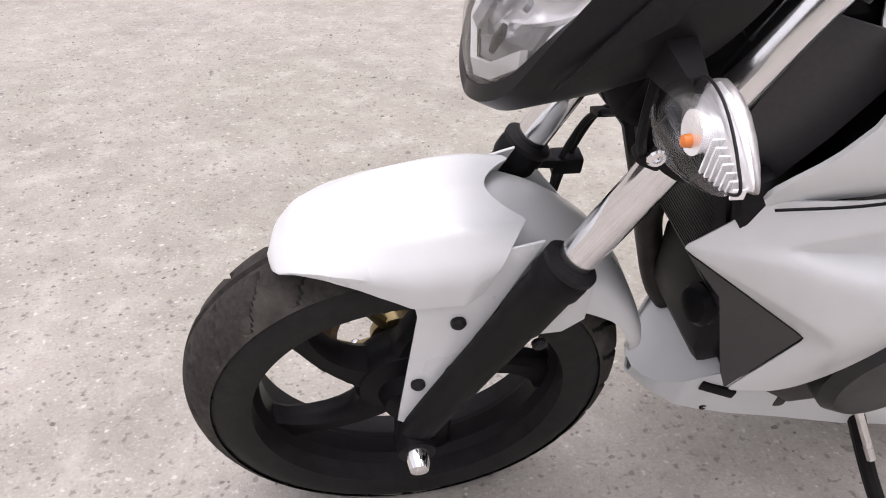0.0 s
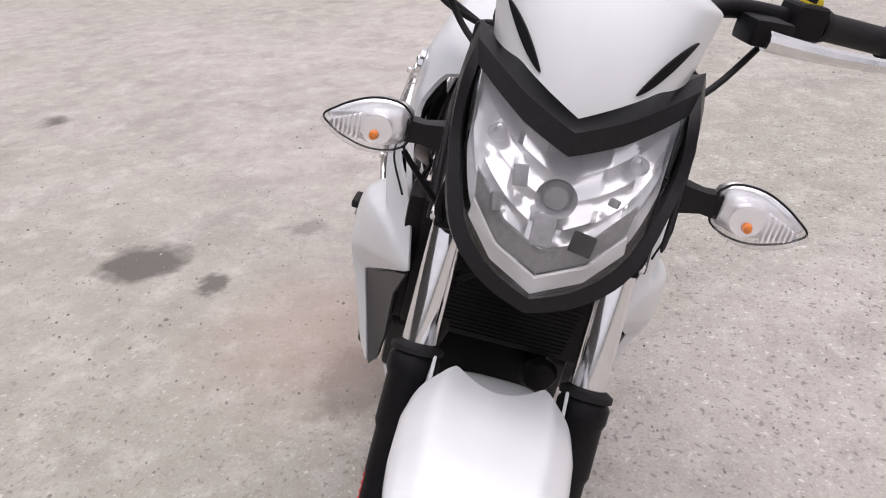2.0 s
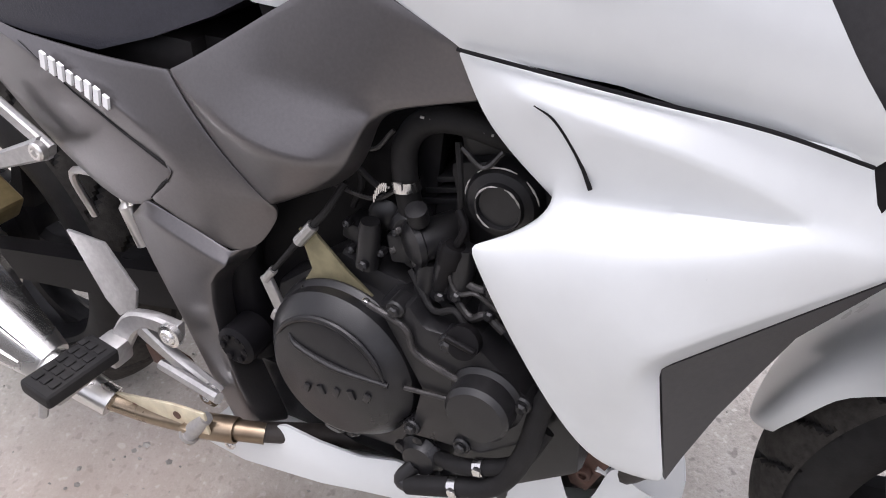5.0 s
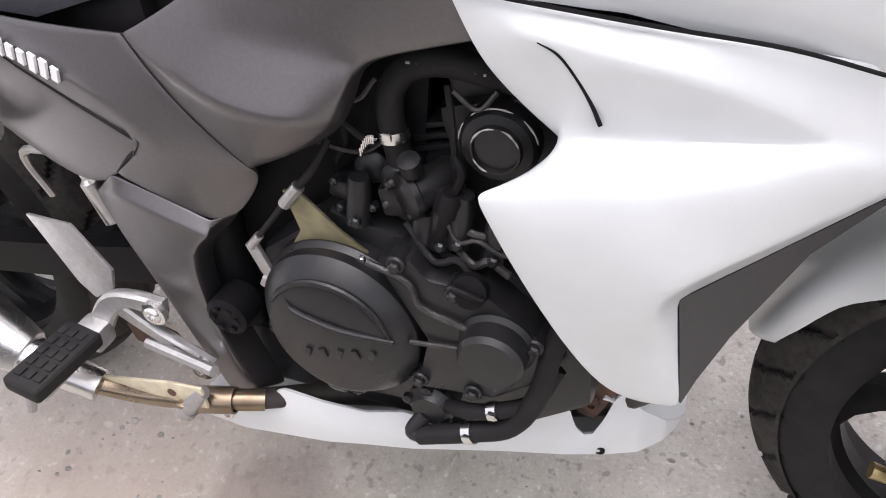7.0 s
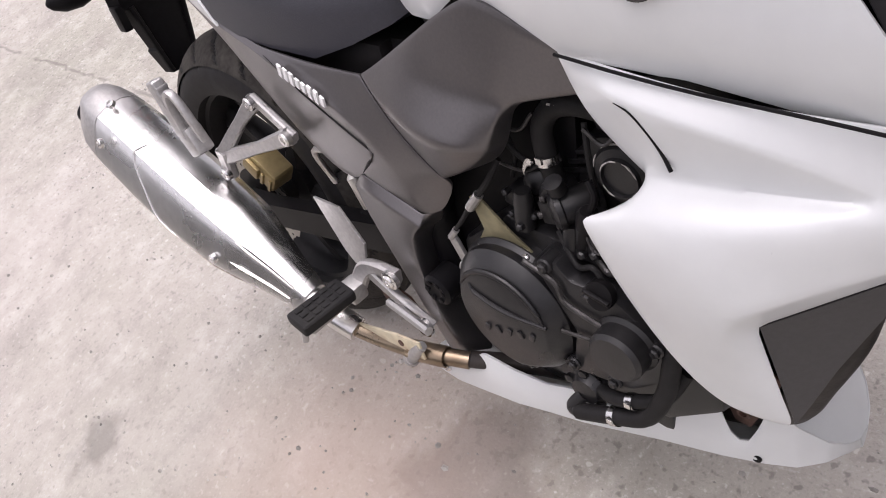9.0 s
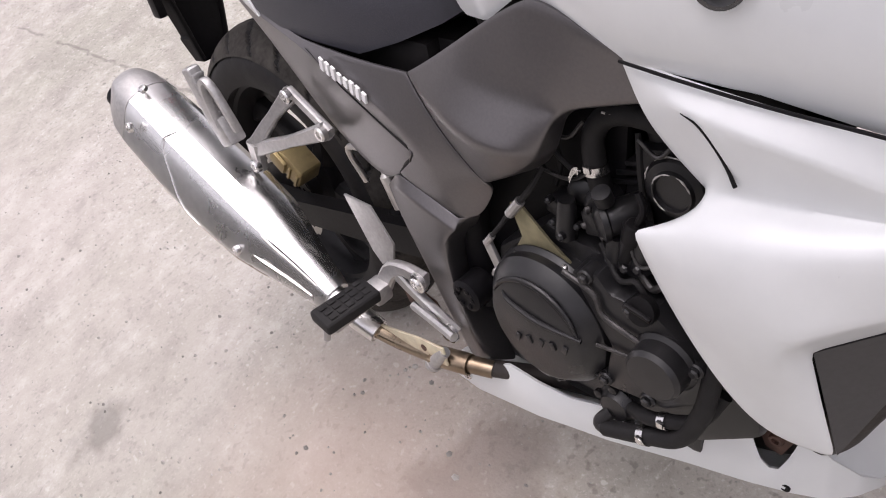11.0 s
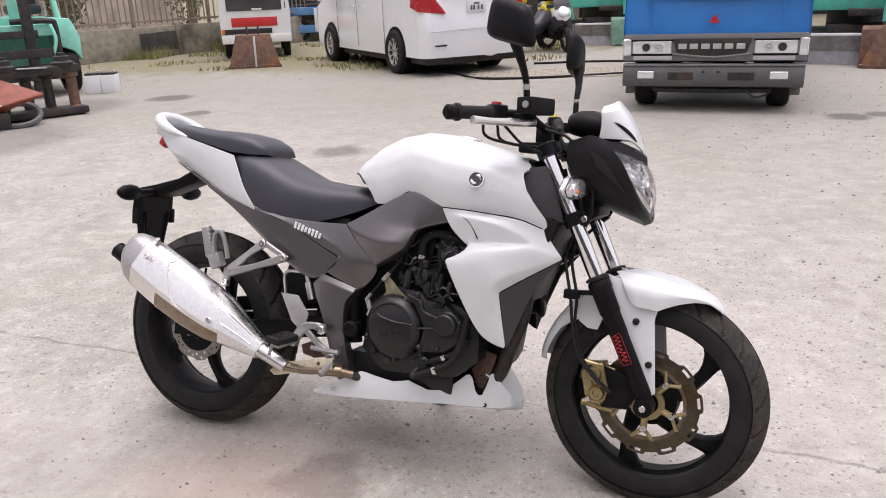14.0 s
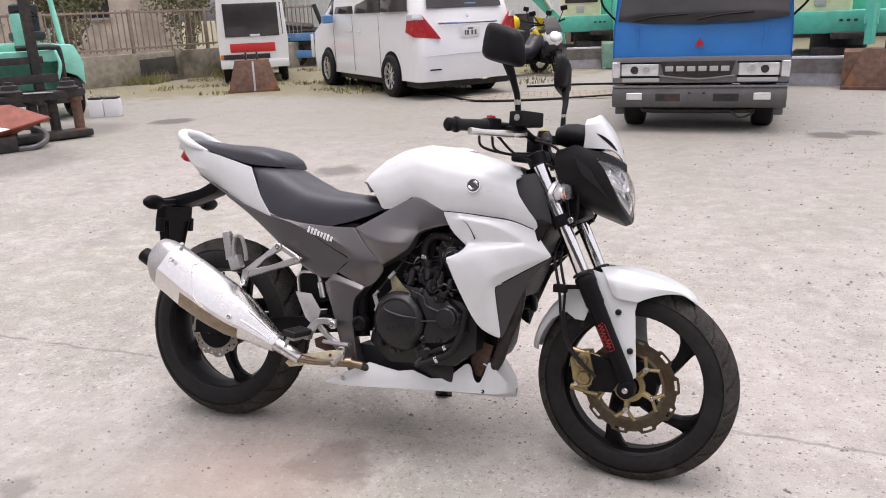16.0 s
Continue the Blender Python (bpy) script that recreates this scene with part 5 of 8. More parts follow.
    # white tail
    tail = shell([(-1.005, -0.050, 0.944), (-0.930, -0.092, 0.928), (-0.800, -0.114, 0.900), (-0.645, -0.132, 0.862), (-0.985, -0.056, 0.905), (-0.945, -0.085, 0.884), (-0.905, -0.096, 0.861), (-0.830, -0.106, 0.842),
                  (-0.770, -0.113, 0.815), (-0.675, -0.125, 0.755), (-0.552, -0.143, 0.701), (-0.600, -0.140, 0.770), (-0.935, -0.070, 0.862), (-0.893, -0.075, 0.828), (-0.840, -0.082, 0.806), (-0.755, -0.100, 0.770), (-0.672, -0.117, 0.735)],
                 [(0, 1, 5, 4), (1, 7, 6, 5), (1, 2, 8, 7), (2, 3, 11, 9), (2, 9, 8), (9, 11, 10), (5, 6, 13, 12), (6, 7, 14, 13), (7, 8, 15, 14), (8, 9, 16, 15), (9, 10, 16)], 0.005, 1, 0.0015, 0.2)
    part("tail_panel", flip(tail) if s > 0 else tail, WHITE, bike, "white tail side panel", sharp=25)
part("tail_cover", join(box((-0.975, 0, 0.930), (0.09, 0.11, 0.035), (0, 8, 0), 0.012, 3)), WHITE, bike, "white tail end cover")
part("grab_rail", tube([(-0.850, -0.100, 0.912), (-0.925, -0.094, 0.934), (-0.982, -0.072, 0.960), (-1.008, -0.032, 0.974), (-1.008, 0.032, 0.974), (-0.982, 0.072, 0.960), (-0.925, 0.094, 0.934), (-0.850, 0.100, 0.912)], [0.004, 0.015, 0.019, 0.020, 0.020, 0.019, 0.015, 0.004], 12), WHITE, bike, "white passenger grab rail")
part("tail_light", box((-0.992, 0, 0.898), (0.035, 0.095, 0.040), (0, 30, 0), 0.010, 3), REDPL, bike, "red tail light")
part("seat_base", join(box((-0.62, 0, 0.79), (0.55, 0.17, 0.09), (0, 18, 0), 0.02), box((-0.38, 0, 0.66), (0.30, 0.24, 0.08), (0, 0, 0), 0.02), box((-0.84, 0, 0.855), (0.26, 0.13, 0.05), (0, 22, 0), 0.015)), BLACK, bike)
part("rider_seat", saddle(((-0.660, 0.872, 0.845, 0.100, 0.6), (-0.640, 0.874, 0.815, 0.120, 0.55), (-0.600, 0.872, 0.765, 0.135, 0.5), (-0.553, 0.866, 0.712, 0.142, 0.5), (-0.490, 0.835, 0.694, 0.146, 0.5), (-0.421, 0.803, 0.686, 0.146, 0.48),
                           (-0.333, 0.793, 0.680, 0.142, 0.48), (-0.269, 0.790, 0.698, 0.128, 0.5), (-0.205, 0.785, 0.722, 0.112, 0.55), (-0.150, 0.775, 0.750, 0.09, 0.6))), VINYL, bike, "dark grey vinyl rider seat", sharp=55)
part("pillion_seat", saddle(((-0.980, 0.952, 0.948, 0.04, 0.6), (-0.960, 0.955, 0.940, 0.065, 0.55), (-0.880, 0.951, 0.922, 0.092, 0.5), (-0.800, 0.941, 0.902, 0.104, 0.5), (-0.680, 0.938, 0.874, 0.110, 0.48), (-0.610, 0.926, 0.868, 0.105, 0.5), (-0.570, 0.905, 0.868, 0.092, 0.5), (-0.553, 0.885, 0.869, 0.075, 0.55))), VINYL, bike, "dark grey vinyl passenger seat", sharp=55)

# tail bracket, indicators
holder = part("tail_bracket", plate([(-1.100, 0.735), (-1.030, 0.750), (-0.930, 0.777), (-0.850, 0.820), (-0.818, 0.805), (-0.860, 0.766), (-0.920, 0.742), (-1.000, 0.712), (-1.090, 0.700)], -0.042, 0.084, 0.006), BLACK, bike, "black tail bracket without a number plate")
drop = rings([[(x + a * 0.014, b * hw, z) for a, b in ((-1, -1), (1, -0.85), (1, 0.85), (-1, 1))] for z, x, hw in ((0.725, -1.055, 0.050), (0.708, -1.062, 0.084), (0.655, -1.066, 0.086), (0.650, -1.068, 0.066), (0.560, -1.074, 0.048), (0.555, -1.074, 0.052), (0.500, -1.080, 0.036))])
part("drop_plate", bevel(drop, 0.003), BLACK, holder)
for s in (-1, 1):
    part("plate_rib", tube([(-1.052, 0.055 * s, 0.655), (-1.060, 0.040 * s, 0.560), (-1.066, 0.030 * s, 0.505)], 0.006, 8), BLACK, holder)
    part("plate_lug", box((-1.066, 0.078 * s, 0.640), (0.03, 0.018, 0.05), (0, 0, 0), 0.004), BLACK, holder)
for s in (-1, 1):
    c = Vector((-1.035, 0.148 * s, 0.722))
    ind = part("rear_indicator", rings([[c + Vector((r * 0.8 * math.cos(a), t * s, r * math.sin(a))) for a in np.arange(16) * math.pi / 8] for t, r in ((-0.045, 0.010), (-0.03, 0.022), (-0.005, 0.027), (0.025, 0.023), (0.045, 0.012), (0.052, 0.003))]), BLACK, bike, "smoked rear indicator", sharp=60)
    part("stalk", tube([(-1.03, 0.05 * s, 0.725), (-1.033, 0.11 * s, 0.722)], 0.012, 10), BLACK, ind)

# ---- engine ----
case = part("crankcase", plate([(-0.160, 0.33), (-0.145, 0.46), (-0.06, 0.525), (0.05, 0.505), (0.14, 0.485), (0.195, 0.43), (0.20, 0.34), (0.13, 0.285), (-0.09, 0.27)], -0.148, 0.296, 0.012), ENGINE, bike, "black painted engine case")
part("sump", box((-0.045, 0, 0.270), (0.33, 0.250, 0.090), (0, 0, 0), 0.012), ENGINE, case)
cc = lathe([(0.093, -0.02), (0.093, 0.010), (0.089, 0.016), (0.0885, 0.026), (0.084, 0.032), (0.071, 0.046), (0.066, 0.0485), (0.0005, 0.050)], (0, 0, 0), (0, -1, 0), 64)
bmesh.ops.transform(cc, matrix=pose(-0.048, -0.152, 0.408) @ Matrix.Rotation(radians(-20), 4, "Y") @ Matrix.Diagonal((0.93, 1, 1.0, 1)), verts=cc.verts)
clutch = part("clutch_cover", cc, ENGINE, case, "round black clutch cover", sharp=30)
part("cover_ridge", tube([(-0.090, -0.2005, 0.452), (-0.080, -0.2025, 0.441), (-0.036, -0.2035, 0.430), (0.020, -0.1995, 0.427)], [0.0015, 0.0034, 0.0036, 0.0024], 10), ENGINE, clutch)
part("cover_brow", tube([(-0.048 + 0.067 * math.cos(a), -0.2000, 0.408 + 0.073 * math.sin(a)) for a in np.linspace(radians(18), radians(150), 9)], [0.001, 0.003, 0.0035, 0.0035, 0.0035, 0.0035, 0.0035, 0.003, 0.001], 8), ENGINE, clutch)
part("drain_plug", join(lathe([(0.012, 0), (0.012, 0.006), (0.009, 0.008), (0.0005, 0.008)], (-0.062, -0.176, 0.318), (0, -1, -0.5), 6)), ENGINE, clutch)
part("cover_emblem", join(*[box((-0.075 + 0.018 * i, -0.2025, 0.388 + 0.004 * i), (0.007, 0.003, 0.011), (0, 20 - 40 * (i % 2), 0), 0.001) for i in range(5)]), ENGINE, clutch)
part("front_case_cover", plate([(0.0, 0.505), (0.035, 0.515), (0.05, 0.495), (0.10, 0.495), (0.128, 0.472), (0.150, 0.455), (0.158, 0.40), (0.11, 0.360), (0.03, 0.350), (0.045, 0.42)], -0.182, 0.05, 0.006), ENGINE, case)
part("case_bulge", lathe([(0.036, -0.02), (0.036, 0.006), (0.0315, 0.010), (0.031, 0.028), (0.027, 0.033), (0.0005, 0.034)], (0.114, -0.178, 0.438), (0, -1, 0), 28), ENGINE, case)
part("oil_filler", join(lathe([(0.016, 0), (0.016, 0.010), (0.0005, 0.012)], (0.090, -0.178, 0.494), (0, -1, 0.3), 20), box((0.090, -0.191, 0.498), (0.03, 0.005, 0.006), (15, 15, 0), 0.002)), BLACK, case)
part("water_pump", join(lathe([(0.026, -0.02), (0.026, 0.006), (0.022, 0.009), (0.018, 0.016), (0.0005, 0.018)], (0.040, -0.166, 0.315), (0, -1, 0), 26), tube([(0.036, -0.178, 0.306), (0.024, -0.188, 0.288), (0.034, -0.190, 0.285)], 0.009, 12)), ENGINE, case)
for a in np.arange(5) * 2 * math.pi / 5 + 0.4:
    part("pump_bolt", lathe([(0.006, 0), (0.006, 0.006), (0.0005, 0.008)], (0.040 + 0.025 * math.cos(a), -0.172, 0.315 + 0.025 * math.sin(a)), (0, -1, 0), 8), ENGINE, case)
for p in ((0.022, -0.184, 0.508), (0.075, -0.184, 0.488), (0.148, -0.184, 0.445), (0.035, -0.184, 0.365), (0.09, -0.184, 0.365), (-0.135, -0.165, 0.37), (-0.11, -0.165, 0.33), (-0.04, -0.178, 0.320)):
    part("case_bolt", join(lathe([(0.0095, -0.02), (0.0095, 0.0), (0.008, 0.002)], p, (0, -1, 0), 12), lathe([(0.0062, 0.0), (0.0062, 0.005), (0.004, 0.007), (0.0005, 0.006)], p, (0, -1, 0), 6)), ENGINE, case)
lower = part("coolant_hose", tube([(0.033, -0.190, 0.285), (0.088, -0.189, 0.310), (0.130, -0.187, 0.334), (0.154, -0.182, 0.385), (0.168, -0.172, 0.455), (0.215, -0.150, 0.52), (0.30, -0.12, 0.50)], 0.0105, 14), RUBBER, bike, "black coolant hose")
part("coolant_hose", tube([(0.060, -0.172, 0.322), (0.086, -0.184, 0.336), (0.112, -0.185, 0.347), (0.148, -0.178, 0.366), (0.166, -0.160, 0.40)], 0.0085, 12), RUBBER, bike, "thin black coolant hose")
upper = part("coolant_hose", tube([(0.012, -0.130, 0.575), (0.006, -0.131, 0.618), (0.009, -0.131, 0.648), (0.027, -0.131, 0.670), (0.057, -0.130, 0.677), (0.098, -0.122, 0.667), (0.165, -0.10, 0.642)], 0.0118, 16), RUBBER, bike, "black upper coolant hose")
for p, d, r, host in (((0.088, -0.189, 0.310), (0.9, 0, 0.42), 0.0110, lower), ((0.112, -0.185, 0.347), (0.9, 0, 0.38), 0.0090, lower), ((0.0075, -0.131, 0.608), (-0.1, 0, 1), 0.0128, upper)):
    part("hose_clamp", join(lathe([(r, -0.005), (r + 0.001, -0.005), (r + 0.001, 0.005), (r, 0.005)], p, d, 24, closed=True), box(Vector(p) + Vector((0, -r - 0.001, 0.004)), (0.008, 0.005, 0.008), (0, 0, 0), 0.001)), STEEL, host, "steel worm clamp")
part("clamp_tail", join(*[box((-0.0065 - 0.0022 * i, -0.1435 + 0.0006 * i, 0.6065 - 0.00035 * i * i), (0.0012, 0.0018, 0.0085), (0, 0, 0), 0) for i in range(8)], tube([(-0.004, -0.143, 0.6065), (-0.015, -0.140, 0.603), (-0.023, -0.138, 0.588)], 0.0014, 6)), STEEL, upper, "free end of the worm clamp")
prints = []
for i in range(9):
    f = i / 8
    prints.append(box((0.030 + 0.06 * f, -0.1418 + 0.006 * f, 0.679 - 0.006 * f), (0.0020 if i % 3 else 0.0034, 0.0016, 0.0016), (20, 12, 8), 0))
part("hose_print", join(*prints), SEALANT, upper, "small white printed marks")
cyl = part("cylinder", join(box((0.075, 0, 0.545), (0.15, 0.22, 0.10), (0, -14, 0), 0.008), *[box((0.085 + 0.012 * i, 0, 0.60 + 0.014 * i), (0.165, 0.228, 0.006), (0, -14, 0), 0.002) for i in range(3)]), ENGINE, bike, "black finned cylinder")
part("cylinder_head", join(box((0.125, 0, 0.665), (0.16, 0.215, 0.08), (0, -14, 0), 0.012), box((0.10, -0.10, 0.60), (0.10, 0.04, 0.09), (0, -14, 0), 0.012)), ENGINE, cyl)
cap_ = part("cam_cap", lathe([(0.034, -0.03), (0.034, -0.006), (0.030, 0.0), (0.0225, 0.002), (0.0210, 0.006), (0.0195, 0.006), (0.0185, 0.002), (0.0005, 0.002)], (0.100, -0.138, 0.612), (0, -1, 0), 32), ENGINE, cyl)
for a0, a1, r, y in ((0.3, 1.3, 0.0205, -0.1442), (1.6, 2.9, 0.0205, -0.1442), (3.6, 4.4, 0.0205, -0.1442), (0.2, 0.9, 0.0335, -0.135), (1.2, 2.3, 0.0335, -0.135), (2.6, 3.1, 0.0335, -0.135)):
    part("sealant_smear", tube([(0.100 + r * math.cos(a), y + 0.0004 * math.sin(7 * a), 0.612 + r * math.sin(a)) for a in np.linspace(a0, a1, 6)], [0.0003, 0.0009, 0.0006, 0.0011, 0.0007, 0.0003], 6), SEALANT, cap_, "pale squeezed-out sealant")
part("thermostat", join(lathe([(0.018, -0.03), (0.018, 0.02), (0.013, 0.025), (0.0005, 0.026)], (0.008, -0.118, 0.565), (0.2, -1, 0), 18), box((0.028, -0.12, 0.535), (0.04, 0.04, 0.035), (0, 20, 0), 0.006)), ENGINE, cyl)
for pts in ([(0.055, -0.125, 0.655), (0.062, -0.135, 0.62), (0.06, -0.13, 0.54), (0.04, -0.125, 0.51)], [(0.02, -0.15, 0.53), (0.05, -0.165, 0.505), (0.075, -0.17, 0.515), (0.09, -0.172, 0.498)], [(-0.06, -0.12, 0.63), (-0.04, -0.13, 0.60), (-0.055, -0.125, 0.565)]):
    part("ignition_lead", tube(pts, 0.0032, 8), RUBBER, bike)
part("throttle_body", join(box((-0.05, -0.02, 0.60), (0.10, 0.12, 0.10), (0, 10, 0), 0.015), lathe([(0.028, -0.05), (0.028, 0.05)], (-0.05, -0.06, 0.545), (1, 0, 0.3), 20), box((-0.03, -0.095, 0.565), (0.05, 0.03, 0.03), (0, 0, 0), 0.006)), ENGINE, bike)
part("airbox", box((-0.15, 0, 0.62), (0.22, 0.20, 0.16), (0, 0, 0), 0.02), BLACK, bike)
for pts, r in (([(-0.005, -0.186, 0.507), (0.033, -0.187, 0.493), (0.043, -0.187, 0.468), (0.075, -0.187, 0.456), (0.112, -0.187, 0.447)], 0.0032), ([(0.030, -0.186, 0.418), (0.082, -0.186, 0.424)], 0.0025),
               ([(0.050, -0.150, 0.545), (0.085, -0.152, 0.532), (0.105, -0.152, 0.535)], 0.004), ([(0.060, -0.152, 0.525), (0.085, -0.160, 0.505), (0.100, -0.160, 0.512), (0.118, -0.160, 0.500)], 0.004)):
    part("case_rib", tube(pts, r, 8), WORN, case, "worn edge of the casting")
for x, z, h in ((0.052, 0.510, 0.06), (0.068, 0.515, 0.055), (0.033, 0.495, 0.05), (0.100, 0.505, 0.045), (-0.028, 0.520, 0.05)):
    stud = part("stud_boss", lathe([(0.012, 0), (0.011, h * 0.8), (0.009, h)], (x, -0.148, z), (0.12, 0, 1), 14), ENGINE, cyl)
    part("stud_nut", lathe([(0.0052, 0.0), (0.0052, 0.006), (0.003, 0.008), (0.0005, 0.008)], (x + 0.004, -0.158, z + 0.008), (0, -1, 0.2), 6), ENGINE, stud)
part("starter_motor", join(lathe([(0.017, -0.030), (0.019, -0.026), (0.019, 0.012), (0.022, 0.014), (0.022, 0.020), (0.014, 0.024), (0.0005, 0.024)], (0.036, -0.138, 0.562), (-0.6, -0.75, -0.1), 20), lathe([(0.010, 0), (0.010, 0.016), (0.0005, 0.017)], (0.030, -0.150, 0.585), (0, -0.4, 1), 12)), ENGINE, cyl)
for a in np.arange(4) * math.pi / 2 + 0.5:
    part("starter_screw", lathe([(0.0035, 0), (0.0035, 0.004), (0.0005, 0.005)], (0.022 + 0.017 * math.cos(a), -0.156, 0.560 + 0.017 * math.sin(a)), (-0.6, -0.75, -0.1), 8), WORN, cyl)
part("sensor", join(lathe([(0.0085, 0), (0.0085, 0.030), (0.0115, 0.032), (0.0115, 0.050), (0.009, 0.054), (0.0005, 0.054)], (0.052, -0.152, 0.520), (0.28, 0, 1), 14), tube([(0.068, -0.152, 0.572), (0.074, -0.150, 0.590), (0.066, -0.146, 0.604)], 0.004, 8)), BLACK, cyl)
part("wire_loom", tube([(0.060, -0.156, 0.548), (0.072, -0.160, 0.527), (0.090, -0.160, 0.532), (0.112, -0.158, 0.520), (0.140, -0.152, 0.520)], 0.0022, 8), WORN, cyl)
part("wire_loom", tube([(-0.100, -0.135, 0.655), (-0.060, -0.140, 0.640), (-0.030, -0.138, 0.610), (-0.010, -0.138, 0.598)], 0.003, 8), RUBBER, cyl)
intake = part("carburettor", join(lathe([(0.015, -0.02), (0.016, 0.006), (0.011, 0.010), (0.0005, 0.011)], (-0.020, -0.122, 0.566), (0.2, -1, 0.1), 20), box((-0.040, -0.128, 0.545), (0.035, 0.03, 0.02), (0, 15, 0), 0.004), box((0.005, -0.132, 0.545), (0.022, 0.028, 0.03), (0, -10, 0), 0.004)), ENGINE, bike, "black carburettor")
for x, z in ((-0.048, 0.560), (-0.045, 0.532), (-0.012, 0.538), (0.005, 0.565)):
    part("intake_screw", lathe([(0.0042, -0.004), (0.0042, 0.004), (0.002, 0.006), (0.0005, 0.005)], (x, -0.146, z), (0, -1, 0), 8), ENGINE, intake)
for pts in ([(-0.10, -0.13, 0.66), (-0.03, -0.135, 0.635), (-0.005, -0.128, 0.655)], [(0.10, -0.135, 0.66), (0.085, -0.14, 0.645), (0.066, -0.142, 0.66)], [(-0.09, -0.14, 0.60), (-0.03, -0.135, 0.585), (0.0, -0.13, 0.60)]):
    part("thin_wire", tube(pts, 0.0022, 6), WORN, bike)
bracket = part("lever_bracket", plate([(-0.096, 0.548), (-0.080, 0.550), (-0.045, 0.515), (-0.014, 0.490), (-0.020, 0.480), (-0.060, 0.482), (-0.092, 0.474), (-0.098, 0.484), (-0.085, 0.505)], -0.160, 0.004, 0.001), BRASS, bike, "olive plated clutch cable bracket")
for p in ((-0.022, -0.162, 0.487), (-0.091, -0.162, 0.480)):
    part("bracket_bolt", bolt(p, r=0.0065), STEEL, bracket)
part("clutch_cable", tube([(-0.045, -0.150, 0.605), (-0.062, -0.160, 0.575), (-0.085, -0.163, 0.548), (-0.115, -0.165, 0.510), (-0.137, -0.166, 0.484)], [0.0034, 0.0040, 0.0036, 0.0030, 0.0028], 10), RUBBER, bracket)
for a, b, r in (((-0.076, -0.162, 0.558), (-0.094, -0.164, 0.536), 0.0062), ((-0.128, -0.166, 0.494), (-0.141, -0.166, 0.478), 0.0046)):
    part("cable_ferrule", tube([a, b], r, 10), ALU, bracket)
part("release_arm", join(box((-0.133, -0.164, 0.458), (0.014, 0.006, 0.05), (0, -20, 0), 0.002), box((-0.125, -0.166, 0.434), (0.024, 0.012, 0.014), (0, 25, 0), 0.003)), ALU, bracket)
part("front_guard", plate([(0.20, 0.53), (0.268, 0.530), (0.276, 0.45), (0.264, 0.345), (0.245, 0.305), (0.20, 0.31)], -0.070, 0.145, 0.012), BLACK, bike, "black guard in front of the engine")
part("main_frame", join(tube([(0.28, -0.06, 0.84), (0.12, -0.09, 0.735), (-0.10, -0.09, 0.68), (-0.20, -0.12, 0.50), (-0.19, -0.13, 0.34)], 0.022, 12), tube([(0.28, 0.06, 0.84), (0.12, 0.09, 0.735), (-0.10, 0.09, 0.68), (-0.20, 0.12, 0.50), (-0.19, 0.13, 0.34)], 0.022, 12),
                        tube([(0.33, -0.02, 0.78), (0.29, -0.05, 0.60), (0.23, -0.09, 0.45)], 0.018, 12), tube([(0.33, 0.02, 0.78), (0.29, 0.05, 0.60), (0.23, 0.09, 0.45)], 0.018, 12),
                        tube([(-0.18, -0.11, 0.60), (-0.50, -0.10, 0.62), (-0.82, -0.06, 0.82)], 0.014, 10), tube([(-0.18, 0.11, 0.60), (-0.50, 0.10, 0.62), (-0.82, 0.06, 0.82)], 0.014, 10)), BLACK, bike, "black tubular frame")

# ---- exhaust ----
part("header_pipe", tube([(0.20, -0.02, 0.62), (0.285, -0.05, 0.58), (0.298, -0.082, 0.48), (0.268, -0.090, 0.38), (0.232, -0.066, 0.290), (0.16, -0.055, 0.235), (0.0, -0.08, 0.215), (-0.10, -0.12, 0.225), (-0.172, -0.180, 0.256)], [0.020, 0.020, 0.020, 0.020, 0.020, 0.020, 0.018, 0.014, 0.0125], 14), RUST, bike, "sooty black-brown exhaust header")
part("link_pipe", tube([(-0.165, -0.180, 0.256), (-0.225, -0.207, 0.266), (-0.30, -0.216, 0.258), (-0.375, -0.225, 0.262)], 0.0128, 16), TITAN, bike, "heat-browned link pipe")
part("link_sleeve", tube([(-0.362, -0.224, 0.260), (-0.405, -0.231, 0.282), (-0.448, -0.236, 0.304)], [0.0195, 0.021, 0.024], 16), STEEL, bike)
part("pipe_clamp", join(lathe([(0.0135, -0.030), (0.0155, -0.030), (0.016, -0.024), (0.016, 0.024), (0.0155, 0.030), (0.0135, 0.030)], (-0.220, -0.205, 0.265), (1, 0.25, 0.02), 22, closed=True), box((-0.242, -0.226, 0.262), (0.014, 0.010, 0.026), (0, 0, 0), 0.003)), TITAN, bike, "browned steel pipe clamp")
M0, M1 = Vector((-0.440, -0.236, 0.300)), Vector((-0.940, -0.240, 0.553))
mw = (M1 - M0).normalized()
mu = Vector((0, -1, 0))
mv = mw.cross(mu).normalized()
if mv.z < 0:
    mv = -mv


SECTION = ((0.10, 1.00), (0.56, 0.86), (0.70, 0.70), (1.00, -0.06), (0.98, -0.18), (0.64, -0.78), (0.48, -0.90), (0.10, -1.0), (-0.40, -0.96), (-0.85, -0.66), (-1.0, -0.05), (-0.90, 0.55), (-0.60, 0.88), (-0.25, 0.99))


def muffler_ring(f, h, w, drop=0.0):
    c = M0 + (M1 - M0) * f + mv * drop
    return [c + mu * a * w + mv * b * h for a, b in SECTION]


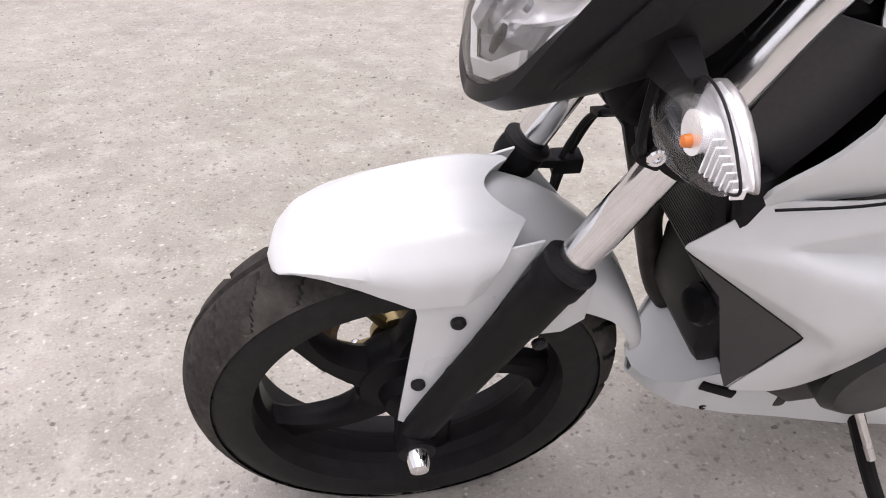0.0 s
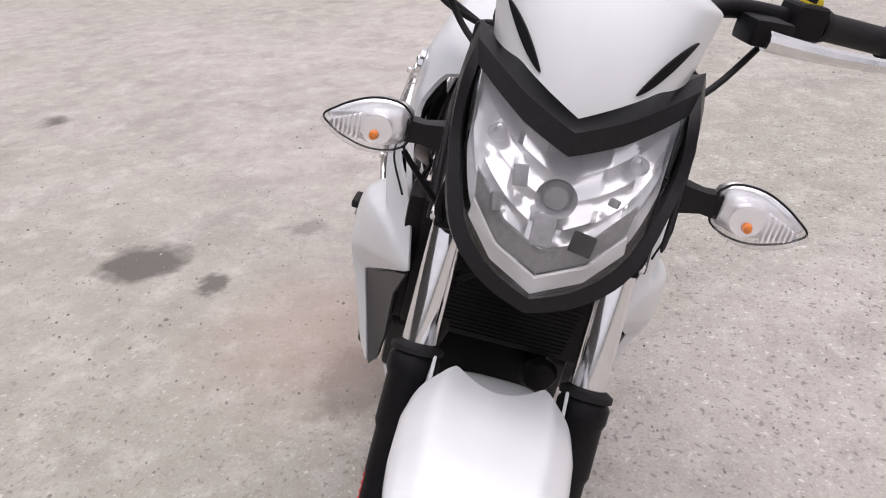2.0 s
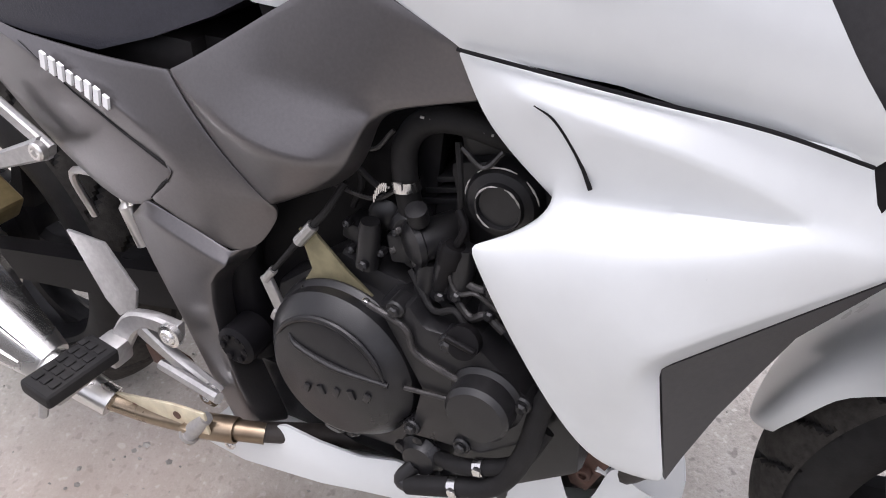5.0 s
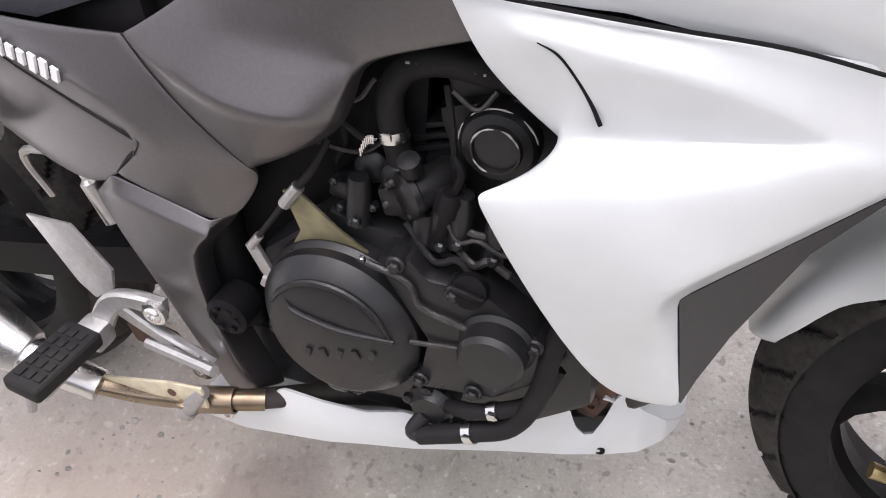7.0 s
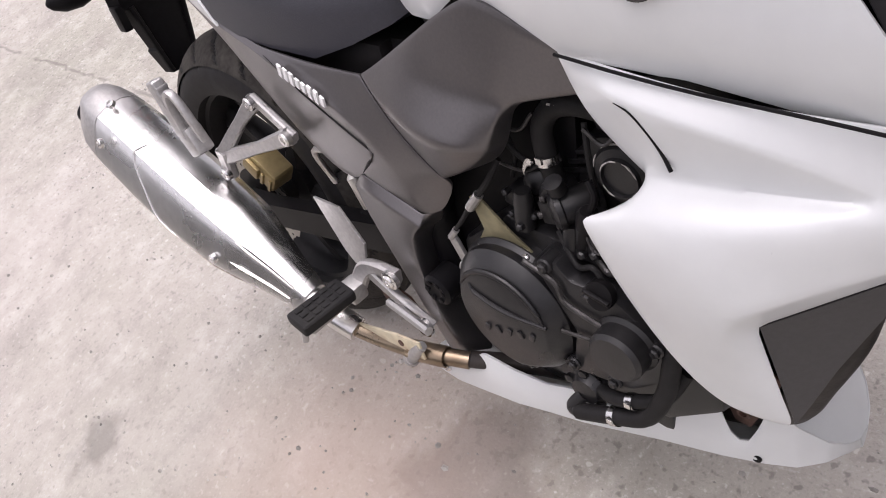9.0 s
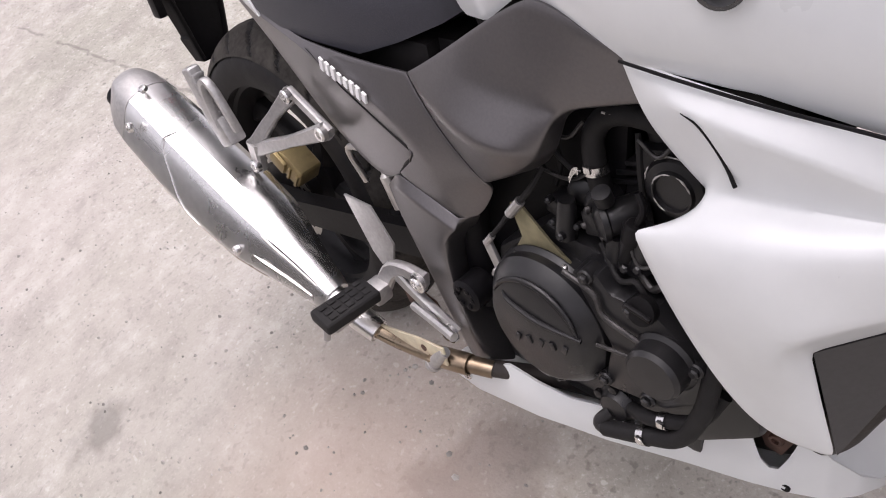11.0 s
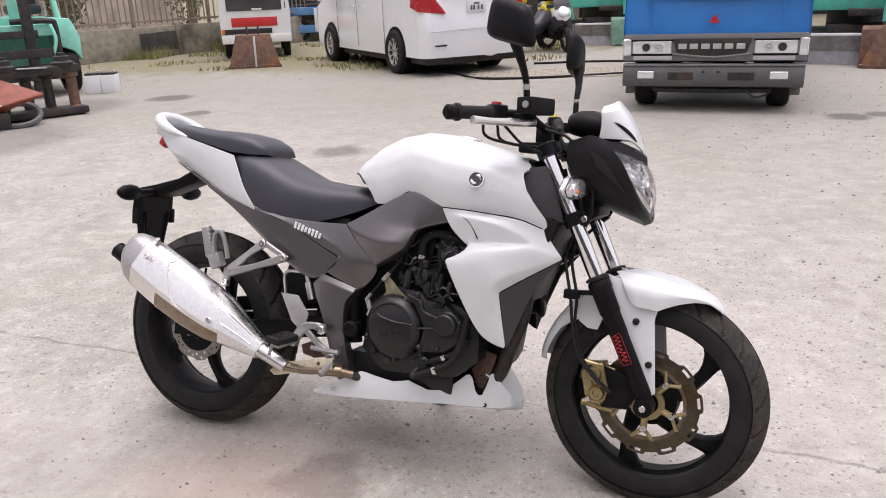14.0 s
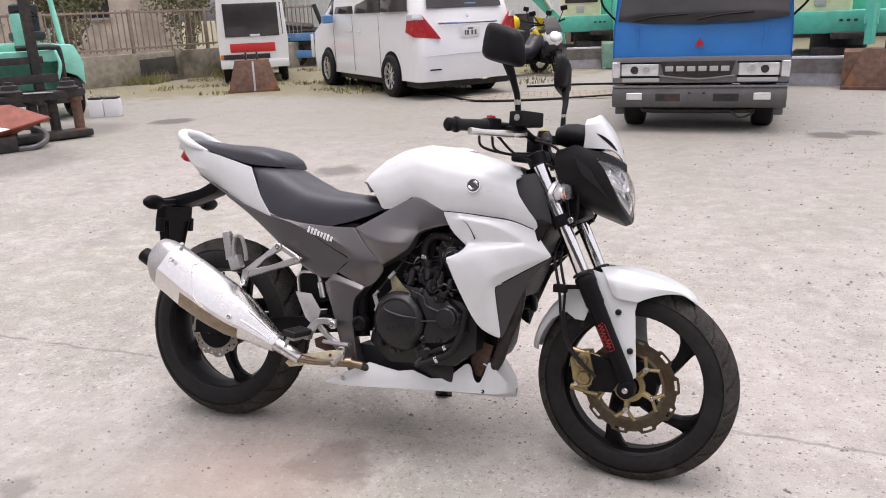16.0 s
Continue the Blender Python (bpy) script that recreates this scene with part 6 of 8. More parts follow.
RINGS_M = ((0.0, 0.029, 0.027), (0.03, 0.033, 0.031), (0.10, 0.043, 0.038), (0.22, 0.061, 0.055, -0.001), (0.30, 0.073, 0.064, -0.003), (0.45, 0.082, 0.068, -0.006), (0.65, 0.085, 0.067, -0.008), (0.84, 0.082, 0.062, -0.006), (0.865, 0.080, 0.060, -0.005))
muffler = part("muffler", rings([muffler_ring(*r) for r in RINGS_M]), MUFF, bike, "brushed steel muffler, scuffed and heat-stained", sharp=21)
part("muffler_cap", rings([muffler_ring(*r) for r in ((0.862, 0.081, 0.061, -0.005), (0.92, 0.076, 0.057, -0.002), (0.975, 0.060, 0.043, 0.004), (0.988, 0.046, 0.034, 0.006))]), ALU, muffler, "pale end cap", sharp=40)
# brown strip paints the shade and reflection on the downward facet
lower_facet = rings([[p + mu * 0.0012 - mv * 0.0008 for p in (q[4].lerp(q[5], 0.15), q[5], q[6].lerp(q[5], 0.1), q[6].lerp(q[5], 0.15) - mu * 0.004, q[5] - mu * 0.004, q[4] - mu * 0.004)] for q in [muffler_ring(*r) for r in RINGS_M[3:7]]])
part("lower_facet", lower_facet, TITAN, muffler, "lower facet with its brown shade put into the colour", sharp=40)


def on_muffler(f, k, out=0.0008):
    """A point of the muffler's skin at a share of its length and a corner of its section."""
    fs = [r[0] for r in RINGS_M]
    h, w, d = (float(np.interp(f, fs, [(r[q] if len(r) > q else 0.0) for r in RINGS_M])) for q in (1, 2, 3))
    q = muffler_ring(f, h + out, w + out, d)
    i0 = int(k)
    return q[i0].lerp(q[i0 + 1], k - i0)


part("panel_seam", tube([on_muffler(f, k) for f, k in ((0.66, 0.3), (0.675, 1.0), (0.66, 2.0), (0.61, 2.5), (0.54, 3.0), (0.46, 4.0))], 0.0012, 8), STEEL, muffler)
for k in (1.2, 2.6):
    part("cone_ridge", tube([on_muffler(f, k, 0.0) for f in (0.24, 0.20, 0.12, 0.04)], [0.001, 0.0042, 0.0036, 0.002], 8), STEEL, muffler)
part("outlet", lathe([(0.024, 0), (0.026, 0.0), (0.026, 0.045), (0.024, 0.045), (0.022, 0.02)], M1 - mv * 0.028 - mw * 0.01, mw, 18), BLACK, muffler)
for p, d in (((-0.818, -0.2985, 0.543), (0, -1, 0.35)), ((-0.583, -0.2990, 0.379), (0, -1, 0.1)), ((-0.821, -0.2500, 0.590), (0.1, -0.55, 1)), ((-0.556, -0.2230, 0.426), (0.3, -0.3, 1))):
    part("muffler_bolt", bolt(p, d, r=0.0085, h=0.004), STEEL, muffler)

# ---- rear end ----
part("swingarm", join(*[rings([[Vector((x, y * s, z)) + Vector((0, a * 0.016, b * h)) for a, b in ((-1, -1), (1, -1), (1, 1), (-1, 1))] for x, y, z, h in ((-0.17, 0.085, 0.385, 0.03), (-0.40, 0.10, 0.35, 0.028), (-0.70, 0.112, 0.31, 0.024), (-0.85, 0.112, 0.298, 0.022))]) for s in (-1, 1)], box((-0.42, 0, 0.35), (0.06, 0.20, 0.05), (0, 8, 0), 0.01)), BLACK, bike, "black swingarm")
part("shock_absorber", join(tube([(-0.33, 0.0, 0.62), (-0.38, 0.0, 0.36)], 0.022, 14), *[lathe([(0.026, -0.004), (0.032, 0.0), (0.026, 0.004)], (-0.335 - 0.009 * i, 0, 0.60 - 0.032 * i), (-0.2, 0, 1), 18) for i in range(7)]), BLACK, bike)
rc = part("rear_caliper", join(box((-0.700, -0.090, 0.395), (0.075, 0.05, 0.045), (0, 38, 0), 0.008, 3), box((-0.715, -0.112, 0.405), (0.04, 0.02, 0.03), (0, 38, 0), 0.005)), GOLD, bike, "gold rear brake caliper")
part("caliper_rib", join(*[box((-0.725 + 0.016 * i, -0.116, 0.41 - 0.012 * i), (0.006, 0.006, 0.03), (0, 38, 0), 0.001) for i in range(4)]), GOLD, rc)
part("inner_guard", plate([(-0.34, 0.60), (-0.46, 0.60), (-0.50, 0.48), (-0.44, 0.40), (-0.32, 0.44)], -0.05, 0.10, 0.01), BLACK, bike)
part("chain_guard", box((-0.60, 0.105, 0.38), (0.36, 0.02, 0.05), (0, -8, 0), 0.006), BLACK, bike)
for s in (-1, 1):
    rp = join(bar([(-0.415, 0.174 * s, 0.569), (-0.505, 0.184 * s, 0.536), (-0.600, 0.200 * s, 0.506)], [0.026, 0.018, 0.026], 0.014), bar([(-0.494, 0.165 * s, 0.605), (-0.540, 0.178 * s, 0.568), (-0.596, 0.200 * s, 0.512)], [0.026, 0.018, 0.026], 0.014),
              bar([(-0.408, 0.171 * s, 0.566), (-0.500, 0.162 * s, 0.608)], 0.016, 0.010), bar([(-0.594, 0.200 * s, 0.520), (-0.606, 0.198 * s, 0.470)], [0.026, 0.022], 0.016))
    hanger = part("passenger_peg_hanger", rp, ALU, bike, "cast aluminium passenger peg hanger")
    for p in ((-0.415, 0.182 * s, 0.569), (-0.494, 0.173 * s, 0.605), (-0.600, 0.208 * s, 0.480)):
        part("hanger_bolt", bolt(p, (0, s, 0), 0.011, 0.006), STEEL, hanger)
    tuck = s if s < 0 else 0.72
    peg = part("passenger_peg", box((-0.622, 0.220 * tuck, 0.545), (0.040, 0.030, 0.045), (0, -22, 0), 0.006), ALU, hanger, "folded aluminium peg")
    part("peg_bar", box((-0.652, 0.222 * tuck, 0.598), (0.027, 0.022, 0.094), (0, -13, 0), 0.006, 3), ALU, hanger)
    for i in range(6):
        part("peg_tooth", box((-0.634 - 0.0029 * i, 0.222 * tuck, 0.572 + 0.0122 * i), (0.012, 0.020, 0.005), (0, -13, 0), 0.001), ALU, hanger)
    part("peg_loop", bar([(-0.622, 0.230 * tuck, 0.556), (-0.627, 0.230 * tuck, 0.600), (-0.622, 0.230 * tuck, 0.626), (-0.606, 0.230 * tuck, 0.634), (-0.594, 0.228 * tuck, 0.618), (-0.584, 0.226 * tuck, 0.585), (-0.582, 0.222 * tuck, 0.555)], 0.010, 0.012), ALU, hanger)
    fp = join(bar([(-0.262, 0.184 * s, 0.376), (-0.300, 0.187 * s, 0.383), (-0.330, 0.190 * s, 0.372), (-0.352, 0.198 * s, 0.338)], [0.028, 0.020, 0.026, 0.028], 0.015), bar([(-0.230, 0.178 * s, 0.290), (-0.285, 0.184 * s, 0.334), (-0.328, 0.189 * s, 0.374)], [0.027, 0.017, 0.022], 0.013))
    fh = part("footpeg_hanger", fp, ALU, bike, "cast aluminium footpeg hanger")
    for p in ((-0.268, 0.196 * s, 0.377), (-0.234, 0.190 * s, 0.295)):
        part("hanger_bolt", join(bolt(p, (0, s, 0), 0.0105, 0.005), lathe([(0.0105, -0.006), (0.0155, -0.006), (0.0150, 0.001), (0.0105, 0.002)], p, (0, s, 0), 20, closed=True)), STEEL, fh)
    heel = shell([(-0.420, -0.172, 0.465), (-0.362, -0.172, 0.463), (-0.320, -0.178, 0.414), (-0.324, -0.182, 0.390), (-0.352, -0.184, 0.371), (-0.374, -0.180, 0.386)], [(0, 1, 2, 3, 4, 5)], 0.005, 0, 0.0015)
    part("heel_guard", flip(heel) if s > 0 else heel, ALU, fh, "brushed heel guard plate")
    part("footpeg", join(box((-0.350, 0.210 * s, 0.338), (0.032, 0.030, 0.032), (0, 8, 0), 0.006), box((-0.352, 0.262 * s, 0.337), (0.030, 0.080, 0.014), (0, 8, 0), 0.005), tube([(-0.362, 0.300 * s, 0.332), (-0.366, 0.306 * s, 0.308)], [0.006, 0.005], 8)), ALU, fh)
    part("peg_pivot", bolt((-0.350, 0.2255 * s, 0.338), (0, s, 0), 0.009, 0.004), STEEL, fh)
    part("peg_rubber", box((-0.349, 0.268 * s, 0.352), (0.046, 0.094, 0.020), (0, 8, 4 * s), 0.006, 3), RUBBER, fh, "ribbed black peg rubber")
    for i in range(5):
        for j in range(3):
            part("peg_rib", box((-0.349 + 0.012 * (j - 1), (0.236 + 0.0155 * i) * s, 0.3625 - 0.0017 * (j - 1)), (0.0085, 0.0115, 0.003), (0, 8, 4 * s), 0.001), RUBBER, fh)
part("brake_pedal", join(tube([(-0.300, -0.190, 0.318), (-0.245, -0.198, 0.318), (-0.200, -0.206, 0.320)], 0.007, 8), tube([(-0.214, -0.217, 0.294), (-0.226, -0.220, 0.279), (-0.240, -0.224, 0.262)], [0.008, 0.0095, 0.010], 12), lathe([(0.0125, 0), (0.0125, 0.006), (0.009, 0.009), (0.0005, 0.009)], (-0.238, -0.223, 0.264), (-0.6, -0.2, -0.8), 14)), ALU, bike, "plated rear brake pedal")
link = part("brake_linkage", plate([(-0.392, 0.266), (-0.417, 0.240), (-0.401, 0.228), (-0.210, 0.272), (-0.212, 0.304), (-0.260, 0.298)], -0.222, 0.004, 0.001), PLATED, bike, "yellow-plated bracket with rust along its edges")
for x, z in ((-0.365, 0.256), (-0.325, 0.266), (-0.255, 0.284)):
    part("bracket_hole", lathe([(0.0055, 0.0), (0.0055, 0.0012), (0.0005, 0.0013)], (x, -0.222, z), (0, -1, 0), 12), RUSTPLATE, link)
part("pedal_arm", plate([(-0.345, 0.318), (-0.318, 0.330), (-0.278, 0.318), (-0.262, 0.292), (-0.300, 0.284), (-0.338, 0.292)], -0.172, 0.008, 0.002), RUSTPLATE, bike, "rust-brown pedal arm")
part("brake_cylinder", join(lathe([(0.012, 0), (0.012, 0.05), (0.007, 0.055), (0.007, 0.075)], (-0.335, -0.14, 0.45), (-0.3, 0, 1), 14), tube([(-0.37, -0.14, 0.53), (-0.43, -0.14, 0.52), (-0.44, -0.12, 0.45)], 0.005, 8)), STEEL, bike)
stand = part("side_stand", tube([(-0.01, 0.135, 0.235), (-0.035, 0.21, 0.150), (-0.056, 0.283, 0.088)], [0.014, 0.012, 0.012], 10), BLACK, bike, "black side stand, folded out")
part("stand_foot", join(box((-0.062, 0.290, 0.084), (0.060, 0.034, 0.008), (LEAN, 0, 20), 0.003), tube([(-0.05, 0.275, 0.095), (-0.09, 0.295, 0.10), (-0.10, 0.305, 0.09)], 0.006, 8)), BLACK, stand)
part("stand_spring", tube([(0.0, 0.145, 0.25), (-0.03, 0.205, 0.175)], 0.007, 8), STEEL, stand)
part("left_engine_cover", join(lathe([(0.090, -0.01), (0.090, 0.03), (0.075, 0.045), (0.0005, 0.047)], (0.05, 0.145, 0.385), (0, 1, 0), 40), lathe([(0.06, -0.01), (0.06, 0.03), (0.0005, 0.035)], (-0.11, 0.145, 0.38), (0, 1, 0), 30)), ENGINE, case)


# ---- the yard behind ----
CARWHITE = mat("white_car_paint", (0.78, 0.78, 0.78), 0.18, 0.0, 0.02, 8, coat=0.6, dirt=(0.6, 0.58, 0.54), dirt_amount=0.2, dirt_scale=2)
BLUE = mat("blue_truck_paint", (0.010, 0.155, 0.47), 0.36, 0.0, 0.05, 10, coat=0.15, dirt=(0.03, 0.19, 0.46), dirt_amount=0.4, dirt_scale=2)
TEAL = mat("teal_machine_paint", (0.085, 0.48, 0.36), 0.5, 0.0, 0.08, 12, dirt=(0.10, 0.25, 0.20), dirt_amount=0.5, dirt_scale=4)
CREAM = mat("cream_cab_paint", (0.72, 0.70, 0.45), 0.5, 0.0, 0.05, 12, dirt=(0.5, 0.48, 0.35), dirt_amount=0.4, dirt_scale=4)
BUMPER = mat("grey_bumper_paint", (0.095, 0.093, 0.096), 0.5, 0.0, 0.08, 30, dirt=(0.2, 0.19, 0.18), dirt_amount=0.4, dirt_scale=4)
PANELGREY = mat("grey_lamp_panel_paint", (0.15, 0.148, 0.15), 0.5, 0.0, 0.06, 30, dirt=(0.25, 0.24, 0.23), dirt_amount=0.4, dirt_scale=4)
DARKWALL = mat("dark_wall_surface", (0.05, 0.048, 0.045), 0.8, 0.0, 0.3, 4, dirt=(0.09, 0.08, 0.07), dirt_amount=0.6, dirt_scale=1)
TRIM = mat("pale_grey_trim", (0.42, 0.42, 0.41), 0.45, 0.1, 0.06, 30)
WINDOW = mat("dark_tinted_window", (0.045, 0.042, 0.043), 0.08, 0.0, 0.3, 2, rough_var=0.02, coat=0.0, spec=0.5)
IRON = mat("dark_oily_iron", (0.035, 0.033, 0.033), 0.6, 0.4, 0.3, 20, bump=0.3, bump_scale=60, dirt=(0.11, 0.07, 0.05), dirt_amount=0.6, dirt_scale=7)
RUSTY = mat("rusty_steel_plate", (0.15, 0.085, 0.06), 0.75, 0.2, 0.3, 14, bump=0.3, bump_scale=50, dirt=(0.30, 0.13, 0.06), dirt_amount=0.8, dirt_scale=5)
WORNSTEEL = mat("worn_blade_steel", (0.34, 0.33, 0.34), 0.55, 0.5, 0.15, 12, dirt=(0.20, 0.17, 0.15), dirt_amount=0.6, dirt_scale=5)
REDIRON = mat("red_primer_iron", (0.24, 0.055, 0.03), 0.6, 0.0, 0.2, 14, dirt=(0.13, 0.05, 0.03), dirt_amount=0.6, dirt_scale=6)
BLOCK = mat("mossy_concrete_wall", (0.30, 0.27, 0.215), 0.9, 0.0, 0.25, 8, bump=0.5, bump_scale=40, dirt=(0.07, 0.062, 0.042), dirt_amount=0.95, dirt_scale=1.1)
FENCE = mat("rusty_fence_paint", (0.27, 0.225, 0.185), 0.7, 0.2, 0.25, 12, dirt=(0.22, 0.11, 0.07), dirt_amount=0.7, dirt_scale=3)
PINK = mat("weathered_house_wall", (0.68, 0.59, 0.52), 0.85, 0.0, 0.2, 3, dirt=(0.30, 0.23, 0.19), dirt_amount=0.7, dirt_scale=0.9)
SHEET = mat("white_sheet_metal", (0.76, 0.77, 0.78), 0.5, 0.1, 0.04, 4, dirt=(0.5, 0.49, 0.46), dirt_amount=0.4, dirt_scale=1.2)
BLUEBED = mat("faded_blue_rail", (0.10, 0.25, 0.50), 0.5, 0.0, 0.1, 8, dirt=(0.45, 0.5, 0.55), dirt_amount=0.5, dirt_scale=2)
LEAF = mat("weed_leaves", (0.20, 0.195, 0.070), 0.7, 0.0, 0.35, 9, dirt=(0.34, 0.28, 0.14), dirt_amount=0.8, dirt_scale=1.3)
TREELEAF = mat("dark_tree_leaves", (0.15, 0.155, 0.075), 0.7, 0.0, 0.4, 4, dirt=(0.26, 0.20, 0.12), dirt_amount=0.8, dirt_scale=2)
GRITM = mat("grit_stones", (0.30, 0.285, 0.265), 0.9, 0.0, 0.6, 9, dirt=(0.14, 0.132, 0.122), dirt_amount=0.8, dirt_scale=14)
OLDTEAL = mat("chipped_teal_paint", (0.16, 0.30, 0.23), 0.6, 0.1, 0.2, 12, dirt=(0.17, 0.10, 0.06), dirt_amount=0.9, dirt_scale=6)
MINT = mat("mint_machine_paint", (0.27, 0.70, 0.56), 0.5, 0.0, 0.08, 12, dirt=(0.12, 0.42, 0.37), dirt_amount=0.5, dirt_scale=4)
LAMPGL = mat("lamp_glass", (0.72, 0.73, 0.74), 0.12, 0.35, 0.05, 30)


def solid(outline_, y0, y1, bev=0.01, seg=2):
    """A block with an (x, z) outline from y0 to y1."""
    return plate(outline_, y0, y1 - y0, bev)


def road_wheel(name, host, c, r, w, axis, material=STEEL, spokes=10, label=""):
    """A car wheel: tyre with rounded shoulders, rim and spokes."""
    a = Vector(axis).normalized()
    rim = part(name, join(lathe([(r * 0.64, -w * 0.35), (r * 0.68, -w * 0.35), (r * 0.68, w * 0.42), (r * 0.64, w * 0.42), (r * 0.60, w * 0.1), (r * 0.60, -w * 0.2)], c, a, 40, closed=True),
                          lathe([(r * 0.20, 0), (r * 0.20, w * 0.32), (r * 0.12, w * 0.38), (0.002, w * 0.38)], c, a, 20),
                          *[tube([Vector(c) + a * w * 0.30 + (Matrix.Rotation(2 * math.pi * k / spokes, 3, a) @ a.orthogonal().normalized()) * r * f for f in (0.15, 0.40, 0.64)], [r * 0.05, r * 0.04, r * 0.055], 6) for k in range(spokes)]), material, host, label)
    part("tyre", lathe([(r * 0.66, -w * 0.5), (r * 0.9, -w * 0.5), (r * 0.98, -w * 0.4), (r, -w * 0.25), (r, w * 0.25), (r * 0.98, w * 0.4), (r * 0.9, w * 0.5), (r * 0.66, w * 0.5)], c, a, 44, closed=True), RUBBER, rim, "black tyre")
    part("wheel_back", lathe([(r * 0.62, -w * 0.2), (0.002, -w * 0.2)], c, a, 30), IRON, rim)
    return rim


# blue truck
truck = thing("truck", pose(0.37, 6.46, 0, 0, 0, 2.0) @ Matrix.Scale(0.955, 4), "parked blue cab truck with a grey bumper and grille", "truck")
prof = [(-0.92, 0.52), (0.92, 0.52), (0.925, 0.84), (0.915, 1.15), (0.86, 1.90), (0.78, 2.05), (-0.78, 2.05), (-0.86, 1.90), (-0.915, 1.15), (-0.925, 0.84)]
cab = rings([[(x * (1 - k * 0.012), y + (max(0, z - 1.15) * 0.22), z) for x, z in prof] for y, k in ((0.06, 1.5), (0.03, 0.5), (0.10, 0), (1.55, 0))])
cabp = part("cab", bevel(cab, 0.03, 3, 40), BLUE, truck, "bright blue cab")
ws = part("windscreen", shell([(-0.872, 0.054, 1.20), (-0.55, 0.044, 1.165), (0.0, 0.040, 1.15), (0.55, 0.044, 1.165), (0.872, 0.054, 1.20), (0.80, 0.17, 1.80), (-0.80, 0.17, 1.80)], [(0, 1, 2, 3, 4, 5, 6)], 0.012, 0, 0.004), WINDOW, cabp, "dark windscreen")
for x in (-0.45, 0.2):
    part("wiper", tube([(x - 0.25, 0.02, 1.19), (x, 0.015, 1.235), (x + 0.32, 0.02, 1.255)], 0.010, 6), BLACK, cabp)
for s in (-1, 1):
    part("cab_crease", tube([(0.66 * s, 0.035, 1.14), (0.645 * s, 0.032, 1.02), (0.63 * s, 0.035, 0.89)], [0.012, 0.010, 0.003], 8), BLUE, cabp)
part("badge", shell([(-0.055, 0.022, 0.915), (0.055, 0.022, 0.915), (0.0, 0.022, 1.005)], [(0, 1, 2)], 0.012, 0, 0.002), REDPL, cabp, "small red badge")
gr = part("grille_panel", box((0, 0.02, 0.67), (1.82, 0.06, 0.28), (0, 0, 0), 0.02), PANELGREY, truck, "grey lamp panel")
part("grille", shell([(-0.40, -0.014, 0.765), (0.38, -0.014, 0.765), (0.33, -0.014, 0.60), (0.0, -0.014, 0.585), (-0.35, -0.014, 0.60)], [(0, 1, 2, 3, 4)], 0.016, 0, 0.008), IRON, gr, "black grille")
for i in range(6):
    part("grille_letter_bar", box((-0.30 + 0.115 * i, -0.028, 0.685), (0.085, 0.012, 0.055), (0, 0, 0), 0.016, 3), TRIM, gr)
part("grille_slat", tube([(-0.40, -0.02, 0.61), (0, -0.024, 0.575), (0.38, -0.02, 0.61)], 0.014, 8), PANELGREY, gr)
for s in (-1, 1):
    lamp = part("headlight", box((0.61 * s, -0.012, 0.675), (0.40, 0.03, 0.135), (0, 0, 0), 0.014, 3), LAMPGL, truck, "rectangular glass headlight")
    part("lamp_frame", join(box((0.61 * s, -0.008, 0.748), (0.43, 0.035, 0.018), (0, 0, 0), 0.004), box((0.61 * s, -0.008, 0.602), (0.43, 0.035, 0.018), (0, 0, 0), 0.004)), BLACK, lamp)
    for x in (0.67, 0.54):
        part("bulb", lathe([(0.042, 0), (0.038, 0.012), (0.02, 0.006), (0.002, 0.012)], (x * s, -0.028, 0.675), (0, -1, 0), 22), TRIM if x < 0.6 else IRON, lamp)
    part("corner_lamp", box((0.875 * s, 0.01, 0.675), (0.085, 0.06, 0.17), (0, 0, -12 * s), 0.012, 3), LAMPGL, truck)
    part("side_lamp", box((0.60 * s, -0.012, 0.565), (0.40, 0.03, 0.045), (0, 0, 0), 0.008), TRIM, truck)
    road_wheel("wheel", truck, (0.70 * s, 0.56, 0.35), 0.35, 0.22, (s, 0, 0), IRON, 6, "black truck wheel")
    part("door_mirror", join(tube([(0.9 * s, 0.12, 1.2), (1.05 * s, 0.02, 1.4), (1.05 * s, 0.02, 1.7)], 0.012, 8), box((1.06 * s, 0.0, 1.6), (0.16, 0.05, 0.26), (0, 0, 0), 0.03)), BLACK, truck)
bmp = part("bumper", bevel(rings([[(x, y, z) for y, z in ((-0.06, 0.30), (-0.075, 0.34), (-0.075, 0.44), (-0.055, 0.485), (0.10, 0.485), (0.10, 0.28), (-0.03, 0.27))] for x in (-0.90, -0.88, 0.88, 0.90)]), 0.008, 2, 40), BUMPER, truck, "dark grey steel bumper")
part("bumper_top", box((0, 0.0, 0.497), (1.80, 0.14, 0.02), (0, 0, 0), 0.006), PANELGREY, bmp)
for s in (-1, 1):
    part("fog_lamp", box((0.66 * s, -0.078, 0.395), (0.17, 0.02, 0.075), (0, 0, 0), 0.02, 3), LAMPGL, bmp)
    part("bumper_recess", box((0.30 * s, -0.072, 0.385), (0.26, 0.02, 0.085), (0, 0, 0), 0.02, 3), IRON, bmp)
    part("mud_flap", box((0.84 * s, 0.14, 0.23), (0.10, 0.04, 0.12), (0, 0, 0), 0.02), BUMPER, truck)
    part("tow_hole", box((0.075 * s, -0.078, 0.43), (0.03, 0.012, 0.02), (0, 0, 0), 0.004), IRON, bmp)
part("under_bar", tube([(-0.56, 0.12, 0.25), (-0.48, 0.08, 0.225), (0.48, 0.08, 0.225), (0.56, 0.12, 0.25)], 0.03, 8), IRON, truck)
